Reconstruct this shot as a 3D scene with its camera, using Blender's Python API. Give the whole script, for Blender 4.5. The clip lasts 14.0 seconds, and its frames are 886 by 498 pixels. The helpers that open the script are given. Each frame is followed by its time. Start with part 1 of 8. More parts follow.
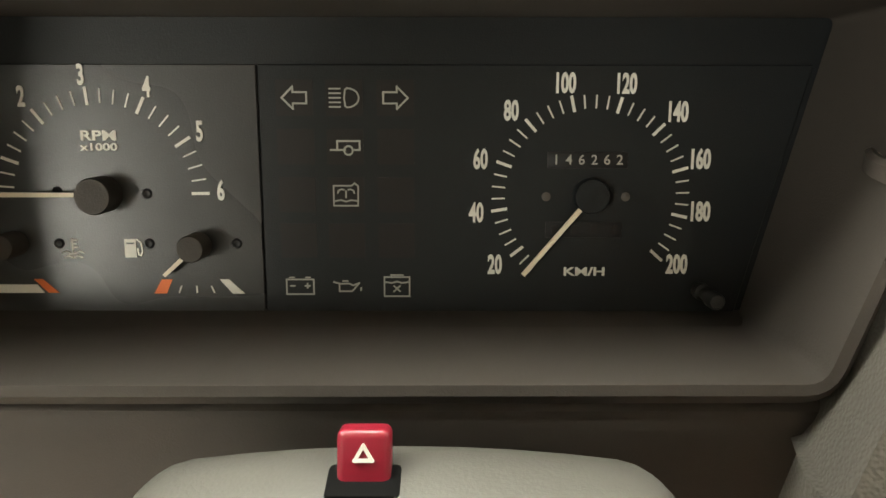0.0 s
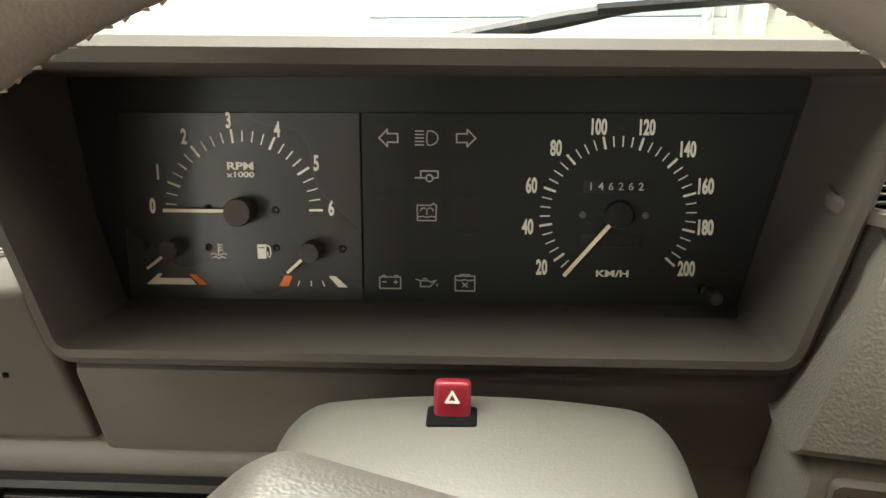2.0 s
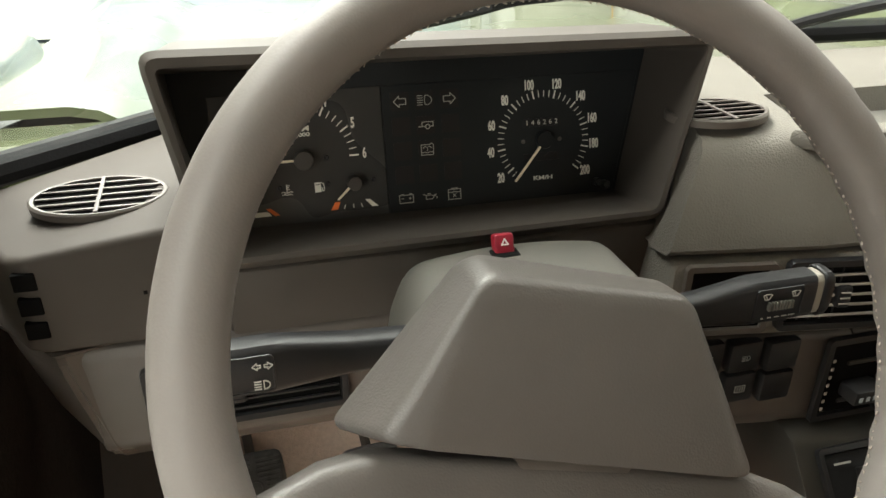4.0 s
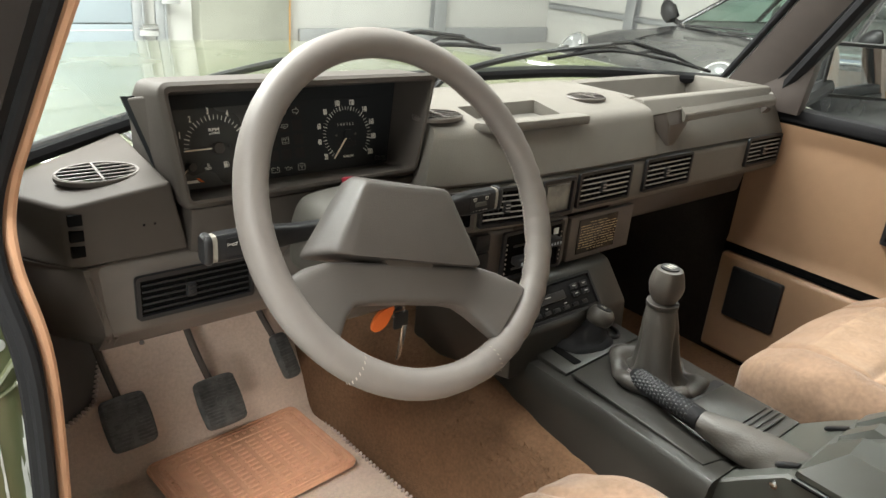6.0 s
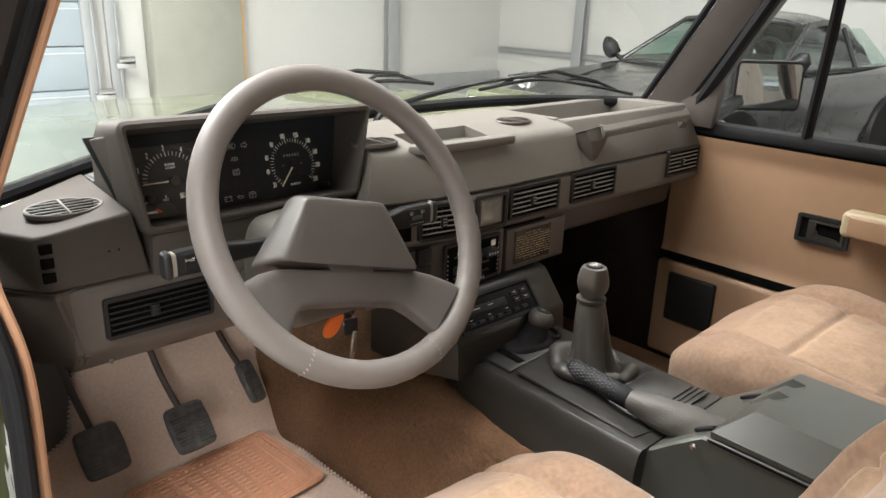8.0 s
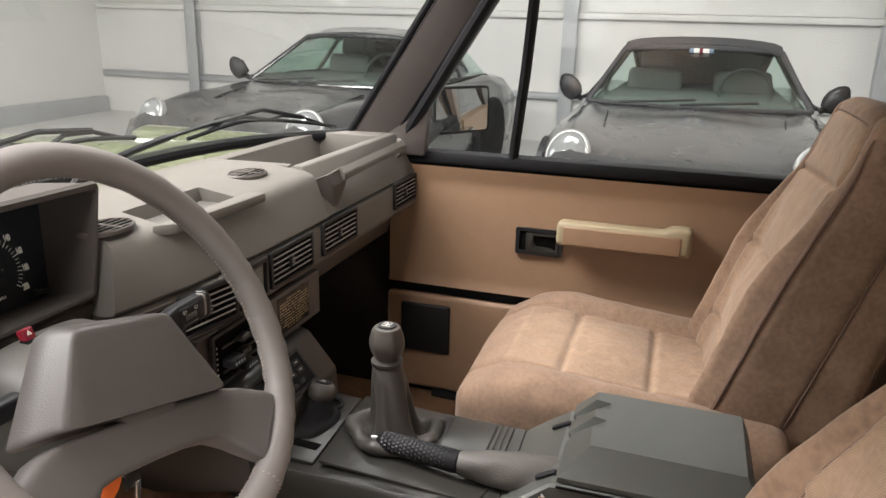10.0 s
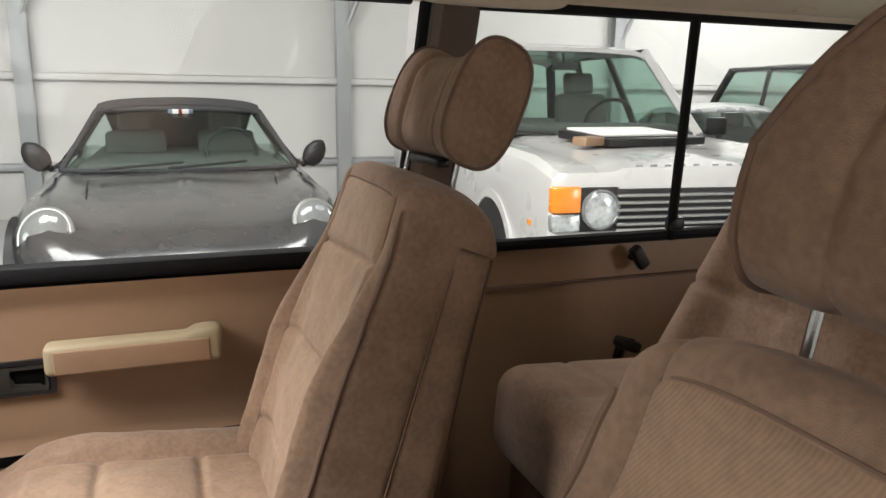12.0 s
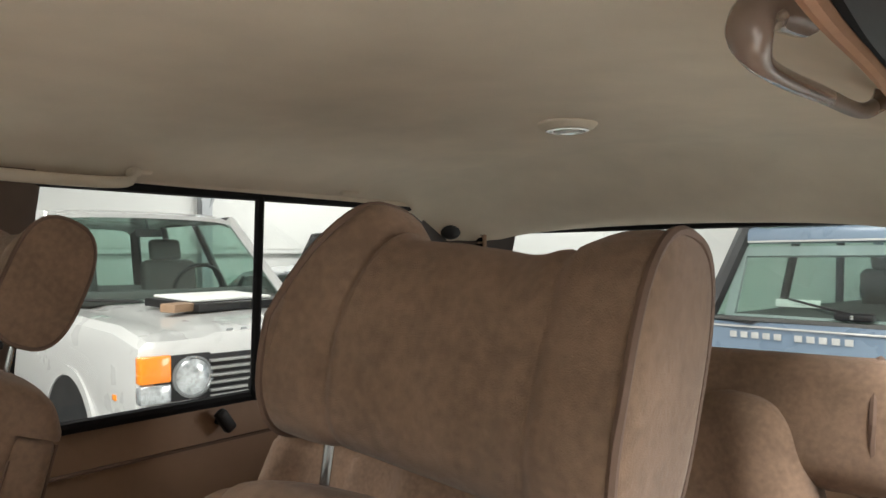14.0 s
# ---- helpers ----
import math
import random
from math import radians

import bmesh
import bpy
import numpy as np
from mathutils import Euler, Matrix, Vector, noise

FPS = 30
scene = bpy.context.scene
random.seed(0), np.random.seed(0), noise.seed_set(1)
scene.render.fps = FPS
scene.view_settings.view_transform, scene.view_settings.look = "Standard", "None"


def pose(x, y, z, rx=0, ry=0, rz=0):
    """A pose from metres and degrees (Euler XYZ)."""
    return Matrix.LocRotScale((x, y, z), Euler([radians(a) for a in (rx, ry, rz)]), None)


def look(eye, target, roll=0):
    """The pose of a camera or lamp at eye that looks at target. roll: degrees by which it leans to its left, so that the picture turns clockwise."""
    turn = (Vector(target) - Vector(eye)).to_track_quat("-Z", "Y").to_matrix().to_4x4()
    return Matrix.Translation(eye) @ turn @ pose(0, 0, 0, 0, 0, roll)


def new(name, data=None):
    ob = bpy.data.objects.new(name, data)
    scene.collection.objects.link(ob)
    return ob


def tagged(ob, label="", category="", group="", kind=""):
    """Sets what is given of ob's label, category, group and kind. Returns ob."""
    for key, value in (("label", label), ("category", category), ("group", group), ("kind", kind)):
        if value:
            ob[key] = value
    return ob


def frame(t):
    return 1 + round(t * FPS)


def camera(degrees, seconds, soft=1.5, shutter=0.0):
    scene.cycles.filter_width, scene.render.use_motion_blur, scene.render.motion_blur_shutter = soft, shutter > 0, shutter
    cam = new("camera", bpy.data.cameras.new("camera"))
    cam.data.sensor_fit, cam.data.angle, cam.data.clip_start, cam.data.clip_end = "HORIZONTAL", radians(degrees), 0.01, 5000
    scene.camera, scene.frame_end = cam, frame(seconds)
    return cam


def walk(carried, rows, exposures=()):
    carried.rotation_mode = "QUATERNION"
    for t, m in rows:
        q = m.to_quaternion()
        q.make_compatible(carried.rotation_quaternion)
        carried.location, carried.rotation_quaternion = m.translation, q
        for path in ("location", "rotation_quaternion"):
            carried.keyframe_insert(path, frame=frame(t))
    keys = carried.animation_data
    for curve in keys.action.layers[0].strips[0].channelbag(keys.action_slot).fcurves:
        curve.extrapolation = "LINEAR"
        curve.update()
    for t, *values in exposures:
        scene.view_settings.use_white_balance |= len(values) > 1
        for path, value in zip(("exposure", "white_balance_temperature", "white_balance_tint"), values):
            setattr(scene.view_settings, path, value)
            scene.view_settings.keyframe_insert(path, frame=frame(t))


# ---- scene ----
cam = camera(62.2, 14.0)
EXPOSURES = [(0.0, 1.22, 6950, 3), (1.6, 1.28, 6950, 3), (2.4, 0.8, 6950, 3), (3.2, 0.4, 6800, 3), (5.5, 0.55, 6500, 6), (6.2, 0.46, 6450, 6), (9.3, 0.28, 6450, 15), (10.5, 0.2, 6450, 15), (12.0, 0.08, 6450, 14), (13.0, 0.03, 6450, 14), (14.0, 0.1, 6400, 11)]
PATH = [
    (0, (-0.342, -0.262, 1.314), (-0.34, 1.564, 0.497), 0.1),
    (0.5, (-0.338, -0.263, 1.316), (-0.448, 1.556, 0.493), -0.5),
    (1, (-0.341, -0.272, 1.325), (-0.489, 1.544, 0.499), -0.8),
    (1.5, (-0.342, -0.281, 1.327), (-0.482, 1.536, 0.505), -0.8),
    (2, (-0.35, -0.336, 1.353), (-0.464, 1.48, 0.524), -0.8),
    (2.5, (-0.366, -0.419, 1.368), (-0.446, 1.381, 0.501), -1.1),
    (3, (-0.379, -0.478, 1.392), (-0.375, 1.304, 0.484), -1.1),
    (3.2, (-0.383, -0.489, 1.397), (-0.338, 1.283, 0.47), -1.0),
    (5.3, (-0.784, -0.666, 1.429), (0.365, 0.754, 0.616), 4.2),
    (5.5, (-0.8, -0.719, 1.461), (0.375, 0.675, 0.637), 5.3),
    (6, (-0.832, -0.842, 1.476), (0.382, 0.546, 0.702), 5.1),
    (6.5, (-0.862, -0.92, 1.477), (0.376, 0.473, 0.752), 4.0),
    (7, (-0.874, -0.95, 1.483), (0.384, 0.442, 0.793), 3.1),
    (7.2, (-0.879, -0.958, 1.479), (0.388, 0.438, 0.81), 2.5),
    (9.3, (-0.859, -0.898, 1.465), (0.679, 0.228, 0.859), 1.1),
    (9.5, (-0.863, -0.843, 1.479), (0.755, 0.162, 0.869), 0.9),
    (10, (-0.864, -0.696, 1.494), (0.96, -0.124, 0.903), 1.5),
    (10.5, (-0.844, -0.624, 1.497), (1.087, -0.598, 0.977), 2.6),
    (11, (-0.814, -0.61, 1.497), (1.109, -0.853, 1.004), 2.0),
    (11.5, (-0.7, -0.674, 1.493), (1.197, -1.087, 1.012), 1.0),
    (12, (-0.605, -0.677, 1.502), (1.224, -1.369, 1.083), 0.8),
    (12.5, (-0.633, -0.551, 1.494), (1.077, -1.546, 1.198), 0.8),
    (13, (-0.666, -0.54, 1.495), (0.902, -1.773, 1.353), 0.3),
    (13.5, (-0.713, -0.589, 1.522), (0.679, -2.024, 1.5), -0.2),
    (14, (-0.7, -0.659, 1.518), (0.554, -2.218, 1.538), -0.3),
]
walk(cam, [(t, look(eye, target, roll)) for t, eye, target, roll in PATH], EXPOSURES)

# ---- world, sun and large lights ----
world = bpy.data.worlds.new("world")
scene.world = world
world.use_nodes = True
wn = world.node_tree
sky = wn.nodes.new("ShaderNodeTexSky")
sky.sky_type, sky.sun_disc, sky.sun_elevation, sky.sun_rotation = "NISHITA", False, radians(40), radians(250)
wn.links.new(sky.outputs[0], wn.nodes["Background"].inputs[0])
wn.nodes["Background"].inputs[1].default_value = 0.12


def area_light(name, m, sx, sy, power, colour=(1, 1, 1)):
    data = bpy.data.lights.new(name, "AREA")
    data.shape, data.size, data.size_y, data.energy, data.color = "RECTANGLE", sx, sy, power, colour
    ob = new(name, data)
    ob.matrix_world = m
    return ob


# unseen lamps added as daylight: at a gateway on the driver's side, and overhead
area_light("gateway_fill", look((-6.9, -8.6, 1.9), (-0.4, -0.5, 1.3)), 2.8, 2.6, 250, (1.0, 0.965, 0.92))
OVERHEAD_FILLS = [(-1.0, 6.1, 40, 245), (-0.7, 2.4, 0, 580), (-2.7, -1.1, 0, 420), (3.2, 0.2, 0, 190), (5.4, -8.0, 0, 290)]
for lx, ly, tip, power in OVERHEAD_FILLS:
    area_light("overhead_fill", pose(lx, ly, 4.4 if not tip else 3.95, -tip), 1.4 if not tip else 2.2, 3.4 if not tip else 1.2, power, (1.0, 0.985, 0.95))


# ---- materials ----
def material(name, colour, rough=0.5, metal=0.0, var=0.12, scale=40.0, bump=0.0, bump_scale=400.0, coat=0.0,
             sheen=0.0, kind="noise", big=4.0, spec=0.5, con=0.4):
    """Base colour varied at two scales, roughness likewise, and fine relief."""
    m = bpy.data.materials.new(name)
    m.use_nodes = True
    nt = m.node_tree
    p = nt.nodes["Principled BSDF"]
    p.inputs["Roughness"].default_value, p.inputs["Metallic"].default_value = rough, metal
    p.inputs["Coat Weight"].default_value, p.inputs["Coat Roughness"].default_value = coat, 0.05
    p.inputs["Sheen Weight"].default_value, p.inputs["Sheen Roughness"].default_value = sheen, 0.4
    p.inputs["Specular IOR Level"].default_value = spec
    tc = nt.nodes.new("ShaderNodeTexCoord")

    def noise_node(s, detail):
        n = nt.nodes.new("ShaderNodeTexNoise")
        n.inputs["Scale"].default_value, n.inputs["Detail"].default_value = s, detail
        nt.links.new(tc.outputs["Object"], n.inputs["Vector"])
        return n
    small, large = noise_node(scale, 6), noise_node(big, 3)
    add = nt.nodes.new("ShaderNodeMath")
    add.operation = "ADD"
    nt.links.new(small.outputs["Fac"], add.inputs[0])
    nt.links.new(large.outputs["Fac"], add.inputs[1])
    ramp = nt.nodes.new("ShaderNodeMapRange")
    ramp.inputs["From Min"].default_value, ramp.inputs["From Max"].default_value = 1 - con, 1 + con
    ramp.inputs["To Min"].default_value, ramp.inputs["To Max"].default_value = 1 - var, 1 + var
    nt.links.new(add.outputs[0], ramp.inputs["Value"])
    mul = nt.nodes.new("ShaderNodeVectorMath")
    mul.operation = "SCALE"
    mul.inputs[0].default_value = colour
    nt.links.new(ramp.outputs[0], mul.inputs["Scale"])
    nt.links.new(mul.outputs[0], p.inputs["Base Color"])
    rr = nt.nodes.new("ShaderNodeMapRange")
    rr.inputs["From Min"].default_value, rr.inputs["From Max"].default_value = 0.3, 0.7
    rr.inputs["To Min"].default_value, rr.inputs["To Max"].default_value = max(rough - 0.07, 0.02), min(rough + 0.07, 1)
    nt.links.new(large.outputs["Fac"], rr.inputs["Value"])
    nt.links.new(rr.outputs[0], p.inputs["Roughness"])
    if bump:
        b = nt.nodes.new("ShaderNodeBump")
        b.inputs["Strength"].default_value, b.inputs["Distance"].default_value = bump, 0.002
        if kind == "grain":
            t = nt.nodes.new("ShaderNodeTexVoronoi")
            t.feature = "SMOOTH_F1"
            t.inputs["Scale"].default_value = bump_scale
            nt.links.new(tc.outputs["Object"], t.inputs["Vector"])
            out = t.outputs["Distance"]
        elif kind == "rib":
            t = nt.nodes.new("ShaderNodeTexWave")
            t.inputs["Scale"].default_value, t.inputs["Distortion"].default_value = bump_scale, 0.8
            t.inputs["Detail"].default_value, t.inputs["Detail Scale"].default_value = 2.0, 1.0
            t.bands_direction = "DIAGONAL"
            nt.links.new(tc.outputs["Object"], t.inputs["Vector"])
            out = t.outputs["Fac"]
            # the base colour is darker between the ribs
            rib = nt.nodes.new("ShaderNodeMapRange")
            rib.inputs["To Min"].default_value, rib.inputs["To Max"].default_value = 0.9, 1.05
            nt.links.new(out, rib.inputs["Value"])
            both = nt.nodes.new("ShaderNodeMath")
            both.operation = "MULTIPLY"
            nt.links.new(ramp.outputs[0], both.inputs[0])
            nt.links.new(rib.outputs[0], both.inputs[1])
            nt.links.new(both.outputs[0], mul.inputs["Scale"])
        else:
            out = noise_node(bump_scale, 4).outputs["Fac"]
        nt.links.new(out, b.inputs["Height"])
        nt.links.new(b.outputs[0], p.inputs["Normal"])
    return m


def glass_material(name, tint, fac=1.0):
    m = bpy.data.materials.new(name)
    m.use_nodes = True
    nt = m.node_tree
    nt.nodes.remove(nt.nodes["Principled BSDF"])
    tr, gl, mix, lw, pw, ma = (nt.nodes.new("ShaderNode" + k) for k in ("BsdfTransparent", "BsdfGlossy", "MixShader", "LayerWeight", "Math", "Math"))
    tr.inputs["Color"].default_value = (*tint, 1)
    gl.inputs["Roughness"].default_value = 0.01
    lw.inputs["Blend"].default_value = 0.5
    pw.operation, ma.operation = "POWER", "MULTIPLY_ADD"
    pw.inputs[1].default_value = 5.0
    ma.inputs[1].default_value, ma.inputs[2].default_value = 0.85 * fac, 0.06 * fac
    nt.links.new(lw.outputs["Facing"], pw.inputs[0])
    nt.links.new(pw.outputs[0], ma.inputs[0])
    nt.links.new(ma.outputs[0], mix.inputs[0])
    nt.links.new(tr.outputs[0], mix.inputs[1])
    nt.links.new(gl.outputs[0], mix.inputs[2])
    nt.links.new(mix.outputs[0], nt.nodes["Material Output"].inputs[0])
    return m


def glow_material(name, colour, strength):
    m = bpy.data.materials.new(name)
    m.use_nodes = True
    p = m.node_tree.nodes["Principled BSDF"]
    p.inputs["Base Color"].default_value = (*colour, 1)
    p.inputs["Emission Color"].default_value = (*colour, 1)
    p.inputs["Emission Strength"].default_value = strength
    return m


DASH = material("dash_vinyl", (0.122, 0.113, 0.098), 0.66, bump=0.3, bump_scale=760, kind="grain", var=0.06, spec=0.35)
PANEL = material("dash_lower_plastic", (0.078, 0.067, 0.059), 0.5, bump=0.12, bump_scale=900, var=0.08)
POD = material("binnacle_plastic", (0.052, 0.045, 0.039), 0.68, bump=0.1, bump_scale=1200, var=0.06, spec=0.3)
WHEEL = material("wheel_leather", (0.132, 0.118, 0.108), 0.56, bump=0.06, bump_scale=800, kind="grain", var=0.07)
HUB = material("hub_vinyl", (0.062, 0.055, 0.05), 0.5, bump=0.12, bump_scale=900, kind="grain", var=0.08)
COLUMN = material("column_shroud_plastic", (0.07, 0.066, 0.057), 0.58, bump=0.1, bump_scale=900, var=0.06)
BLACK = material("black_plastic", (0.014, 0.014, 0.015), 0.42, spec=0.3, bump=0.08, bump_scale=900)
RUBBER = material("black_rubber", (0.01, 0.01, 0.011), 0.7, spec=0.15, bump=0.15, bump_scale=500)
FACE = material("dial_face_black", (0.0112, 0.013, 0.0142), 0.5, bump=0.08, bump_scale=1500, var=0.1, spec=0.3)
MARK = material("dial_print_white", (0.75, 0.73, 0.66), 0.6, var=0.06)
NEEDLE = material("needle_ivory", (0.82, 0.72, 0.55), 0.5, var=0.04)
ORANGE = material("dial_print_orange", (0.8, 0.17, 0.03), 0.55, var=0.05)
RED = material("red_switch_plastic", (0.19, 0.008, 0.02), 0.35, var=0.05)
TELL = material("tell_tale_window", (0.0165, 0.014, 0.0136), 0.5, spec=0.3)
# paler than dial_face_black: light on the rev counter put into its colour
REVFACE_LIT = material("rev_counter_face_lit", (0.03, 0.03, 0.029), 0.3, bump=0.06, bump_scale=1500, var=0.06)
VELOUR = material("tan_velour", (0.242, 0.16, 0.11), 0.95, var=0.17, scale=130, big=20, bump=0.5, bump_scale=1100, sheen=0.2, spec=0.1, con=0.25)
# ribbed insert; its paler tone partly holds the light on the passenger's seat
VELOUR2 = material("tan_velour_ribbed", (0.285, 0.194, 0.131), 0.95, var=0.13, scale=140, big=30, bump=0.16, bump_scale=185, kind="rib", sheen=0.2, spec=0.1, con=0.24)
PIPE = material("seat_piping", (0.145, 0.09, 0.063), 0.8, var=0.1)
TRIM = material("tan_door_vinyl", (0.28, 0.175, 0.106), 0.5, var=0.06, bump=0.18, bump_scale=700, kind="grain")
ARM = material("armrest_beige", (0.32, 0.262, 0.165), 0.45, var=0.05, bump=0.08, bump_scale=600)
HANDLE = material("brown_handle_plastic", (0.26, 0.19, 0.15), 0.25, var=0.06, coat=0.5)
LINER = material("headlining_cloth", (0.74, 0.66, 0.54), 0.95, var=0.1, scale=9, big=2.5, bump=0.25, bump_scale=900, spec=0.1)
CARPET = material("brown_carpet", (0.165, 0.095, 0.056), 1.0, var=0.3, scale=160, big=9, bump=1.0, bump_scale=260, spec=0.05)
MAT = material("taupe_floor_mat", (0.6, 0.47, 0.385), 1.0, var=0.15, scale=180, big=8, bump=0.7, bump_scale=500, spec=0.05)
PEDAL = material("pedal_rubber", (0.075, 0.073, 0.07), 0.55, var=0.4, scale=70, big=20, con=0.25, bump=0.25, bump_scale=300)
HEEL = material("heel_pad_rubber", (0.64, 0.34, 0.21), 0.55, var=0.12, scale=60, bump=0.1)
CONSOLE = material("console_plastic", (0.025, 0.024, 0.021), 0.34, bump=0.1, bump_scale=1000, var=0.08)
CUBBY = material("cubby_vinyl", (0.058, 0.061, 0.054), 0.42, bump=0.05, bump_scale=800, kind="grain", var=0.08)
GAITER = material("gaiter_leather", (0.045, 0.041, 0.036), 0.5, bump=0.2, bump_scale=300, var=0.1)
KEYPRINT = material("key_print_grey", (0.4, 0.4, 0.37), 0.6)
# near black for toe board and side panels: footwell shade as colour
FOOTSHADE = material("footwell_shade_black", (0.022, 0.018, 0.015), 1.0, var=0.25, scale=120, big=10, bump=0.7, bump_scale=300, spec=0.05)
ARMPAINT = material("pedal_arm_paint", (0.05, 0.038, 0.03), 0.6, var=0.2)
BOOT = material("soft_grey_leather", (0.07, 0.064, 0.056), 0.6, bump=0.15, bump_scale=420, kind="grain", var=0.12)
KNOB = material("knob_leather", (0.062, 0.055, 0.048), 0.38, bump=0.1, bump_scale=600)
POSTMETAL = material("headrest_post_steel", (0.42, 0.42, 0.42), 0.2, metal=1.0, var=0.05)
DOORPOST = material("door_post_brown", (0.13, 0.092, 0.07), 0.55, bump=0.12, bump_scale=600)
CHROME = material("chrome", (0.75, 0.75, 0.75), 0.15, metal=1.0, var=0.04)
STEEL = material("grey_steel", (0.3, 0.3, 0.29), 0.45, metal=0.7, var=0.1)
OLIVE = material("olive_car_paint", (0.078, 0.088, 0.045), 0.25, coat=1.0, var=0.05)
GLASS = glass_material("window_glass", (0.9, 0.94, 0.92))
MIRROR = glow_material("mirror_glass", (0.8, 0.82, 0.83), 0.0)
mp = MIRROR.node_tree.nodes["Principled BSDF"]
mp.inputs["Metallic"].default_value, mp.inputs["Roughness"].default_value = 1.0, 0.01
PILLAR = material("pillar_trim_brown", (0.058, 0.048, 0.043), 0.55, bump=0.12, bump_scale=600)
EDGE = material("door_edge_tan", (0.48, 0.27, 0.16), 0.6, var=0.1, bump=0.1)
# near black: shade of openings put on flat sheets; also the heater's face
HOLE = material("near_black", (0.005, 0.005, 0.005), 0.8, spec=0.03)
GOLD = material("card_print_gold", (0.4, 0.31, 0.15), 0.5)
STITCH = material("cream_stitching", (0.34, 0.3, 0.26), 0.8)
DARKWALL = material("low_bounce_wall", (0.33, 0.325, 0.31), 0.8, var=0.1, scale=4, big=0.8)
WALLWHITE = material("white_wall_panel", (0.63, 0.625, 0.6), 0.6, var=0.04, scale=3, big=0.7)
POSTGREY = material("galvanised_post", (0.4, 0.41, 0.42), 0.5, metal=0.3, var=0.08)
CONCRETE = material("raw_concrete", (0.34, 0.34, 0.29), 0.85, var=0.1, scale=8, big=1.5, bump=0.3, bump_scale=60)
FLOORC = material("concrete_floor", (0.5, 0.5, 0.485), 0.5, var=0.12, scale=6, big=0.8, bump=0.1, bump_scale=80)
GATE = material("sectional_door_grey", (0.34, 0.39, 0.43), 0.5, var=0.04, scale=4)
SEALTAPE = material("orange_foam_edge", (0.75, 0.42, 0.14), 0.8, var=0.1)
GREYP = material("dark_grey_car_paint", (0.032, 0.032, 0.034), 0.25, coat=1.0, var=0.05)
GREYP.node_tree.nodes["Principled BSDF"].inputs["Coat Roughness"].default_value = 0.14
WHITEP = material("white_car_paint", (0.5, 0.49, 0.475), 0.3, coat=0.8, var=0.03)
SILVERP = material("silver_car_paint", (0.5, 0.51, 0.52), 0.3, metal=0.4, coat=0.8, var=0.03)
BLUEP = material("blue_grey_car_paint", (0.19, 0.25, 0.33), 0.3, coat=0.8, var=0.04)
SOFTTOP = material("fabric_soft_top", (0.035, 0.035, 0.037), 0.9, bump=0.2, bump_scale=500)
CARGLASS = glass_material("car_window_glass", (0.62, 0.78, 0.72), 1.9)
TYRE = material("tyre_rubber", (0.02, 0.02, 0.02), 0.75)
ALLOY = material("alloy_rim", (0.55, 0.56, 0.57), 0.3, metal=0.8)
CARLAMP = material("dark_lamp_glass", (0.15, 0.154, 0.156), 0.16, coat=1.0)
LAMPGLASS = material("headlamp_glass", (0.5, 0.52, 0.53), 0.2, metal=0.5, coat=1.0, var=0.35, scale=45, big=20, con=0.25)
AMBER = material("amber_lens", (0.9, 0.25, 0.02), 0.25, coat=0.6)
CABIN = material("dark_car_interior", (0.09, 0.088, 0.084), 0.8)
PAPER = material("white_paper", (0.8, 0.79, 0.75), 0.7)


# ---- mesh helpers ----
ORIGIN = {}


def thing(name, label, category, at=(0, 0, 0), group="", kind=""):
    ob = new(name)
    ob.empty_display_size = 0.05
    ob.location = at
    ORIGIN[ob] = Vector(at)
    return tagged(ob, label, category, group, kind)


def mesh_of(bm, name, mat, sharp=35, shift=None):
    if shift is not None:
        bm.transform(Matrix.Translation(-shift))
    bmesh.ops.recalc_face_normals(bm, faces=bm.faces)
    me = bpy.data.meshes.new(name)
    bm.to_mesh(me)
    bm.free()
    me.polygons.foreach_set("use_smooth", [True] * len(me.polygons))
    me.set_sharp_from_angle(angle=radians(sharp))
    me.materials.append(mat)
    return me


def part(name, bm, mat, parent, label="", sharp=35):
    """One mesh object under a thing or under a part; the bmesh is in the thing's world frame."""
    o = ORIGIN[parent]
    ob = new(name, mesh_of(bm, name, mat, sharp, o))
    ob.parent = parent
    ORIGIN[ob] = o
    return tagged(ob, label)


def solid(name, bm, mat, label, category, group="", kind="", sharp=35, at=None):
    """A thing or a piece of the setting made of one mesh."""
    at = Vector(at) if at is not None else Vector((0, 0, 0))
    ob = new(name, mesh_of(bm, name, mat, sharp, at))
    ob.location = at
    ORIGIN[ob] = at
    return tagged(ob, label, category, group, kind)


def B():
    return bmesh.new()


def join(bm, tmp, m=None):
    if m is not None:
        tmp.transform(m)
    me = bpy.data.meshes.new("tmp")
    tmp.to_mesh(me)
    tmp.free()
    bm.from_mesh(me)
    bpy.data.meshes.remove(me)
    return bm


def box(bm, c, s, b=0.003, m=None, seg=2):
    """A box of full size s round c, with rounded edges; m turns it about its own middle."""
    t = B()
    bmesh.ops.create_cube(t, size=1, matrix=Matrix.Diagonal((*s, 1)))
    if b:
        bmesh.ops.bevel(t, geom=t.edges[:], offset=min(b, min(s) * 0.45), segments=seg, affect="EDGES", profile=0.5)
    return join(bm, t, Matrix.Translation(c) @ (m if m is not None else Matrix.Identity(4)))


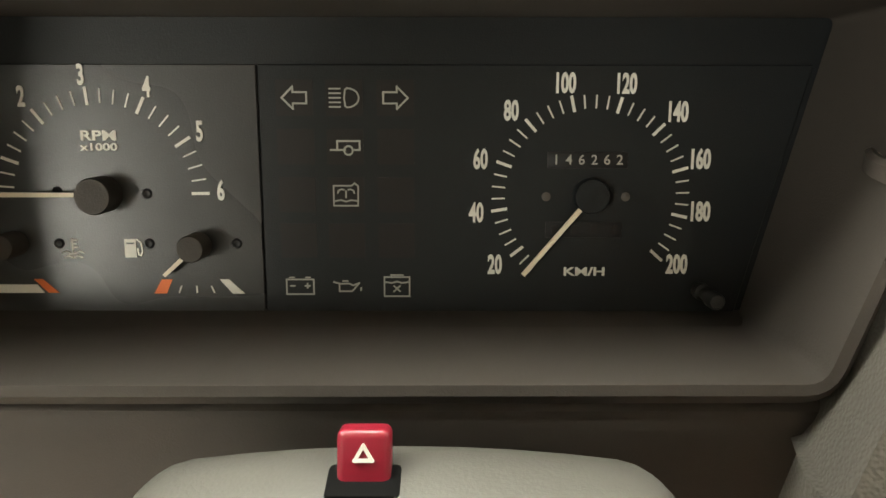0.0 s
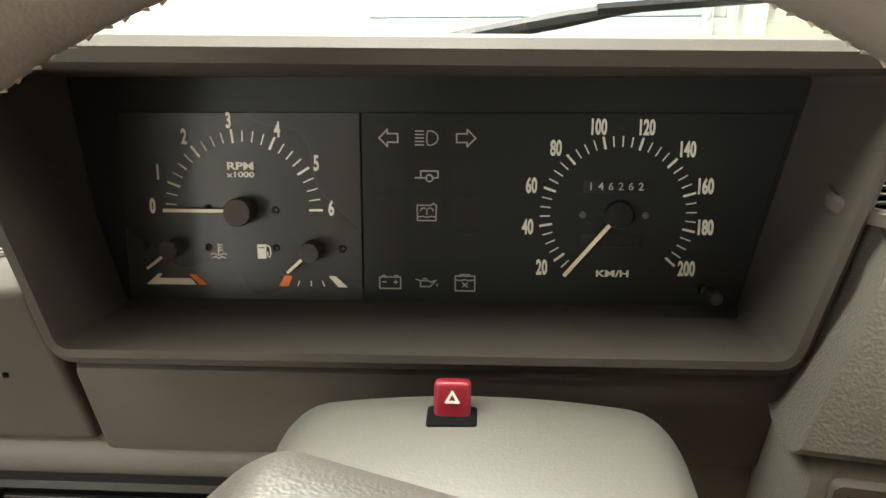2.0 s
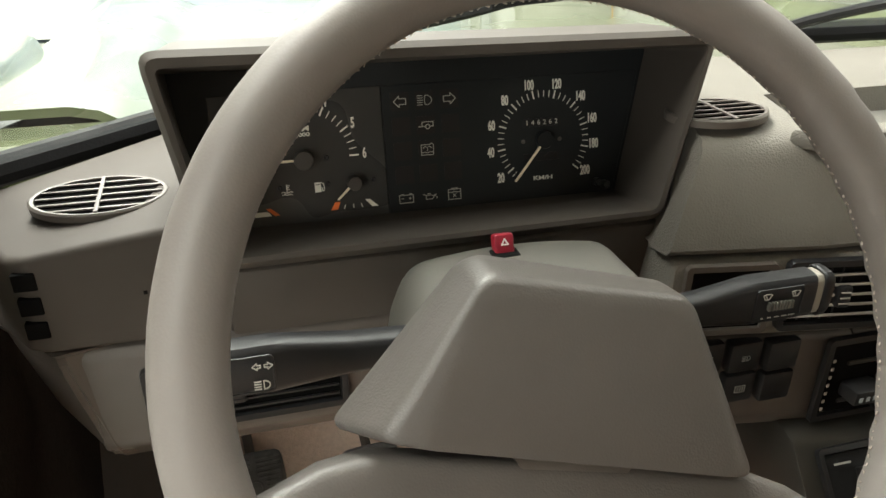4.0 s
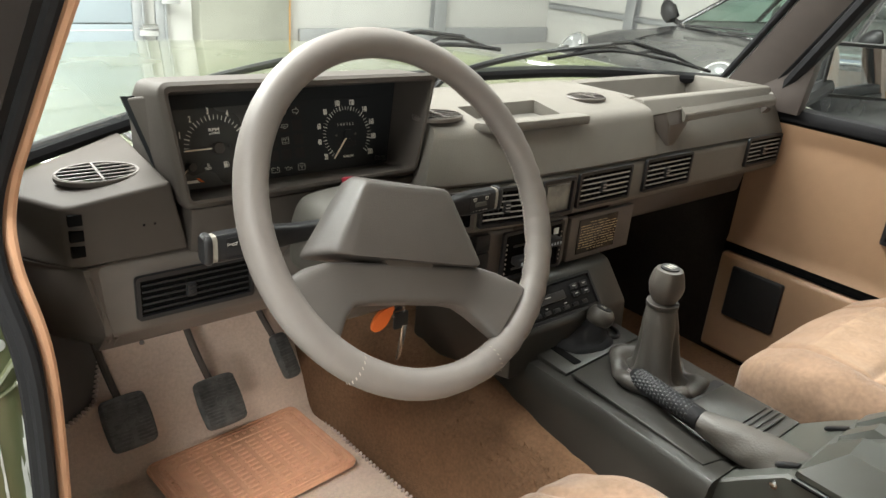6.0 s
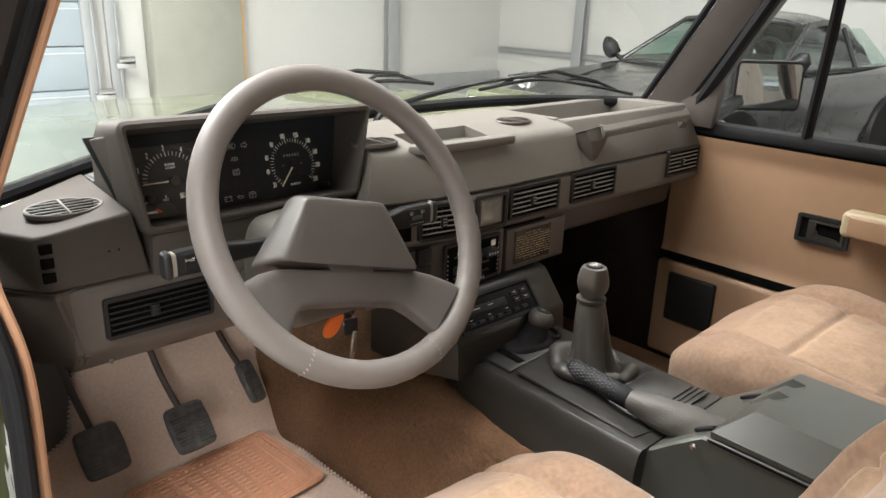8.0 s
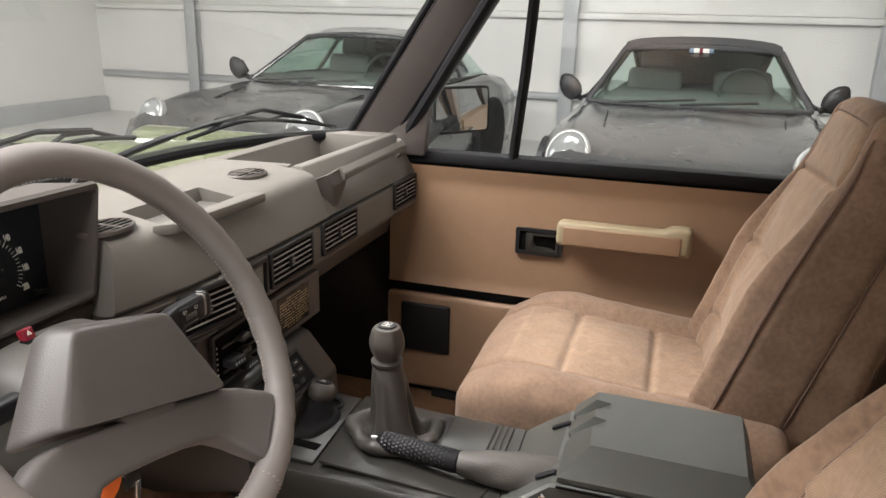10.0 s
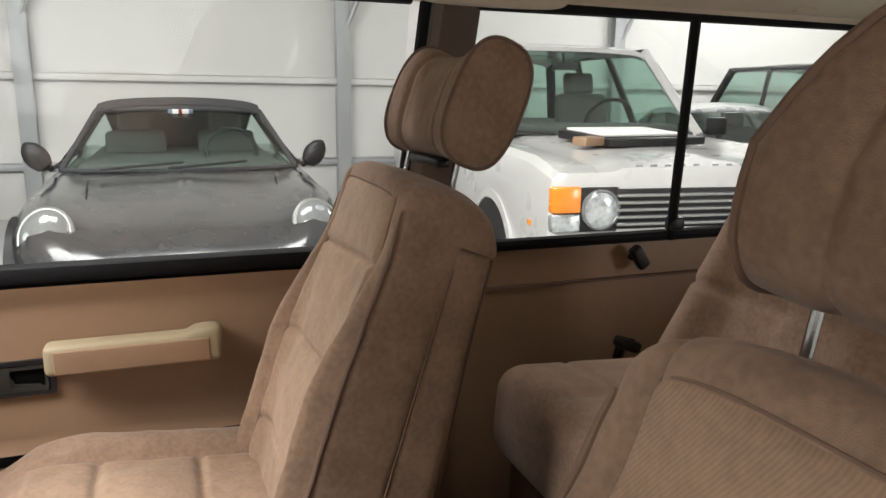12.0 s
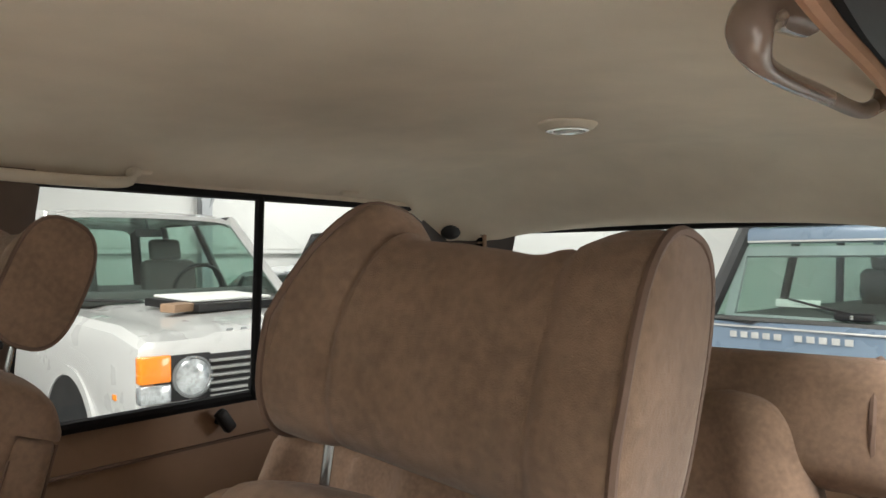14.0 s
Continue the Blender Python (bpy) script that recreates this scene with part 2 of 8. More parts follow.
def prism(bm, pts, axis, a0, a1, b=0.0, seg=2):
    """A polygon pushed along an axis; pts are (y, z), (x, z) or (x, y) for x, y, z."""
    t = B()

    def v(p, a):
        return {"x": (a, p[0], p[1]), "y": (p[0], a, p[1]), "z": (p[0], p[1], a)}[axis]
    lo, hi = [t.verts.new(v(p, a0)) for p in pts], [t.verts.new(v(p, a1)) for p in pts]
    t.faces.new(lo), t.faces.new(hi)
    for i in range(len(pts)):
        j = (i + 1) % len(pts)
        t.faces.new((lo[i], lo[j], hi[j], hi[i]))
    if b:
        bmesh.ops.bevel(t, geom=t.edges[:], offset=b, segments=seg, affect="EDGES", profile=0.5, clamp_overlap=True)
    return join(bm, t)


def loft(bm, rings, caps=True, closed=True):
    t = B()
    vs = [[t.verts.new(p) for p in r] for r in rings]
    n = len(vs[0])
    for a, b in zip(vs, vs[1:]):
        for i in range(n if closed else n - 1):
            j = (i + 1) % n
            t.faces.new((a[i], a[j], b[j], b[i]))
    if caps and closed:
        t.faces.new(vs[0]), t.faces.new(vs[-1])
    return join(bm, t)


def tube(bm, pts, r, n=10, closed=False, flat=1.0):
    pts = [Vector(p) for p in pts]
    rs = r if isinstance(r, (list, tuple)) else [r] * len(pts)
    rings, side = [], None
    for i, p in enumerate(pts):
        a, c = pts[i - 1] if (i or closed) else p, pts[(i + 1) % len(pts)] if (i + 1 < len(pts) or closed) else p
        d = (c - a).normalized()
        if side is None:
            side = d.orthogonal().normalized()
        side = (side - d * side.dot(d)).normalized()
        up = d.cross(side)
        rings.append([p + (side * math.cos(2 * math.pi * k / n) + up * math.sin(2 * math.pi * k / n) * flat) * rs[i] for k in range(n)])
    if closed:
        rings.append(rings[0])
    return loft(bm, rings, caps=not closed)


def curve(pts, n=8):
    """A smooth line through the points."""
    pts = [Vector(p) for p in pts]
    out = []
    for i in range(len(pts) - 1):
        p0, p1, p2, p3 = pts[max(i - 1, 0)], pts[i], pts[i + 1], pts[min(i + 2, len(pts) - 1)]
        for k in range(n):
            t = k / n
            out.append(0.5 * (2 * p1 + (p2 - p0) * t + (2 * p0 - 5 * p1 + 4 * p2 - p3) * t * t + (3 * p1 - p0 - 3 * p2 + p3) * t ** 3))
    return out + [pts[-1]]


def lathe(bm, prof, m, n=24, flat=1.0):
    """A turned shape: prof is (radius, height) from bottom to top, about m's z."""
    return loft(bm, [[m @ Vector((r * math.cos(2 * math.pi * k / n), flat * r * math.sin(2 * math.pi * k / n), h)) for k in range(n)] for r, h in prof])


def rrect(w, h, r, n=5):
    out = []
    for cx, cy, a in ((w / 2 - r, h / 2 - r, 0), (-w / 2 + r, h / 2 - r, 90), (-w / 2 + r, -h / 2 + r, 180), (w / 2 - r, -h / 2 + r, 270)):
        for k in range(n + 1):
            t = radians(a + 90 * k / n)
            out.append((cx + r * math.cos(t), cy + r * math.sin(t)))
    return out


def frame_ring(bm, m, w, h, t, d, r=0.006):
    """A rounded frame in m's xy plane, w x h outside, t wide, d deep towards +z."""
    o, i = rrect(w, h, r), rrect(w - 2 * t, h - 2 * t, max(r - t, 0.001))
    rings = []
    for pts, z in ((o, 0), (o, d * 0.8), ([(x * 0.995, y * 0.995) for x, y in o], d), ([(x * 1.005, y * 1.005) for x, y in i], d), (i, d * 0.8), (i, 0)):
        rings.append([m @ Vector((x, y, z)) for x, y in pts])
    rings.append(rings[0])
    return loft(bm, rings, caps=False)


def soft(bm, half, r, mids, deform=None, m=None, nc=4):
    """A rounded block with a fine net of faces; deform moves each point (in its own frame)."""
    axes = []
    for h, k in zip(half, mids):
        cs = [h - r + r * math.sin(math.pi / 2 * q / nc) for q in range(nc, 0, -1)]
        lin = [-(h - r) + 2 * (h - r) * q / k for q in range(k + 1)]
        axes.append([-c for c in cs] + lin + cs[::-1])
    t, vs = B(), {}
    n = [len(a) - 1 for a in axes]

    def vert(i, j, k):
        if (i, j, k) not in vs:
            p = Vector((axes[0][i], axes[1][j], axes[2][k]))
            q = Vector(tuple(max(-(h - r), min(h - r, c)) for c, h in zip(p, half)))
            d = p - q
            if d.length > 1e-9:
                big = max(abs(c) for c in d)
                p = q + d.normalized() * max(big, 1e-6)
            if deform:
                p = deform(p)
            vs[(i, j, k)] = t.verts.new(p)
        return vs[(i, j, k)]
    for a, b, c in ((0, 1, 2), (1, 2, 0), (2, 0, 1)):
        for side in (0, n[c]):
            for i in range(n[a]):
                for j in range(n[b]):
                    quad = []
                    for di, dj in ((0, 0), (1, 0), (1, 1), (0, 1)):
                        idx = [0, 0, 0]
                        idx[a], idx[b], idx[c] = i + di, j + dj, side
                        quad.append(vert(*idx))
                    t.faces.new(quad)
    return join(bm, t, m)


def sheet(bm, f, nu, nv):
    """A surface f(u, v), u and v from 0 to 1."""
    t = B()
    vs = [[t.verts.new(f(i / nu, j / nv)) for j in range(nv + 1)] for i in range(nu + 1)]
    for i in range(nu):
        for j in range(nv):
            t.faces.new((vs[i][j], vs[i + 1][j], vs[i + 1][j + 1], vs[i][j + 1]))
    return join(bm, t)


def thick(bm, d):
    bmesh.ops.solidify(bm, geom=bm.faces[:], thickness=d)
    return bm


def letters(bm, text, size, m, sx=1.0, bold=0.0, depth=0.0003):
    cu = bpy.data.curves.new("text", "FONT")
    cu.body, cu.size, cu.align_x, cu.align_y, cu.offset, cu.extrude = text, size, "CENTER", "CENTER", bold, depth
    cu.resolution_u = 3
    ob = bpy.data.objects.new("text", cu)
    scene.collection.objects.link(ob)
    bpy.context.view_layer.update()
    me = bpy.data.meshes.new_from_object(ob.evaluated_get(bpy.context.evaluated_depsgraph_get()))
    bpy.data.objects.remove(ob)
    bpy.data.curves.remove(cu)
    t = B()
    t.from_mesh(me)
    bpy.data.meshes.remove(me)
    return join(bm, t, m @ Matrix.Diagonal((sx, 1, 1, 1)))


def lerp(a, b, t):
    return a + (b - a) * t


def step(a, b, x):
    t = max(0.0, min(1.0, (x - a) / (b - a)))
    return t * t * (3 - 2 * t)

# ---- the garage ----
SLOPE = 0.018


def ground_z(x):
    return SLOPE * x


GX0, GX1, GY0, GY1, GH = -7.0, 8.0, -11.0, 7.3, 4.5
bm = B()
prism(bm, [(GX0 - 0.3, ground_z(GX0 - 0.3)), (GX1 + 0.3, ground_z(GX1 + 0.3)), (GX1 + 0.3, -0.6), (GX0 - 0.3, -0.6)], "y", GY0 - 0.3, GY1 + 0.3)
solid("floor", bm, FLOORC, "smooth grey concrete garage floor", "floor", kind="structure")
bm = B()
box(bm, ((GX0 + GX1) / 2, (GY0 + GY1) / 2, GH + 0.1), (GX1 - GX0 + 0.6, GY1 - GY0 + 0.6, 0.2), 0)
solid("ceiling", bm, WALLWHITE, "white garage ceiling", "ceiling", kind="structure")


bm = B()
box(bm, (GX1 + 0.15, (GY0 + GY1) / 2, GH / 2), (0.3, GY1 - GY0 + 0.6, GH), 0)
wall_east = solid("wall_east", bm, WALLWHITE, "white panelled garage wall", "wall", kind="structure")
bm = B()
box(bm, ((GX0 + GX1) / 2, GY1 + 0.15, GH / 2), (GX1 - GX0, 0.3, GH), 0)
wall_north = solid("wall_north", bm, WALLWHITE, "white panelled garage end wall", "wall", kind="structure")
bm = B()
box(bm, ((GX0 + GX1) / 2, GY0 - 0.15, GH / 2), (GX1 - GX0, 0.3, GH), 0)
solid("wall_south", bm, WALLWHITE, "white garage end wall", "wall", kind="structure")
# unseen wall: kept dark against bounce light, its gateway added for the lamp
bm = B()
box(bm, (GX0 - 0.15, (GY0 - 10.1) / 2, GH / 2), (0.3, -10.1 - GY0, GH), 0)
box(bm, (GX0 - 0.15, (GY1 - 7.1) / 2, GH / 2), (0.3, GY1 + 7.1, GH), 0)
box(bm, (GX0 - 0.15, -8.6, (3.3 + GH) / 2), (0.3, 3.0, GH - 3.3), 0)
solid("wall_west", bm, DARKWALL, "unseen garage wall, greyed to cut bounce, with an added gateway", "wall", kind="structure")

# posts, rails and kerb
for py in (5.66, 0.6, -2.64, -6.3):
    t = thing("wall_post", "galvanised steel post on the white garage wall", "post", (GX1 - 0.04, py, ground_z(GX1)), group="garage wall posts")
    bm = B()
    for dx in (-0.05, 0.05):
        box(bm, (GX1 - 0.09 + dx, py, 2.25), (0.012, 0.16, 4.3), 0.002)
    box(bm, (GX1 - 0.09, py, 2.25), (0.09, 0.012, 4.3), 0.001)
    part("web", bm, POSTGREY, t)
    bm = B()
    tube(bm, [(GX1 - 0.1, py, 2.1), (GX1 - 0.55, py - 0.9, 4.3)], 0.03, 8)
    part("brace", bm, POSTGREY, t)
for px in (5.75,):
    t = thing("wall_post", "galvanised steel post on the white end wall", "post", (px, GY1 - 0.04, ground_z(px)), group="garage wall posts")
    bm = B()
    for dy in (-0.05, 0.05):
        box(bm, (px, GY1 - 0.09 + dy, 2.25), (0.2, 0.012, 4.3), 0.002)
    box(bm, (px, GY1 - 0.09, 2.25), (0.012, 0.09, 4.3), 0.001)
    part("web", bm, POSTGREY, t)
for gz in (0.68, 1.6, 2.6, 3.6):
    t = thing("wall_rail", "white painted steel rail along the garage wall", "rail", (GX1 - 0.05, -2, gz), group="garage wall rails")
    bm = B()
    box(bm, (GX1 - 0.045, (GY0 + GY1) / 2, gz), (0.03, GY1 - GY0 - 0.1, 0.07), 0.008)
    box(bm, (GX1 - 0.05, (GY0 + GY1) / 2, gz + 0.045), (0.04, GY1 - GY0 - 0.1, 0.012), 0.003)
    part("rail_profile", bm, POSTGREY if gz < 1 else WALLWHITE, t)
bm = B()
box(bm, (5.8, GY1 - 0.06, 0.2), (4.3, 0.06, 0.32), 0.01)
solid("baseboard", bm, POSTGREY, "grey skirting along the end wall", "skirting", kind="structure")

# sectional gate, its track and the concrete pier beside it
gate = thing("sectional_gate", "grey sectional garage gate with ribbed panels, shut", "garage door", (0.2, GY1 - 0.1, 0.0))
for k in range(9):
    bm = B()
    box(bm, (0.0, GY1 - 0.09, 0.21 + 0.43 * k), (3.6, 0.05, 0.42), 0.012)
    part("panel", bm, GATE, gate)
bm = B()
for k in range(9):
    box(bm, (0.0, GY1 - 0.118, 0.36 + 0.43 * k), (3.6, 0.004, 0.012), 0.001)
part("joint_strip", bm, WALLWHITE, gate, "pale joint strips")
for gx in (1.75, 1.98):
    bm = B()
    box(bm, (gx, GY1 - 0.14, 2.0), (0.09, 0.05, 4.0), 0.006)
    box(bm, (gx + 0.05, GY1 - 0.17, 2.0), (0.02, 0.05, 4.0), 0.004)
    part("track", bm, POSTGREY, gate)
for gx, gz in ((1.84, 0.36), (2.08, 0.68)):
    bm = B()
    box(bm, (gx, GY1 - 0.2, gz), (0.2, 0.04, 0.1), 0.01)
    tube(bm, [(gx - 0.08, GY1 - 0.23, gz + 0.05), (gx + 0.08, GY1 - 0.23, gz + 0.05)], 0.03, 10)
    part("roller_hinge", bm, CHROME, gate)
bm = B()
box(bm, (2.9, GY1 - 0.12, 2.2), (1.06, 0.24, 4.4), 0.02)
solid("concrete_pier", bm, CONCRETE, "raw concrete pier beside the gate", "pier", kind="structure")
bm = B()
box(bm, (3.45, GY1 - 0.1, 2.2), (0.04, 0.2, 4.4), 0.01)
solid("foam_strip", bm, SEALTAPE, "orange foam strip on the concrete pier's edge", "edge strip")
# frames made up to go with the added overhead lamps
for lx, ly, tip, power in OVERHEAD_FILLS:
    bm = B()
    frame_ring(bm, pose(lx, ly, 4.5, 180) if not tip else pose(lx, ly + 0.06, 4.08, 180 - tip), 1.5 if not tip else 2.3, 3.5 if not tip else 1.3, 0.06, 0.05, 0.02)
    if tip:
        box(bm, (lx, ly + 0.62, 4.2), (2.3, 0.3, 0.6), 0.01)
    solid("rooflight", bm, WALLWHITE, "white ceiling frame added round an unseen overhead lamp", "rooflight", group="rooflights", at=(lx, ly, 4.5))


# ---- other cars ----
def section_loft(bm, secs):
    """secs: (y, [(x, z) from one side's sill over the top to the middle]); mirrored and joined along y."""
    rings = []
    for y, half in secs:
        rings.append([Vector((-x, y, z)) for x, z in half] + [Vector((x, y, z)) for x, z in reversed(half[:-1])])
    return loft(bm, rings)


def wheel_parts(root, x, y, r, w, spokes=5):
    s = 1 if x > 0 else -1
    m = Matrix.Translation((x, y, r)) @ pose(0, 0, 0, 0, 90 * s, 0)
    bm = B()
    lathe(bm, [(r * 0.66, -w / 2), (r * 0.92, -w / 2), (r, -w * 0.35), (r, w * 0.35), (r * 0.92, w / 2), (r * 0.66, w / 2)], m, 28)
    ty = part("tyre", bm, TYRE, root)
    bm = B()
    lathe(bm, [(r * 0.66, -w / 2), (r * 0.66, w * 0.42), (r * 0.6, w * 0.42), (r * 0.58, -w * 0.1)], m, 28)
    for k in range(spokes):
        a = 2 * math.pi * k / spokes
        box(bm, (0, 0, 0), (r * 0.5, r * 0.16, 0.03), 0.008, m @ Matrix.Rotation(a, 4, "Z") @ Matrix.Translation((r * 0.33, 0, w * 0.28)))
    lathe(bm, [(r * 0.14, 0), (r * 0.14, w * 0.36), (r * 0.08, w * 0.38)], m, 16)
    part("rim", bm, ALLOY, ty, "silver alloy rim")


def put(root, x, y, yaw):
    """Stand a car built at the origin on the sloping floor, nose along yaw (degrees from +y)."""
    root.matrix_world = Matrix.Translation((x, y, ground_z(x))) @ pose(0, 0, 0, 0, 0, yaw)


def seat_shape(bm, x, y, z, h):
    soft(bm, (0.22, 0.07, h / 2), 0.05, (3, 2, 4), None, Matrix.Translation((x, y, z + h / 2)) @ pose(0, 0, 0, 12))
    soft(bm, (0.13, 0.045, 0.09), 0.04, (3, 2, 3), None, Matrix.Translation((x, y - 0.09, z + h + 0.08)) @ pose(0, 0, 0, 12))


def sports_car(paint, label, top, soft_top=False):
    """A low rear-engined coupe, 4.4 m long; its nose points to +y."""
    c = thing("sports_car", label, "car")
    L = [(2.2, 0.55, 0.46, 0.46, 0.62), (2.13, 0.68, 0.58, 0.6, 0.7), (1.97, 0.78, 0.655, 0.71, 0.76), (1.7, 0.85, 0.71, 0.785, 0.74),
         (1.35, 0.885, 0.775, 0.835, 0.72), (1.0, 0.88, 0.825, 0.845, 0.74), (0.75, 0.87, 0.87, 0.87, 0.7), (0.3, 0.86, 0.88, 0.89, 0.7), (-0.5, 0.87, 0.9, 0.9, 0.75),
         (-1.1, 0.9, 0.92, 0.93, 0.72), (-1.6, 0.9, 0.86, 0.88, 0.7), (-2.0, 0.84, 0.72, 0.76, 0.66), (-2.2, 0.7, 0.5, 0.56, 0.6)]
    secs = []
    for y, w, hc, hf, fx in L:
        secs.append((y, [(w * 0.93, 0.16), (w * 0.98, 0.3), (w, 0.48), (w * 0.985, hf - 0.12), (w * 0.92, hf - 0.03), (w * 0.8, hf),
                         (w * fx, hf * 0.985), (w * fx * 0.72, hc * 0.99 + 0.002), (w * 0.25, hc), (0, hc + 0.008)]))
    body = part("body", section_loft(B(), secs), paint, c, sharp=50)
    # lids shut lines, lamps
    for s in (-1, 1):
        bm = B()
        tube(bm, curve([(s * 0.56, 0.88, 0.848), (s * 0.53, 1.3, 0.788), (s * 0.46, 1.75, 0.692), (s * 0.36, 2.0, 0.625)], 6), 0.006, 6)
        part("bonnet_seam", bm, BLACK, body)
        bm = B()
        m = Matrix.Translation((s * 0.665, 1.84, 0.69)) @ pose(0, 0, 0, -62, 0, -s * 12)
        lathe(bm, [(0.12, -0.06), (0.125, 0.0), (0.105, 0.035), (0.06, 0.06), (0.01, 0.068)], m, 24, 1.15)
        hl = part("headlight", bm, CARLAMP, c, "clear oval headlight")
        bm = B()
        lathe(bm, [(0.132, -0.04), (0.135, 0.0), (0.124, 0.012)], m, 24, 1.15)
        part("lamp_ring", bm, STEEL, hl)
        for a in (20, 140, 260):
            bm = B()
            q = m @ Matrix.Translation((0.055 * math.cos(radians(a)), 0.06 * math.sin(radians(a)), 0.048))
            lathe(bm, [(0.03, -0.01), (0.03, 0.008), (0.022, 0.012), (0.004, 0.014)], q, 14)
            part("lamp_unit", bm, LAMPGLASS, hl)
        bm = B()
        box(bm, (s * 0.6, 2.1, 0.47), (0.2, 0.05, 0.05), 0.012, pose(0, 0, 0, 0, 0, -s * 25))
        part("indicator", bm, AMBER, c)
        bm = B()
        lathe(bm, [(0.002, -0.095), (0.05, -0.075), (0.072, -0.03), (0.075, 0.02), (0.055, 0.075), (0.025, 0.105), (0.002, 0.115)], Matrix.Translation((s * 0.875, 0.56, 0.965)) @ pose(0, 0, 0, 0, s * 35), 20, 0.75)
        tube(bm, [(s * 0.8, 0.5, 0.885), (s * 0.86, 0.54, 0.93)], 0.022, 8)
        mr = part("door_mirror", bm, BLACK, c)
        bm = B()
        box(bm, (0, 0, 0), (0.1, 0.01, 0.12), 0.004, pose(s * 0.875, 0.5, 0.965, 0, s * 35))
        part("mirror_pane", bm, MIRROR, mr)
        for y in (1.28, -1.12):
            wheel_parts(c, s * 0.79, y, 0.32, 0.22)
        for y in (1.28, -1.12):
            bm = B()
            m = Matrix.Translation((s * 0.86, y, 0.33)) @ pose(0, 0, 0, 0, 90, 0)
            lathe(bm, [(0.365, -0.05), (0.375, 0.05), (0.355, 0.052), (0.35, -0.05)], m, 28)
            part("wheel_arch", bm, BLACK, c)
    # greenhouse: windscreen, side panes, roof, pillars
    zb, zt = 0.9, 1.27
    base_f, base_r, top_f, top_r = 0.72, -1.45, 0.02, -0.75
    wb, wt = 0.745, 0.57
    ws = B()

    def screen(u, v):
        x = lerp(-1, 1, u)
        bow = 0.16 * (1 - x * x)
        return Vector((x * lerp(wb, wt, v), lerp(base_f - 0.16, top_f - 0.1, v) + bow * lerp(1, 0.7, v), lerp(zb - 0.02, zt - 0.03, v) + 0.02 * (1 - x * x) * v))
    sheet(ws, screen, 12, 6)
    p = part("windscreen", ws, CARGLASS, c, "curved green-tinted windscreen", sharp=60)
    p.visible_shadow = False
    bm = B()
    tube(bm, [screen(k / 12, 1) for k in range(13)], 0.022, 8)
    tube(bm, [screen(0, k / 6) for k in range(7)], 0.02, 8)
    tube(bm, [screen(1, k / 6) for k in range(7)], 0.02, 8)
    tube(bm, [screen(k / 12, 0) for k in range(13)], 0.016, 8)
    part("windscreen_frame", bm, top, c)
    rings = []
    up = 0.04 if soft_top else 0.035
    for y, w, z in ((top_f - 0.06, wt, zt + up * 0.3), (-0.3, wt + 0.03, zt + 0.02 + up), (top_r, wt, zt - 0.02 + up), (-1.15, wt - 0.02, zt - 0.16), (base_r, wt, zb - 0.02)):
        rings.append([Vector((w * math.cos(a), y + 0.05 * math.sin(a), z - 0.09 + 0.1 * math.sin(a) ** 0.6)) for a in [math.pi * q / 12 for q in range(13)]])
    bm = loft(B(), rings, closed=False)
    thick(bm, 0.02)
    part("soft_top" if soft_top else "roof", bm, top, c, "taut fabric roof" if soft_top else "")
    for s in (-1, 1):
        bm = B()

        def pane(u, v, s=s):
            return Vector((s * lerp(0.78, 0.58, v), lerp(lerp(0.5, -1.2, u), lerp(-0.02, -0.95, u), v), lerp(0.9, zt - 0.06, v)))
        sheet(bm, pane, 6, 3)
        p = part("side_window", bm, CARGLASS, c)
        p.visible_shadow = False
        bm = B()
        tube(bm, [pane(0.62, 0), pane(0.66, 1)], 0.02, 6)
        tube(bm, [pane(q / 8, 0) for q in range(9)], 0.016, 6)
        part("window_frame", bm, BLACK, c)
    bm = B()
    soft(bm, (0.66, 0.85, 0.06), 0.05, (4, 6, 2), None, Matrix.Translation((0, -0.3, 0.86)))
    part("fascia", bm, CABIN, c)
    for s in (-1, 1):
        bm = B()
        seat_shape(bm, s * 0.34, -0.45, 0.72, 0.36)
        part("seat", bm, CABIN, c)
    bm = B()
    tube(bm, [(-0.34 + 0.18 * math.cos(a), 0.12 - 0.06 * math.sin(a), 0.96 + 0.16 * math.sin(a)) for a in [2 * math.pi * q / 24 for q in range(24)]], 0.015, 8, closed=True)
    part("steering_wheel", bm, BLACK, c)
    bm = B()
    for s, x0 in ((1, 0.1), (-1, 0.5)):
        tube(bm, [(x0, 0.78, 0.905), (x0 - 0.5, 0.7, 0.935)], 0.009, 6)
    part("wiper", bm, BLACK, c)
    bm = B()
    prism(bm, rrect(1.2, 0.16, 0.05), "y", 2.12, 2.19, 0)
    bm.transform(Matrix.Translation((0, 0, 0.3)))
    part("air_intake", bm, BLACK, c)
    if soft_top:
        for x, w, mat in ((0, 0.17, BLUEP), (-0.03, 0.05, PAPER), (0.035, 0.04, PAPER), (0.0, 0.022, RED)):
            bm = B()
            q = screen(0.5, 0.93)
            box(bm, (x, q.y + 0.012 + 0.004 * (mat is not BLUEP), q.z + 0.01), (w, 0.004, 0.035), 0.001, pose(0, 0, 0, -28))
            part("sticker", bm, mat, c, "small coloured windscreen sticker")
    return c


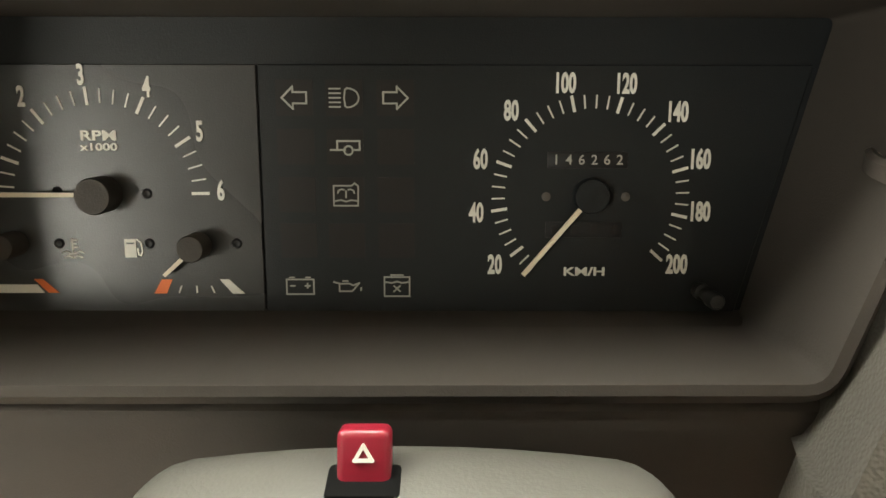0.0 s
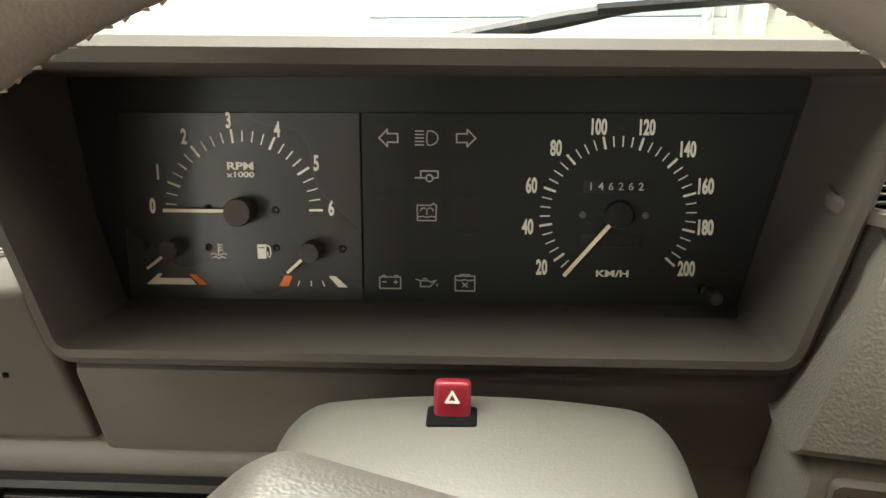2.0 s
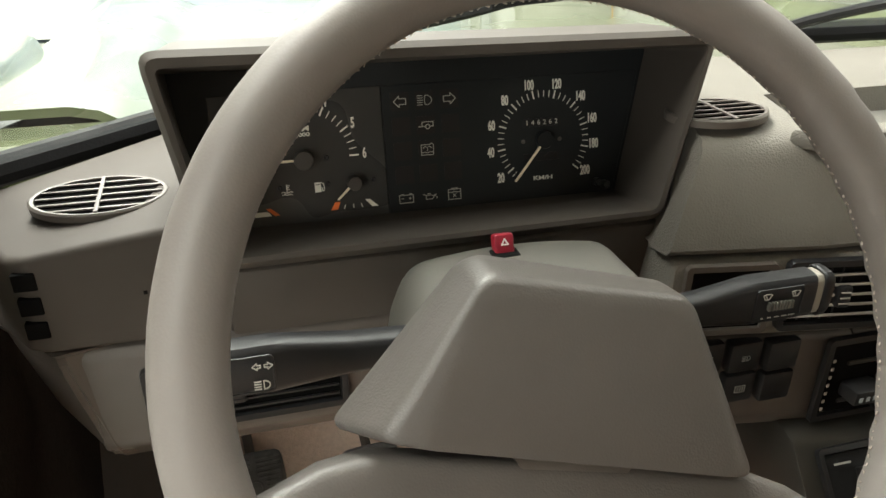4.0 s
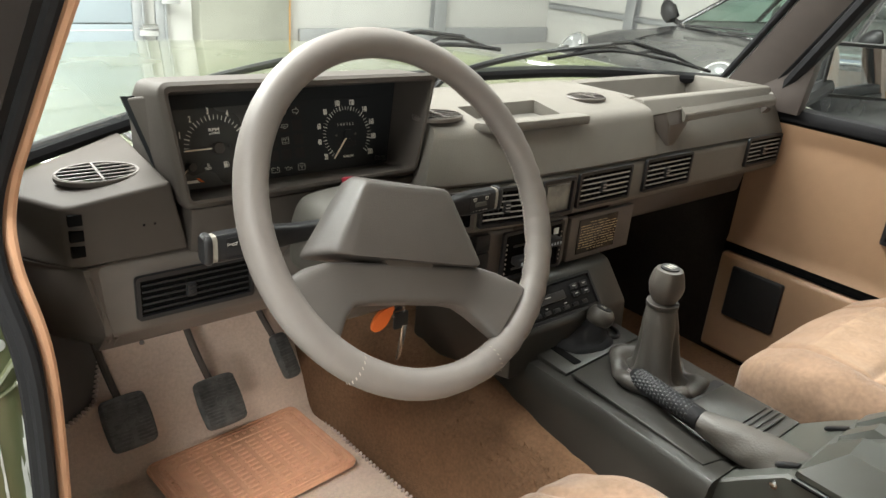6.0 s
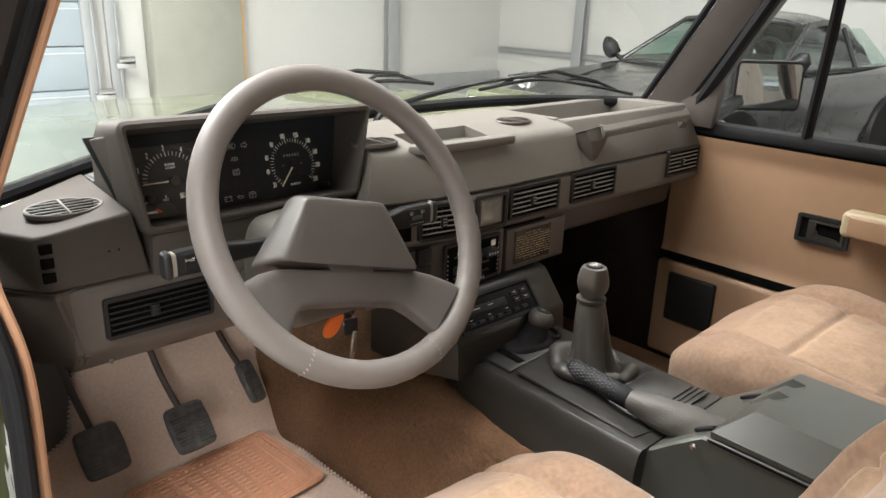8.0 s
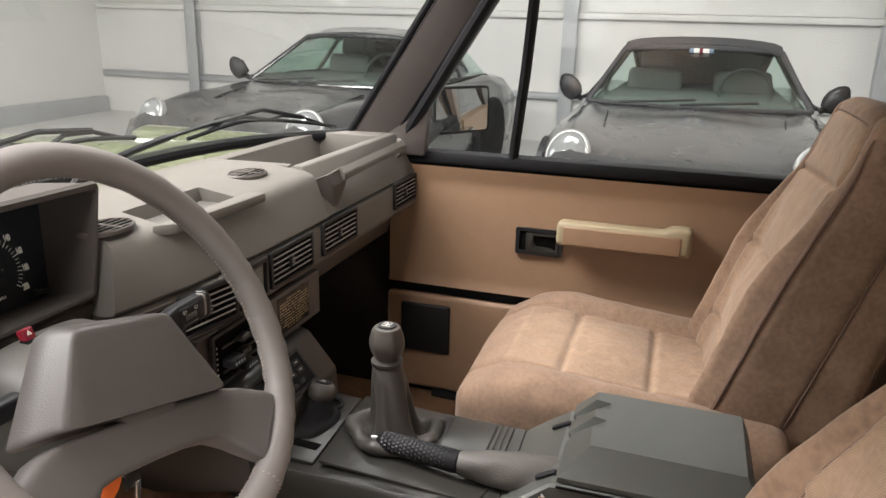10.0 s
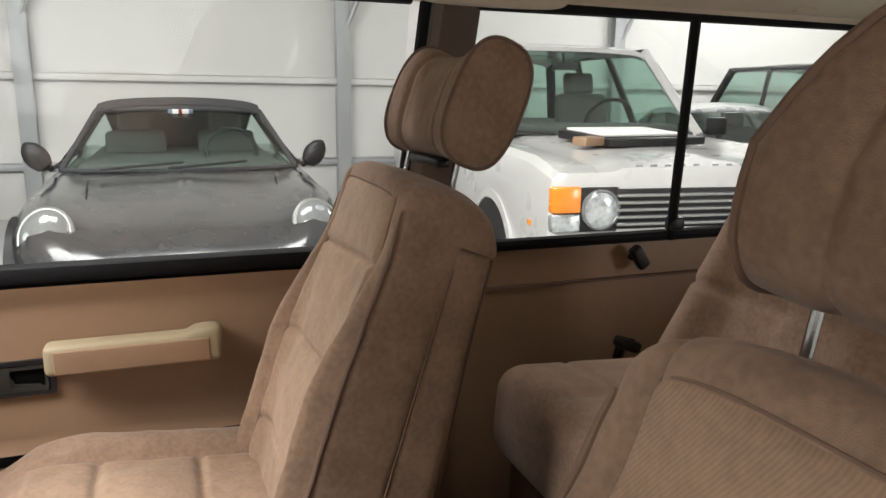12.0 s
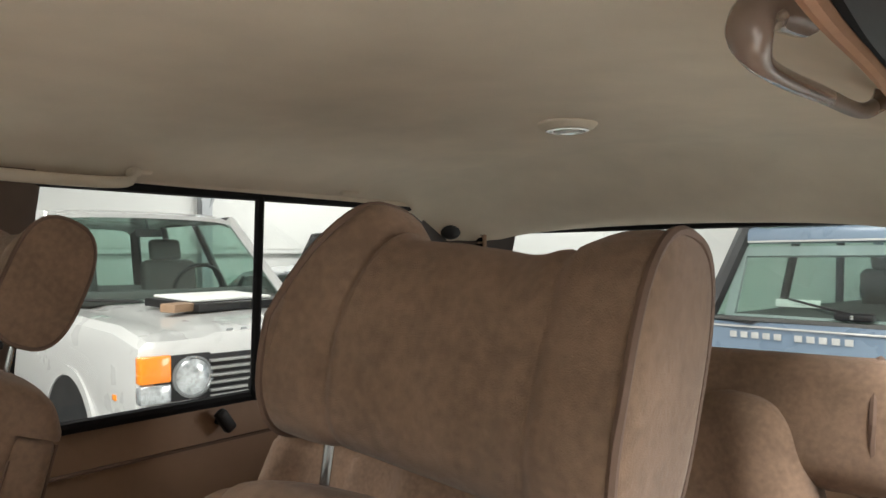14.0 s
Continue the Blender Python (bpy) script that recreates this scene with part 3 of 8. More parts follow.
def off_roader(paint, label, roof_paint=None):
    """A boxy two-box estate car, 4.4 m long; its nose points to +y."""
    c = thing("off_road_car", label, "car")
    roof_paint = roof_paint or paint
    secs = []
    for y, w, hc, he in ((2.2, 0.84, 1.0, 0.98), (2.17, 0.87, 1.06, 1.04), (1.9, 0.89, 1.08, 1.1), (0.85, 0.89, 1.12, 1.13), (0.8, 0.89, 1.13, 1.13), (-2.15, 0.89, 1.13, 1.13), (-2.2, 0.87, 1.1, 1.1)):
        secs.append((y, [(w * 0.9, 0.42), (w * 0.97, 0.5), (w, 0.75), (w, he - 0.1), (w * 0.985, he - 0.035), (w * 0.94, he), (w * 0.8, he - 0.005), (w * 0.62, hc - 0.02), (w * 0.55, hc), (0, hc + 0.006)]))
    body = part("body", section_loft(B(), secs), paint, c, sharp=30)
    bm = B()
    box(bm, (0, 2.2, 0.86), (1.1, 0.03, 0.2), 0.006)
    gr = part("grille", bm, BLACK, c, "black slatted grille")
    for k in range(5):
        bm = B()
        box(bm, (0, 2.225, 0.785 + 0.036 * k), (1.06, 0.03, 0.014), 0.004)
        part("slat", bm, STEEL, gr)
    bm = B()
    box(bm, (0, 2.27, 0.6), (1.74, 0.12, 0.13), 0.03)
    part("bumper", bm, BLACK, c)
    for s in (-1, 1):
        bm = B()
        box(bm, (s * 0.66, 2.205, 0.86), (0.28, 0.02, 0.22), 0.005)
        part("lamp_panel", bm, BLACK, c)
        bm = B()
        m = Matrix.Translation((s * 0.615, 2.22, 0.86)) @ pose(0, 0, 0, -90)
        lathe(bm, [(0.084, -0.03), (0.086, 0.004), (0.07, 0.011), (0.04, 0.015), (0.005, 0.016)], m, 28)
        hl = part("headlight", bm, LAMPGLASS, c, "round clear headlight")
        bm = B()
        lathe(bm, [(0.087, -0.02), (0.104, -0.01), (0.102, 0.008), (0.092, 0.012), (0.087, 0.004)], m, 28)
        part("lamp_ring", bm, CARLAMP, hl, "dark headlight surround")
        bm = B()
        box(bm, (s * 0.795, 2.19, 0.91), (0.15, 0.07, 0.13), 0.012)
        part("indicator", bm, AMBER, c, "orange indicator lens")
        bm = B()
        box(bm, (s * 0.795, 2.19, 0.795), (0.15, 0.07, 0.09), 0.012)
        part("sidelight", bm, LAMPGLASS, c)
        bm = B()
        box(bm, (s * 0.88, 1.95, 0.76), (0.02, 0.05, 0.03), 0.005)
        part("side_repeater", bm, AMBER, c)
        for y in (1.3, -1.25):
            wheel_parts(c, s * 0.76, y, 0.37, 0.22)
            bm = B()
            m = Matrix.Translation((s * 0.84, y, 0.4)) @ pose(0, 0, 0, 0, 90, 0)
            lathe(bm, [(0.43, -0.07), (0.45, 0.06), (0.4, 0.062), (0.39, -0.07)], m, 28)
            part("wheel_arch", bm, paint, c)
            bm = B()
            lathe(bm, [(0.395, -0.03), (0.395, 0.056)], m, 28)
            part("arch_liner", bm, BLACK, c)
        bm = B()
        box(bm, (s * 0.985, 0.72, 1.2), (0.16, 0.05, 0.13), 0.02)
        tube(bm, [(s * 0.86, 0.7, 1.14), (s * 0.94, 0.71, 1.18)], 0.018, 8)
        part("door_mirror", bm, BLACK, c)
    # bonnet badge drawn as plain small bars
    for k in range(10):
        badge = B()
        x = -0.36 + 0.08 * k + (0.0 if k < 5 else 0.03)
        box(badge, (x, 2.16, 1.068), (0.034, 0.006, 0.02), 0.001, pose(0, 0, 0, -35))
        part("bonnet_mark", badge, POSTGREY if paint is not BLUEP else WHITEP, c)
    zt, zb = 1.74, 1.13
    f0, f1, r0, r1 = 0.72, 0.12, -2.12, -1.85
    wb, wt = 0.85, 0.7

    def cor(s, e, v):
        return Vector((s * lerp(wb, wt, v), lerp(f0, f1, v) if e == 0 else lerp(r0, r1, v), lerp(zb, zt, v)))
    rings = []
    for y, w, z in ((f1 + 0.05, wt - 0.01, zt - 0.01), (f1 - 0.1, wt, zt + 0.02), (-0.9, wt + 0.01, zt + 0.045), (r1 + 0.05, wt, zt + 0.02), (r1 - 0.04, wt - 0.02, zt - 0.02)):
        rings.append([Vector((w * math.cos(a), y, z - 0.04 + 0.07 * abs(math.sin(a)) ** 0.5)) for a in [math.pi * q / 10 for q in range(11)]])
    bm = loft(B(), rings, closed=False)
    thick(bm, 0.03)
    part("roof", bm, roof_paint, c)
    for s in (-1, 1):
        for e, r in ((0, 0.038), (1, 0.05)):
            bm = B()
            tube(bm, [cor(s, e, 0), cor(s, e, 1)], r, 8)
            part("pillar", bm, paint if e == 0 else BLACK, c)
        bm = B()
        for q in (0.33, 0.66):
            a, b = cor(s, 0, 0).lerp(cor(s, 1, 0), q), cor(s, 0, 1).lerp(cor(s, 1, 1), q)
            tube(bm, [a, b], 0.03, 8)
        tube(bm, [cor(s, 0, 1), cor(s, 1, 1)], 0.025, 8)
        part("side_pillar", bm, BLACK, c)
        bm = B()
        sheet(bm, lambda u, v: cor(s, 0, v).lerp(cor(s, 1, v), u), 2, 2)
        p = part("side_window", bm, CARGLASS, c)
        p.visible_shadow = False
    bm = B()
    sheet(bm, lambda u, v: cor(-1, 0, v).lerp(cor(1, 0, v), u) + Vector((0, 0.03 * (1 - (2 * u - 1) ** 2), 0)), 10, 2)
    p = part("windscreen", bm, CARGLASS, c, "upright green-tinted windscreen", sharp=60)
    p.visible_shadow = False
    bm = B()
    sheet(bm, lambda u, v: cor(-1, 1, v).lerp(cor(1, 1, v), u), 2, 2)
    p = part("rear_window", bm, CARGLASS, c)
    p.visible_shadow = False
    bm = B()
    soft(bm, (0.76, 0.14, 0.06), 0.05, (4, 3, 2), None, Matrix.Translation((0, 0.5, 1.15)))
    part("fascia", bm, CABIN, c)
    bm = B()
    box(bm, (0, -0.72, 1.146), (1.62, 2.86, 0.02), 0)
    part("cabin_floor", bm, CABIN, c)
    for s in (-1, 1):
        bm = B()
        seat_shape(bm, s * 0.4, -0.35, 1.0, 0.42)
        part("seat", bm, CABIN, c)
    bm = B()
    tube(bm, [(-0.38 + 0.19 * math.cos(a), 0.22 + 0.06 * math.sin(a), 1.22 + 0.16 * math.sin(a)) for a in [2 * math.pi * q / 24 for q in range(24)]], 0.015, 8, closed=True)
    part("steering_wheel", bm, BLACK, c)
    bm = B()
    box(bm, (0, 0.2, 1.62), (0.2, 0.03, 0.06), 0.012)
    tube(bm, [(0, 0.2, 1.63), (0, 0.16, 1.72)], 0.01, 6)
    part("rear_view_mirror", bm, BLACK, c)
    bm = B()
    for x in (0.3, -0.3):
        tube(bm, [(x, 0.8, 1.15), (x + 0.45, 0.72, 1.18)], 0.01, 6)
    part("wiper", bm, BLACK, c)
    return c


put(sports_car(GREYP, "dark grey sports coupe parked by the white wall", GREYP), 5.35, 2.1, 84)
put(sports_car(GREYP, "dark grey sports convertible with a black fabric roof", SOFTTOP, True), 5.2, -0.8, 89)
white_car = off_roader(WHITEP, "white boxy off-road estate car with black grille")
put(white_car, 4.6, -3.55, 83)
put(sports_car(SILVERP, "silver low car parked beyond the white one", SILVERP), 5.4, -6.1, 84)
put(off_roader(GREYP, "dark off-road estate car far back in the garage"), 5.7, -8.6, 90)


def tailgate_parts(c, paint):
    """The rear of an estate car: framed window, lip, wiper and marks on the lower gate."""
    tilt = math.degrees(math.atan2(0.27, 0.61))
    m = Matrix.Translation((0, -2.0, 1.345)) @ pose(0, 0, 0, 90 - tilt) @ Matrix.Rotation(math.pi, 4, "Y")
    bm = B()
    frame_ring(bm, m, 1.5, 0.5, 0.06, 0.03, 0.05)
    fr = part("rear_window_frame", bm, POSTGREY, c, "pale grey rear window frame")
    bm = B()
    box(bm, (0, -1.86, 1.64), (1.42, 0.12, 0.1), 0.03)
    part("roof_lip", bm, paint, c)
    bm = B()
    box(bm, (0, -1.925, 1.605), (1.36, 0.012, 0.012), 0.003)
    part("lip_strip", bm, WHITEP, c)
    bm = B()
    soft(bm, (0.1, 0.03, 0.022), 0.018, (4, 2, 2), None, Matrix.Translation((0.02, -2.13, 1.19)))
    w = part("wiper_motor", bm, BLACK, c, "black rear wiper motor cover")
    bm = B()
    tube(bm, [(0.02, -2.15, 1.2), (-0.35, -2.09, 1.27)], 0.008, 6)
    part("wiper_arm", bm, BLACK, w)
    bm = B()
    lathe(bm, [(0.012, 0), (0.012, 0.006), (0.004, 0.008)], Matrix.Translation((0.02, -2.16, 1.19)) @ pose(0, 0, 0, 90), 12)
    part("wiper_nut", bm, CHROME, w)
    bm = B()
    box(bm, (0, -2.21, 1.108), (1.66, 0.02, 0.012), 0.004)
    part("gate_trim", bm, WHITEP, c, "pale trim line on the lower tailgate")
    for k in range(10):
        bm = B()
        x = -0.62 + 0.066 * k + (0.0 if k < 5 else 0.05)
        box(bm, (x, -2.212, 1.06), (0.042, 0.008, 0.036), 0.002)
        part("gate_mark", bm, WHITEP, c)
    for k in range(5):
        bm = B()
        box(bm, (0.02 + 0.05 * k, -2.212, 0.87), (0.034, 0.008, 0.03), 0.002)
        part("gate_mark", bm, WHITEP, c)
    for s in (-1, 1):
        bm = B()
        box(bm, (s * 0.82, -2.205, 0.86), (0.1, 0.03, 0.26), 0.008)
        part("tail_lamp", bm, RED, c, "red tail lamp")
    bm = B()
    box(bm, (-0.35, -1.98, 1.24), (0.26, 0.004, 0.045), 0.001)
    part("paper_strip", bm, PAPER, c, "pale paper strip behind the rear window")


blue_car = off_roader(BLUEP, "blue off-road estate car parked tail to tail")
tailgate_parts(blue_car, BLUEP)
put(blue_car, -0.38, -7.15, 168)
# folder and box lying on the white car's bonnet
for nm, lab, mat, c, s, rz in (("briefcase", "flat black case lying on the white bonnet", BLACK, (3.45, -3.5, 1.23), (0.5, 0.8, 0.05), 8),
                               ("document_folder", "pale folder lying on the black case", PAPER, (3.46, -3.45, 1.268), (0.4, 0.62, 0.018), 4),
                               ("tool_box", "small brown box lying on the white bonnet", TRIM, (3.2, -3.03, 1.228), (0.1, 0.2, 0.05), 25)):
    bm = B()
    box(bm, (0, 0, 0), s, 0.008)
    ob = solid(nm, bm, mat, lab, nm.replace("_", " "))
    ob.matrix_world = pose(*c, 0, -3, rz)

# ---- the car's shell round the cabin ----
SILL, TOP, SIDE = 1.19, 1.655, 0.735


def side_x(z):
    return SIDE if z <= SILL else lerp(0.722, 0.612, (z - SILL) / (TOP - SILL))


def liner(u, v):
    x, y = lerp(-0.615, 0.615, u), lerp(-0.285, -2.42, v)
    e = abs(x) / 0.615
    z = 1.737 - 0.03 * e ** 2 - 0.052 * e ** 8
    z -= 0.075 * (1 - step(0.0, 0.14, v)) + 0.14 * step(0.84, 1.0, v)
    z += 0.0025 * math.sin(v * 23) * (1 - e ** 4)
    return Vector((x, y, z))


bm = sheet(B(), liner, 40, 60)
ceiling_cloth = solid("ceiling", bm, LINER, "beige cloth headlining of the car", "headlining", kind="structure", sharp=60)
bm = sheet(B(), lambda u, v: liner(u, v) * 1.0 + Vector(((u - 0.5) * 0.12, -(v - 0.5) * 0.1, 0.035)), 24, 30)
thick(bm, 0.012)
solid("roof", bm, OLIVE, "olive painted car roof", "roof", kind="structure", sharp=60)

# floor and tunnel, carpeted, and the front bulkhead, its colour holding footwell shade
bm = B()
box(bm, (0, -1.2, 0.575), (1.5, 2.9, 0.03), 0)
solid("cabin_floor", bm, CARPET, "brown carpeted car floor", "floor", kind="structure")
bm = sheet(B(), lambda u, v: Vector((lerp(-0.74, 0.74, u), lerp(0.25, 0.52, v), lerp(0.592, 1.02, v) + 0.01 * math.sin(u * 9))), 20, 10)
thick(bm, 0.02)
# unseen boxes added to keep light from leaking in round the bulkhead
box(bm, (0, 0.5, 1.02), (1.62, 0.04, 0.2), 0)
for s in (-1, 1):
    box(bm, (s * 0.8, 0.3, 0.83), (0.05, 0.42, 0.5), 0)
solid("bulkhead", bm, FOOTSHADE, "toe board blackened with the footwell's shade", "toe board", kind="structure")


def tunnel(u, v):
    y = lerp(0.5, -1.1, v)
    a = math.pi * u
    w, h = lerp(0.26, 0.2, step(0.0, 0.5, v)), lerp(0.3, 0.215, step(0.0, 0.6, v))
    cx = 0.03
    c, s = math.cos(a), math.sin(a)
    r = Vector((cx - w * math.copysign(abs(c) ** 0.6, c), y, 0.585 + h * s ** 0.55))
    r.z += 0.006 * noise.noise(r * 26) + 0.003 * noise.noise(r * 90)
    return r


bm = sheet(B(), tunnel, 48, 90)
solid("transmission_tunnel", bm, CARPET, "brown carpeted transmission tunnel", "tunnel", kind="structure", sharp=80)
# shaggy pile along the carpet's shoulder
rnd = random.Random(11)
verts, faces = [], []
for k in range(5200):
    u, v = 0.13 + 0.17 * rnd.random() ** 0.7, rnd.uniform(0.34, 0.8)
    p = tunnel(u, v)
    d = Vector((rnd.uniform(-0.9, 0.1), rnd.uniform(-0.5, 0.5), rnd.uniform(0.2, 1.0))).normalized() * rnd.uniform(0.005, 0.012)
    w = Vector((rnd.uniform(-1, 1), rnd.uniform(-1, 1), 0)).normalized() * 0.0009
    n = len(verts)
    verts += [p - w - d * 0.2, p + w - d * 0.2, p + d]
    faces.append((n, n + 1, n + 2))
me = bpy.data.meshes.new("carpet_pile")
me.from_pydata(verts, [], faces)
me.materials.append(CARPET)
tagged(new("carpet_pile", me), "shaggy brown carpet pile on the tunnel shoulder", "carpet pile", kind="stuff")


WHIP = material("whipped_edge_yarn", (0.52, 0.42, 0.37), 0.9, var=0.15, scale=200)


def mat_surface(u, v):
    """The mat lies on the floor and runs up the toe board."""
    t = lerp(0.42, -0.4, v)
    x = lerp(-0.66, -0.205, u) if t > 0.1 else lerp(-0.66, lerp(-0.205, -0.18, (0.1 - t) / 0.5), u)
    left = 0.075 * step(0.27, 0.3, t) + 0.065 * max(0.0, (t - 0.3) / 0.12)
    x += left * (1 - u) - 0.03 * step(0.3, 0.42, t) * u
    if t < 0.2:
        y, z = t, 0.598
    else:
        y, z = 0.2 + (t - 0.2) * 0.85, 0.598 + (t - 0.2) * 1.25 * step(0.2, 0.26, t)
    return Vector((x, y, z + 0.004 * noise.noise(Vector((u * 7, v * 6, 0)))))


bm = sheet(B(), mat_surface, 30, 80)
mat_ob = solid("floor_mat", bm, MAT, "taupe carpet mat in the driver's footwell", "floor mat", at=(-0.45, 0.0, 0.595), sharp=70)
bm = B()
for uv in ([(1, k / 80) for k in range(81)], [(k / 40, 0) for k in range(41)], [(0, k / 80) for k in range(81)]):
    line = [mat_surface(*p) for p in uv]
    for a, b in zip(line, line[1:]):
        n = max(1, round((b - a).length / 0.0075))
        for k in range(n):
            c, d = a.lerp(b, (k + 0.5) / n), (b - a).normalized()
            m = Matrix.Translation(c) @ d.to_track_quat("Y", "Z").to_matrix().to_4x4() @ Matrix.Rotation(0.5, 4, "Z")
            box(bm, (0, 0, 0), (0.0085, 0.0056, 0.0085), 0.002, m, seg=1)
part("mat_binding", bm, WHIP, mat_ob, "pale whipped mat edge")
bm = sheet(B(), lambda u, v: Vector((lerp(-0.765, -0.5, u), 0.2 + lerp(0.062, 0.25, v) * 0.85, 0.59 + lerp(0.062, 0.25, v) * 1.25)), 4, 8)
thick(bm, 0.003)
solid("foot_rest", bm, PANEL, "dark grey rubber foot rest beside the mat", "foot rest", at=(-0.64, 0.25, 0.62))

# side walls below the windows
for s in (-1, 1):
    bm = B()
    # rear quarter trim
    prism(bm, [(-1.16, 0.6), (-2.45, 0.6), (-2.45, SILL - 0.004), (-1.16, SILL - 0.004)], "x", s * SIDE, s * (SIDE + 0.05), 0.0)
    q = solid("quarter_trim", bm, TRIM, "tan vinyl rear quarter trim panel", "trim panel", kind="structure")
    bm = B()
    box(bm, (s * (SIDE - 0.004), -1.8, 1.105), (0.012, 1.28, 0.006), 0.002)
    part("trim_seam", bm, PIPE, q)
    bm = B()
    ye = -0.1 if s < 0 else -0.175
    prism(bm, [(0.5, 0.55), (ye, 0.55), (ye, SILL), (0.02, SILL), (0.5, 1.1)], "x", s * (SIDE + 0.01), s * (SIDE + 0.05), 0)
    solid("kick_panel", bm, FOOTSHADE, "footwell side panel blackened with shade", "trim panel", kind="structure")
    bm = B()
    box(bm, (s * 0.825, -1.2, 0.57), (0.16, 2.3, 0.07), 0.015)
    solid("door_sill", bm, OLIVE, "olive painted door sill", "sill", kind="structure")
    bm = B()
    tube(bm, curve([(s * 0.725, -0.18, 0.6), (s * 0.725, -0.5, 0.585), (s * 0.725, -1.12, 0.585)], 6), 0.012, 8)
    solid("sill_strip", bm, RUBBER, "black rubber sill strip", "trim strip", kind="structure")


# windscreen pillars, roof rails, B posts
def apil(s, t, out=0.0):
    """Point on the windscreen pillar, t from its foot to the header; out: metres back along the car."""
    return Vector((s * lerp(0.722, 0.645, t), lerp(0.035, -0.275, t) - out, lerp(1.232, 1.662, t)))


for s in (-1, 1):
    rings = []
    for k in range(13):
        t = k / 12
        p = apil(s, t)
        w = lerp(0.14, 0.125, t)
        rings.append([p + Vector(d) for d in ((s * 0.0, 0.0, 0.0), (-s * 0.012, -0.012, 0.004), (-s * 0.012, -w * 0.55, 0.008), (s * 0.002, -w, 0.008), (s * 0.03, -w, 0), (s * 0.034, -0.01, 0))])
    bm = loft(B(), rings)
    a = solid("windscreen_pillar", bm, PILLAR, "dark brown trimmed windscreen pillar", "pillar", kind="structure", sharp=40)
    bm = B()
    tube(bm, [apil(s, k / 12) + Vector((-s * 0.006, 0.008, 0)) for k in range(13)], 0.008, 8)
    part("glass_seal", bm, RUBBER, a)
    # roof rail
    bm = B()
    tube(bm, curve([apil(s, 1) + Vector((0, -0.03, 0.0)), (s * 0.628, -0.6, 1.668), (s * 0.622, -1.2, 1.668), (s * 0.618, -2.2, 1.66)], 6), 0.018, 8)
    solid("roof_rail", bm, LINER, "cloth covered roof rail over the side windows", "roof rail", kind="structure")
    # B post
    bm = B()
    rings = []
    for k in range(9):
        z = lerp(0.6, 1.67, k / 8)
        x, y = s * (side_x(z) + (0.06 if s < 0 else 0)), (-1.095 if s > 0 else -1.04) - 0.02 * max(0, (z - 1.2)) / 0.4
        rings.append([Vector((x + s * dx, y + dy, z)) for dx, dy in ((-0.012, -0.012), (-0.012, -0.068), (0.0, -0.085), (0.05, -0.085), (0.05, 0.0), (0.0, 0.0))])
    loft(bm, rings)
    b = solid("door_post", bm, DOORPOST, "brown trimmed door post behind the front seat", "pillar", kind="structure", sharp=40)
    bm = B()
    tube(bm, [(s * (side_x(z) + (0.075 if s < 0 else 0.012)), (-1.083 if s > 0 else -1.03) - 0.02 * max(0, (z - 1.2)) / 0.4, z) for z in (0.62, 0.9, 1.19, 1.4, 1.66)], 0.011, 8)
    part("door_seal", bm, RUBBER, b)
    # D post corner behind the rear side window
    bm = B()
    rings = []
    for k in range(7):
        z = lerp(1.15, 1.66, k / 6)
        x = s * side_x(z)
        rings.append([Vector(p) for p in ((x - s * 0.012, -2.2, z), (x - s * 0.03, -2.3, z), (x - s * 0.16, -2.45, z), (x - s * 0.1, -2.5, z), (x + s * 0.04, -2.45, z), (x + s * 0.04, -2.2, z))])
    loft(bm, rings)
    d = solid("rear_corner_post", bm, PILLAR, "dark trimmed rear corner post", "pillar", kind="structure")
    bm = B()
    box(bm, (s * 0.565, -2.385, 1.565), (0.13, 0.012, 0.055), 0.004, pose(0, 0, 0, 0, 0, -s * 30))
    g = part("speaker_grille", bm, TRIM, d, "tan slotted grille")
    bm = B()
    for i in range(6):
        for j in range(3):
            box(bm, (0, 0, 0), (0.015, 0.006, 0.011), 0.001, pose(s * 0.565, -2.38, 1.565, 0, 0, -s * 30) @ Matrix.Translation((-0.05 + 0.02 * i, 0.004, -0.017 + 0.017 * j)))
    part("slots", bm, HOLE, g)
    bm = B()
    soft(bm, (0.03, 0.03, 0.035), 0.028, (2, 2, 2), None, Matrix.Translation((s * 0.585, -2.29, 1.6)))
    part("belt_reel_cover", bm, BLACK, d)

# windscreen glass with header, bowed forward
def screen_point(u, v):
    """A point of the wrapped windscreen, u across and v upwards; its foot dips at the corners."""
    f = 1 - abs(2 * u - 1) ** lerp(4, 2, v)
    dip = 0.032 if u < 0.5 else 0.004
    return apil(-1, v).lerp(apil(1, v), u) + Vector((0, lerp(0.16, 0.05, v) * f, 0.005 - (dip - (dip + 0.006) * f ** 3) * (1 - v)))


bm = sheet(B(), screen_point, 40, 10)
ws = solid("windscreen", bm, GLASS, "clear laminated windscreen", "windscreen", kind="structure", sharp=80)
ws.visible_shadow = False
bm = B()
tube(bm, [screen_point(k / 48, 0) + Vector((0, 0.002, 0.004)) for k in range(49)], 0.0125, 10)
solid("windscreen_seal", bm, RUBBER, "black rubber windscreen seal", "seal", kind="structure")
bm = B()
box(bm, (0, -0.285, 1.675), (1.28, 0.07, 0.05), 0.015)
solid("windscreen_header", bm, LINER, "cloth trimmed windscreen header", "header", kind="structure")

# bonnet, wings, scuttle
bonnet = thing("bonnet", "olive painted car bonnet with raised edges", "bonnet", (0, 1.0, 1.1))


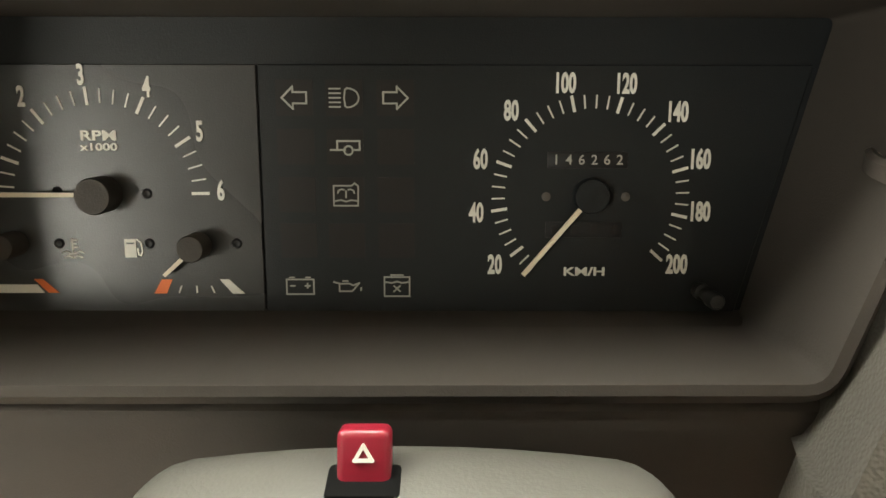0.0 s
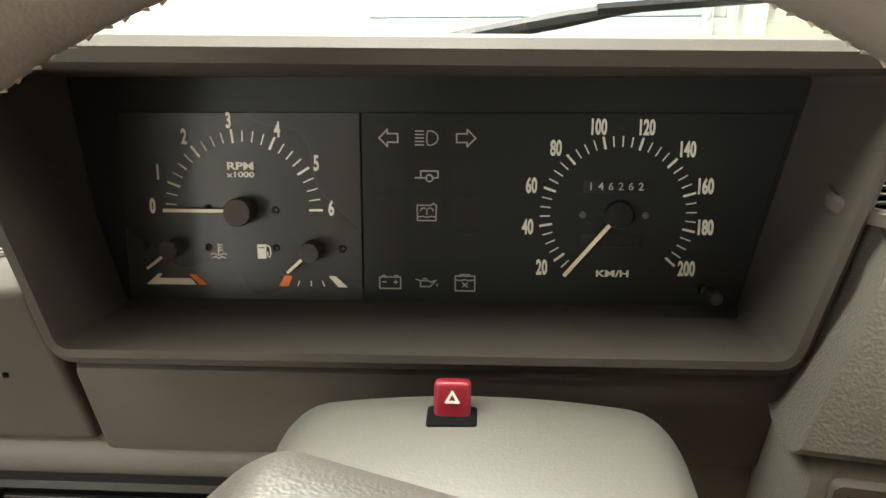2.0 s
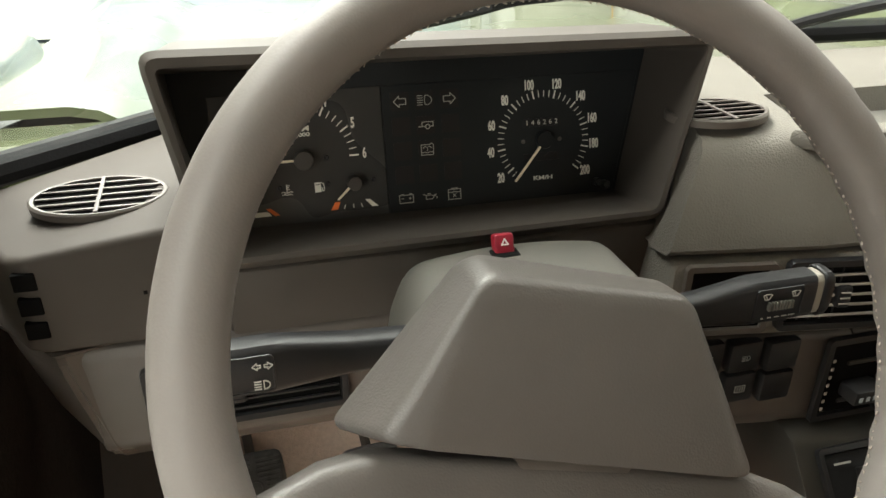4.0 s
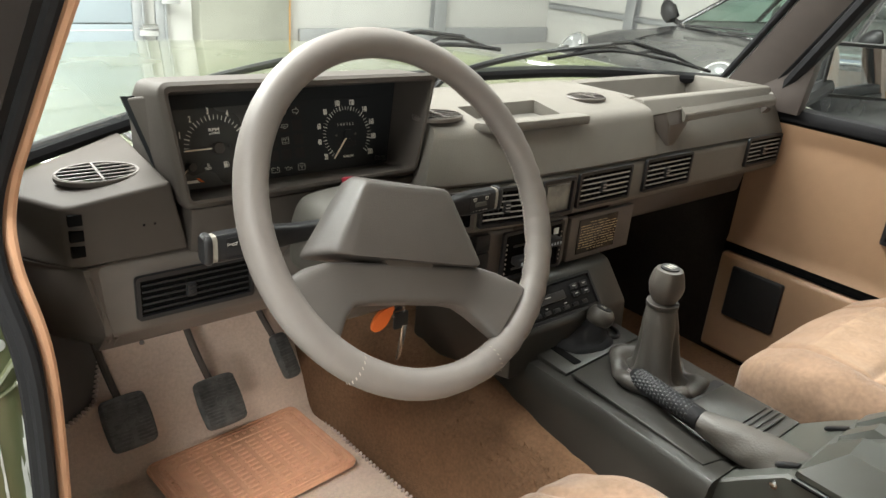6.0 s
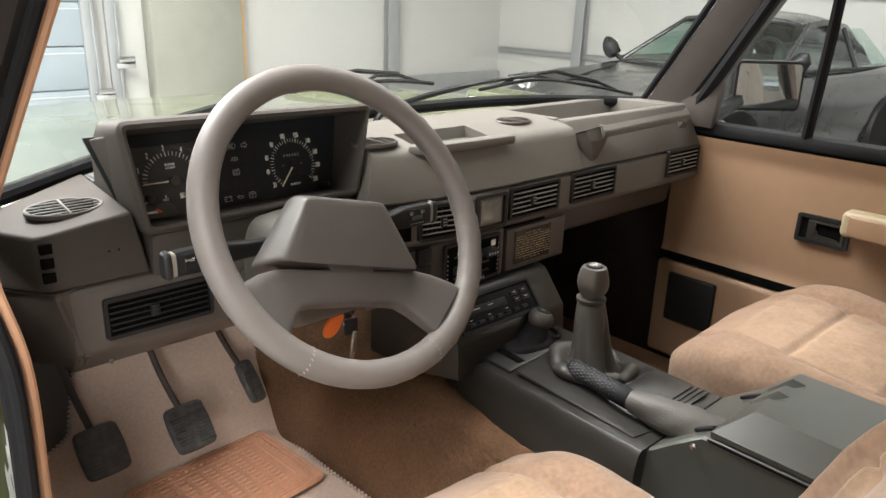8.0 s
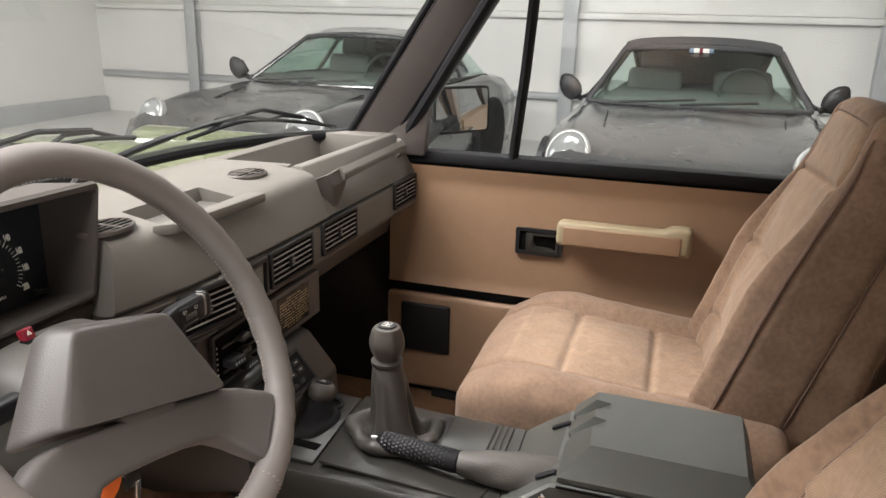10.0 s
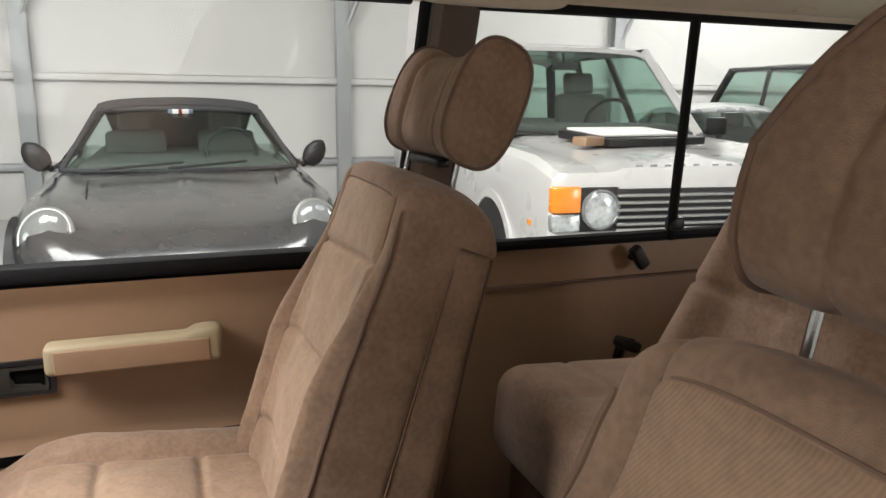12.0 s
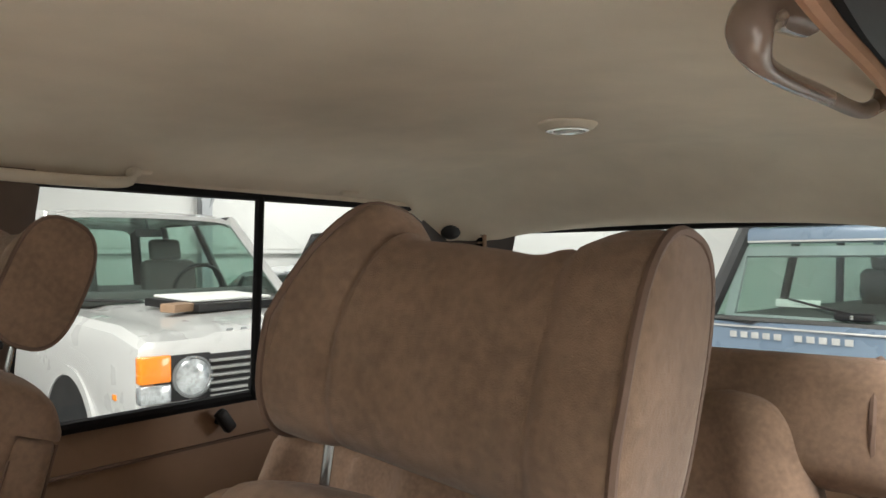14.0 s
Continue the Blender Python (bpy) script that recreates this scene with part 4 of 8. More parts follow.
def bonnet_top(u, v):
    x, y = lerp(-0.86, 0.86, u), lerp(0.3, 1.68, v)
    e = abs(x)
    z = lerp(1.155, 1.09, v) + 0.035 * step(0.6, 0.68, e) - 0.05 * step(0.8, 0.86, e) - 0.1 * step(0.93, 1.0, v)
    z += 0.012 * (1 - (x / 0.6) ** 2) * (1 if e < 0.6 else 0)
    return Vector((x, y, z))


bm = sheet(B(), bonnet_top, 60, 30)
thick(bm, 0.01)
part("bonnet_skin", bm, OLIVE, bonnet, sharp=45)
bm = B()
box(bm, (0, 0.23, 1.165), (1.62, 0.13, 0.02), 0.006)
sc = part("scuttle", bm, OLIVE, bonnet)
for k in range(22):
    bm = B()
    box(bm, (-0.55 + 0.022 * k, 0.23, 1.176), (0.009, 0.09, 0.006), 0.001)
    part("intake_slot", bm, BLACK, sc)
for s in (-1, 1):
    bm = B()
    box(bm, (s * 0.84, 0.3, 1.0), (0.1, 0.9, 0.4), 0.04)
    box(bm, (s * 0.84, 1.1, 1.02), (0.1, 1.1, 0.2), 0.05)
    part("wing", bm, OLIVE, bonnet)
WIPERS = [([(0.0, 0.19, 1.19), (0.03, 0.175, 1.25), (0.2, 0.15, 1.288), (0.42, 0.128, 1.308)], [(0.25, 0.138, 1.282), (0.42, 0.122, 1.296), (0.6, 0.105, 1.274), (0.75, 0.09, 1.247)]),
          ([(-0.5, 0.19, 1.19), (-0.47, 0.175, 1.25), (-0.3, 0.165, 1.29), (-0.1, 0.16, 1.318)], [(-0.28, 0.162, 1.296), (-0.1, 0.156, 1.308), (0.03, 0.154, 1.31), (0.13, 0.15, 1.3)])]
for arm_line, blade_line in WIPERS:
    x0 = arm_line[0][0]
    w = thing("windscreen_wiper", "black windscreen wiper parked low on the glass", "wiper", arm_line[0], group="windscreen wipers")
    bm = B()
    lathe(bm, [(0.018, 0), (0.018, 0.03), (0.01, 0.035)], pose(x0, 0.19, 1.172), 12)
    tube(bm, curve(arm_line, 6), [0.006] * 13 + [0.004] * 6, 8)
    part("arm", bm, BLACK, w)
    bm = B()
    tube(bm, curve(blade_line, 5), 0.004, 6)
    line = curve(blade_line, 5)
    n = len(line) - 1
    for i, j in ((2, n // 2), (n // 2, n - 2)):
        tube(bm, [line[i], line[i].lerp(line[j], 0.3) + Vector((0, 0.012, 0.012)), line[i].lerp(line[j], 0.7) + Vector((0, 0.012, 0.012)), line[j]], 0.0035, 6)
    tube(bm, [line[n // 4] + Vector((0, 0.012, 0.012)), line[n // 2] + Vector((0, 0.016, 0.02)), line[3 * n // 4] + Vector((0, 0.012, 0.012))], 0.0045, 6)
    part("blade", bm, RUBBER, w)

# side windows
for s in (-1, 1):
    bm = sheet(B(), lambda u, v: Vector((s * (side_x(lerp(SILL, TOP, v)) + 0.02), lerp(-1.17 if s > 0 else -1.1, -2.22, u), lerp(SILL, TOP, v))), 4, 4)
    w = solid("window_1" if s > 0 else "window_2", bm, GLASS, "sliding rear side window of the car", "window", kind="structure")
    w.visible_shadow = False
    bm = B()
    tube(bm, [(s * 0.715, -1.715, SILL), (s * 0.612, -1.655, TOP)], 0.0105, 8)
    tube(bm, [(s * 0.722, -1.17, SILL + 0.008), (s * 0.722, -2.22, SILL + 0.008)], 0.013, 8)
    tube(bm, [(s * 0.615, -1.17 if s > 0 else -1.6, TOP - 0.004), (s * 0.615, -2.22, TOP - 0.004)], 0.011, 8)
    if s > 0:
        tube(bm, [(s * 0.722, -1.18, SILL), (s * 0.615, -1.18, TOP)], 0.011, 8)
    tube(bm, [(s * 0.715, -2.215, SILL), (s * 0.612, -2.215, TOP)], 0.012, 8)
    part("window_frame", bm, RUBBER, w, "black rubber window frame")
    bm = B()
    box(bm, (s * 0.71, -1.72, SILL + 0.035), (0.03, 0.035, 0.03), 0.006)
    part("window_catch", bm, BLACK, w)

# tailgate with its window
tg = thing("tailgate", "closed tailgate with a wide rear window", "tailgate", (0, -2.5, 0.9), kind="structure")
bm = B()
box(bm, (0, -2.52, 0.87), (1.5, 0.06, 0.6), 0.02)
part("lower_tailgate", bm, OLIVE, tg)
bm = B()
box(bm, (0, -2.478, 0.88), (1.4, 0.02, 0.58), 0.006)
part("inner_trim", bm, TRIM, tg, "tan tailgate trim")
bm = B()
tube(bm, [(x, -2.5 + 0.03 * step(0.55, 0.0, abs(x)) * 0, z) for x, z in ((-0.58, 1.18), (-0.52, 1.6), (0.52, 1.6), (0.58, 1.18))], 0.018, 8, closed=True)
part("window_frame", bm, RUBBER, tg)
bm = sheet(B(), lambda u, v: Vector((lerp(-0.58, 0.58, u) * lerp(1, 0.9, v), -2.5, lerp(1.18, 1.6, v))), 4, 2)
p = part("rear_window", bm, GLASS, tg)
p.visible_shadow = False
bm = B()
box(bm, (0, -2.47, 1.63), (1.2, 0.06, 0.06), 0.015)
part("header", bm, LINER, tg)


# ---- passenger door ----
door = thing("passenger_door", "closed passenger door with tan vinyl trim", "door", (0.75, -0.6, 0.6))
bm = B()


def door_skin(u, v):
    y, z = lerp(-0.06, -1.085, u), lerp(0.885, SILL - 0.012, v)
    x = SIDE - 0.004 - 0.01 * step(0.86, 1.0, v) - 0.006 * step(0.05, 0.0, v)
    return Vector((x + 0.0006 * noise.noise(Vector((y * 6, z * 9, 0))), y, z))


sheet(bm, door_skin, 40, 20)
trim = part("upper_trim", bm, TRIM, door, sharp=60)
# solid strip in the gap's place, its shade given as colour
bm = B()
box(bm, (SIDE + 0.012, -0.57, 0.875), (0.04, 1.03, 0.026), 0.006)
part("pocket_gap_shade", bm, HOLE, door, "black strip for the shaded gap over the pocket")
bm = B()
soft(bm, (0.022, 0.515, 0.125), 0.012, (2, 20, 6), None, Matrix.Translation((SIDE + 0.006, -0.572, 0.735)))
pocket = part("pocket_panel", bm, TRIM, door)
bm = B()
box(bm, (SIDE - 0.02, -0.16, 0.775), (0.012, 0.125, 0.125), 0.012, seg=3)
sp = part("speaker", bm, BLACK, pocket, "square black speaker grille")
bm = B()
box(bm, (SIDE + 0.012, -0.575, SILL + 0.006), (0.045, 1.04, 0.03), 0.008)
part("waist_rail", bm, RUBBER, door, "black rubber window sill strip")
# filler behind the trim, added to stop light through the seam
bm = B()
box(bm, (SIDE + 0.024, -0.575, SILL - 0.04), (0.04, 1.03, 0.07), 0.003)
part("sill_filler", bm, RUBBER, door)
bm = B()
tube(bm, [apil(1, t, 0.1) + Vector((0.016, 0, 0)) for t in (0.0, 0.25, 0.5, 0.75, 0.95)], 0.02, 8)
part("front_frame", bm, RUBBER, door)
bm = B()
box(bm, (SIDE + 0.025, -0.58, 0.61), (0.03, 1.0, 0.03), 0.004)
part("bottom_edge", bm, STEEL, door)
# pull handle / armrest
arm = B()
soft(arm, (0.022, 0.142, 0.027), 0.012, (3, 16, 4), lambda p: p + Vector((0, 0, 0.01 * step(-0.09, -0.1, p.y) * (1 if p.z > 0 else 0))), Matrix.Translation((SIDE - 0.03, -0.61, 1.058)))
ar = part("armrest", arm, ARM, door, "beige padded pull handle")
bm = B()
soft(bm, (0.005, 0.123, 0.0205), 0.003, (2, 6, 3), None, Matrix.Translation((SIDE - 0.0495, -0.607, 1.0555)))
part("armrest_pad", bm, TRIM, ar)
# inner release in its black recess
bm = B()
mh = Matrix.Translation((SIDE - 0.006, -0.425, 1.022)) @ Matrix(((0, 0, -1, 0), (1, 0, 0, 0), (0, 1, 0, 0), (0, 0, 0, 1)))
frame_ring(bm, mh, 0.108, 0.062, 0.008, 0.006, 0.005)
rel = part("release_frame", bm, BLACK, door, "black door release recess")
bm = B()
box(bm, (SIDE - 0.003, -0.425, 1.022), (0.008, 0.094, 0.048), 0.001)
part("recess", bm, HOLE, rel)
bm = B()
frame_ring(bm, mh @ Matrix.Translation((-0.007, -0.001, 0.001)), 0.074, 0.044, 0.006, 0.005, 0.004)
box(bm, (SIDE - 0.0085, -0.404, 1.022), (0.008, 0.016, 0.04), 0.002)
prism(bm, [(-0.462, 1.004), (-0.41, 1.004), (-0.41, 1.03), (-0.418, 1.012), (-0.455, 1.009)], "x", SIDE - 0.011, SIDE - 0.004, 0.001)
part("release_lever", bm, CONSOLE, rel, "dark grey lever with a finger hole")
# window frame, quarter light bar, glass
bm = B()


def wf(y, z):
    return Vector((side_x(z) + 0.018, y, z))


tube(bm, [wf(-0.07, 1.2), wf(-0.345, 1.6), wf(-0.4, 1.645), wf(-0.6, TOP + 0.004), wf(-1.08, TOP + 0.004)], 0.014, 8)
part("window_frame", bm, RUBBER, door)
bm = B()
tube(bm, [wf(-0.352, 1.2), wf(-0.38, 1.4), wf(-0.405, 1.62)], 0.0115, 8)
part("quarter_light_bar", bm, RUBBER, door, "black bar of the quarter light")
bm = B()
prism(bm, [(-0.042, 1.2), (-0.042, 1.244), (-0.153, 1.364), (-0.16, 1.3), (-0.15, 1.2)], "x", 0.712, 0.74, 0.002)
part("mirror_base_plate", bm, PILLAR, door)
bm = sheet(B(), lambda u, v: Vector((side_x(lerp(SILL, TOP, v)) + 0.022, lerp(lerp(-0.08, -0.38, v), -1.08, u), lerp(SILL, TOP, v))), 6, 6)
p = part("door_glass", bm, GLASS, door)
p.visible_shadow = False
bm = B()
prism(bm, [(-0.1, 0.55), (-1.09, 0.55), (-1.09, SILL - 0.02), (-0.1, SILL - 0.02)], "x", SIDE + 0.045, SIDE + 0.1, 0.01)
part("outer_skin", bm, OLIVE, door)
# outside mirror
mir = thing("door_mirror", "black door mirror outside the passenger window", "mirror", (0.9, -0.17, 1.2))
mm = Matrix.Translation((0.905, -0.178, 1.287)) @ pose(0, 0, 0, 88.3, 0, -37)
bm = B()
soft(bm, (0.085, 0.058, 0.028), 0.018, (4, 4, 2), None, mm @ Matrix.Translation((0, 0, -0.03)))
tube(bm, [(0.76, -0.12, 1.22), (0.86, -0.13, 1.25)], 0.02, 8)
part("housing", bm, BLACK, mir)
bm = B()
frame_ring(bm, mm, 0.17, 0.116, 0.007, 0.006, 0.014)
part("rim", bm, BLACK, mir)
bm = B()
prism(bm, rrect(0.157, 0.103, 0.01), "z", 0.0, 0.003)
bm.transform(mm @ Matrix.Rotation(radians(-3.5), 4, "Y"))
part("mirror_pane", bm, MIRROR, mir)

# driver's door opening: tan edge strip, black seal, green hinge post
bm = B()
edge = [(-0.733, -0.165, 0.6), (-0.725, -0.17, 0.88), (-0.72, -0.172, 1.08), (-0.732, -0.15, 1.18), (-0.724, -0.128, 1.235), (-0.702, -0.165, 1.32), (-0.666, -0.285, 1.49), (-0.648, -0.36, 1.6), (-0.638, -0.44, 1.648), (-0.632, -0.62, 1.655), (-0.626, -0.85, 1.645), (-0.62, -1.04, 1.639), (-0.617, -1.22, 1.645), (-0.613, -1.5, 1.648), (-0.61, -1.85, 1.65)]
tube(bm, curve(edge, 8), 0.0068, 10)
e1 = solid("door_edge_strip", bm, EDGE, "tan edging strip round the open doorway", "edge strip", kind="structure")
bm = B()
tube(bm, curve([Vector(p) + Vector((-0.0145, -0.01, 0.0)) for p in edge], 8), 0.008, 10)
tube(bm, curve([Vector(p) + Vector((-0.0225, -0.005, 0.0)) for p in edge], 8), 0.006, 8)
solid("door_seal", bm, RUBBER, "black rubber seal round the open doorway", "seal", kind="structure")
bm = B()
tube(bm, curve([Vector(p) + Vector((-0.043, 0.012, 0.0)) for p in edge[3:]], 8), 0.03, 10)
solid("outer_pillar", bm, BLACK, "black outer windscreen pillar", "pillar", kind="structure")
jamb = thing("hinge_post", "olive painted door hinge post with scuffed edge", "door post", (-0.79, -0.12, 0.6), kind="structure")
bm = B()
prism(bm, [(-0.74, 0.56), (-0.74, 1.15), (-0.755, 1.19), (-0.88, 1.19), (-0.88, 0.56)], "y", -0.16, -0.05, 0.012, 3)
part("post_panel", bm, OLIVE, jamb)
bm = B()
tube(bm, curve([(-0.73, -0.161, 1.15), (-0.735, -0.162, 1.112), (-0.75, -0.162, 1.083), (-0.775, -0.162, 1.055), (-0.8, -0.162, 1.045)], 6), 0.004, 8)
tube(bm, curve([(-0.73, -0.16, 1.1), (-0.738, -0.161, 1.078), (-0.752, -0.161, 1.06), (-0.785, -0.161, 1.044)], 6), 0.0025, 8)
part("pressed_rib", bm, OLIVE, jamb)
SCUFF = material("worn_primer", (0.36, 0.37, 0.35), 0.5, var=0.3, scale=40, big=14, con=0.25)
rnd = random.Random(8)
for cx, cz, rx, rz in ((-0.7465, 0.968, 0.0045, 0.06), (-0.752, 0.935, 0.004, 0.05), (-0.745, 0.9, 0.007, 0.035), (-0.7695, 0.965, 0.0014, 0.05), (-0.7665, 0.9, 0.0022, 0.045), (-0.764, 0.8, 0.006, 0.06), (-0.775, 0.99, 0.001, 0.018)):
    bm = B()
    outline = [(cx + rx * rnd.uniform(0.5, 1.1) * math.cos(a), cz + rz * rnd.uniform(0.6, 1.1) * math.sin(a)) for a in [2 * math.pi * k / 22 for k in range(22)]]
    prism(bm, outline, "y", -0.1608, -0.159)
    part("scuff", bm, SCUFF, jamb, "bare scuffed paint")
bm = B()
lathe(bm, [(0.0065, -0.002), (0.0065, 0.0012), (0.004, 0.002), (0.0005, 0.002)], pose(-0.757, -0.16, 1.107, 90), 18)
part("plug", bm, SCUFF, jamb, "pale round plug")
for z in (0.72,):
    bm = B()
    box(bm, (-0.8, -0.168, z), (0.05, 0.02, 0.09), 0.006)
    lathe(bm, [(0.012, 0), (0.012, 0.006), (0.007, 0.009)], pose(-0.785, -0.178, z, 90), 10)
    part("hinge", bm, OLIVE, jamb)

# ---- dashboard ----
dash = thing("dashboard", "brown moulded dashboard across the car", "dashboard", (0.1, 0.05, 1.1))
bm = B()
def swing(x):
    """How far the dash front bends forward towards the driver's end."""
    return 0.027 * max(0.0, (-0.06 - x) / 0.161)


def bend(bm):
    for v in bm.verts:
        if v.co.y < -0.04:
            v.co.y += swing(v.co.x)
    return bm


PADP = [(0.17, 1.2), (0.13, 1.243), (-0.02, 1.249), (-0.085, 1.239), (-0.097, 1.2355), (-0.104, 1.229), (-0.108, 1.22), (-0.129, 1.162), (-0.127, 1.158), (-0.11, 1.156), (0.1, 1.156)]
prism(bm, PADP, "x", -0.233, -0.112)
for v in bm.verts:
    if v.co.x < -0.15:
        v.co.x += 0.004 + (v.co.z - 1.156) * 0.4
        if v.co.y > -0.05:
            v.co.x = max(v.co.x, -0.192)
prism(bm, PADP[:3] + [(-0.022, 1.2485), (-0.027, 1.227), (-0.06, 1.226), (-0.088, 1.236)] + PADP[4:], "x", -0.112, 0.052)
prism(bm, PADP, "x", 0.052, 0.268)
bmesh.ops.remove_doubles(bm, verts=bm.verts[:], dist=0.0004)
bend(bm)
top_pad = part("top_pad", bm, DASH, dash, "grained brown top pad")
bm = B()
prism(bm, [(0.16, 1.2), (0.12, 1.243), (0.09, 1.243), (0.085, 1.175), (-0.05, 1.17), (-0.058, 1.244), (-0.062, 1.247), (-0.076, 1.247), (-0.08, 1.245), (-0.128, 1.161), (-0.11, 1.156), (0.1, 1.156)], "x", 0.268, 0.716, 0.0015)
part("shelf_pad", bm, DASH, dash, "recessed passenger shelf")
# dark sheet on the shelf floor: the recess's shade put into colour
bm = B()
box(bm, (0.47, 0.018, 1.176), (0.385, 0.132, 0.004), 0.001)
part("shelf_shade", bm, PANEL, dash, "dark sheet holding the passenger shelf's shade")
bm = B()
prism(bm, [(0.12, 1.2445), (-0.055, 1.248), (-0.06, 1.22), (0.1, 1.19)], "x", 0.262, 0.28, 0.003)
part("shelf_end", bm, DASH, dash)
bm = B()
prism(bm, [(0.1, 1.2445), (-0.06, 1.2475), (-0.08, 1.19), (0.1, 1.19)], "x", 0.66, 0.716, 0.004)
part("shelf_end", bm, DASH, dash)
# passenger grab rail, standing off the sloping panel


def on_panel(x, s, n):
    """A point s down the sloping panel from its ridge and n out from it."""
    return Vector((x, -0.078 - 0.497 * s - 0.868 * n, 1.247 - 0.868 * s + 0.497 * n))


rings = []
for x, s0, n0 in ((0.318, 0.04, 0.03), (0.335, 0.041, 0.032), (0.64, 0.034, 0.032), (0.69, 0.024, 0.006)):
    rings.append([on_panel(x, s0 + ds, n0 + dn) for ds, dn in ((-0.01, 0.0), (-0.01, 0.007), (0.004, 0.011), (0.013, 0.006), (0.013, 0.0), (0.002, -0.005))])
bm = loft(B(), rings)
bmesh.ops.bevel(bm, geom=bm.edges[:], offset=0.0015, segments=2, affect="EDGES", clamp_overlap=True)
grab = part("grab_rail", bm, DASH, dash, "angular passenger grab rail", sharp=25)
bm = B()
loft(bm, [[on_panel(0.272, 0.03, -0.002), on_panel(0.28, 0.034, 0.03), on_panel(0.322, 0.032, 0.037), on_panel(0.345, 0.03, 0.034), on_panel(0.35, 0.028, -0.002)],
          [on_panel(0.276, 0.05, -0.002), on_panel(0.284, 0.054, 0.027), on_panel(0.32, 0.055, 0.033), on_panel(0.342, 0.056, 0.028), on_panel(0.345, 0.058, -0.002)],
          [on_panel(0.3, 0.088, -0.002), on_panel(0.302, 0.088, 0.006), on_panel(0.312, 0.088, 0.006), on_panel(0.318, 0.088, 0.004), on_panel(0.32, 0.088, -0.002)]])
bmesh.ops.bevel(bm, geom=bm.edges[:], offset=0.002, segments=2, affect="EDGES", clamp_overlap=True)
part("rail_foot", bm, PANEL, grab, sharp=25)
bm = B()
loft(bm, [[on_panel(0.635, 0.03, 0.026), on_panel(0.66, 0.028, 0.024), on_panel(0.695, 0.022, -0.002), on_panel(0.655, 0.026, -0.002)],
          [on_panel(0.64, 0.048, 0.02), on_panel(0.66, 0.05, 0.018), on_panel(0.68, 0.056, -0.002), on_panel(0.65, 0.056, -0.002)]])
part("rail_foot", bm, PANEL, grab, sharp=25)
# lip and tray
bm = B()
prism(bm, [(-0.135, -0.098), (-0.115, -0.118), (0.085, -0.118), (0.075, -0.09)], "z", 1.228, 1.243, 0.004)
part("tray_lip", bend(bm), DASH, dash)
tray = B()
box(tray, (-0.03, -0.054, 1.2285), (0.15, 0.05, 0.003), 0.001)
part("tray_mat", tray, COLUMN, dash, "ribbed mat in the shallow tray")
# vent band
bm = B()
prism(bm, [(-0.104, 1.1545), (-0.125, 1.154), (-0.129, 1.148), (-0.129, 1.092), (-0.121, 1.081), (-0.045, 1.074), (0.1, 1.08), (0.1, 1.154)], "x", -0.06, 0.722, 0.003)
prism(bm, [(-0.104, 1.1545), (-0.125, 1.154), (-0.129, 1.148), (-0.129, 1.092), (-0.121, 1.081), (-0.045, 1.074), (0.1, 1.08), (0.1, 1.154)], "x", -0.221, -0.06, 0.003)
bend(bm)
band = part("vent_band", bm, DASH, dash)
bm = B()
prism(bm, [(-0.048, 1.0735), (-0.07, 1.066), (-0.06, 1.012), (-0.052, 1.004), (0.02, 1.004), (0.1, 1.0735)], "x", 0.243, 0.722, 0.006)
part("under_panel", bm, PANEL, dash)


# pale: the glint on dark slat edges put into the slats' colour
SLAT = material("vent_slat_glint", (0.33, 0.315, 0.295), 0.35)


def vent(parent, m, w, h, n, label="black slatted air vent", slat=SLAT):
    """A rectangular air outlet in m's xy plane facing +z: frame, dark box, slats, thumb wheel."""
    bm = B()
    frame_ring(bm, m, w, h, 0.0055, 0.006, 0.005)
    v = part("air_vent", bm, BLACK, parent, label)
    # flat back, the vent's inner shade given as colour
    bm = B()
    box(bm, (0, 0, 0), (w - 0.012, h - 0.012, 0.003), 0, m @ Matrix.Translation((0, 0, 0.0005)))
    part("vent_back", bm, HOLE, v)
    for k in range(n):
        bm = B()
        y = (k - (n - 1) / 2) * (h - 0.016) / n
        box(bm, (0, 0, 0), (w - 0.015, 0.0019, 0.002), 0.0004, m @ Matrix.Translation((0, y, 0.0046)))
        part("slat", bm, slat, v)
    bm = B()
    box(bm, (0, 0, 0), (0.011, h * 0.3, 0.008), 0.002, m @ Matrix.Translation((-w * 0.06, 0, 0.006)))
    sl = part("slider", bm, BLACK, v)
    bm = B()
    for q in (-1, 0, 1):
        box(bm, (0, 0, 0), (0.008, 0.0012, 0.001), 0.0003, m @ Matrix.Translation((-w * 0.06, q * h * 0.08, 0.0102)))
    part("slider_grip", bm, slat, sl)
    for q in range(5 if slat is SLAT else 0):
        bm = B()
        box(bm, (0, 0, 0), (0.0012, h - 0.016, 0.001), 0.0003, m @ Matrix.Translation((-w * 0.42 + q * w * 0.085, 0, 0.0028)))
        part("rear_fin", bm, BLACK, v)
    return v


FRONT = pose(0, 0, 0, 90)
for x0, x1 in ((-0.138, -0.032), (0.062, 0.198), (0.236, 0.378), (0.575, 0.708)):
    vent(dash, Matrix.Translation(((x0 + x1) / 2, -0.129 + swing((x0 + x1) / 2), 1.123 + 0.012 * (x0 + x1) / 2)) @ pose(0, 0, 0, 0, 0, -9.5 if x0 < -0.1 else 0) @ FRONT, x1 - x0, 0.06, 5)
bm = B()
mc = Matrix.Translation((0.016, -0.129, 1.121)) @ FRONT
frame_ring(bm, mc, 0.075, 0.062, 0.006, 0.006, 0.005)
clock = part("clock", bm, BLACK, dash, "square dashboard clock")
bm = B()
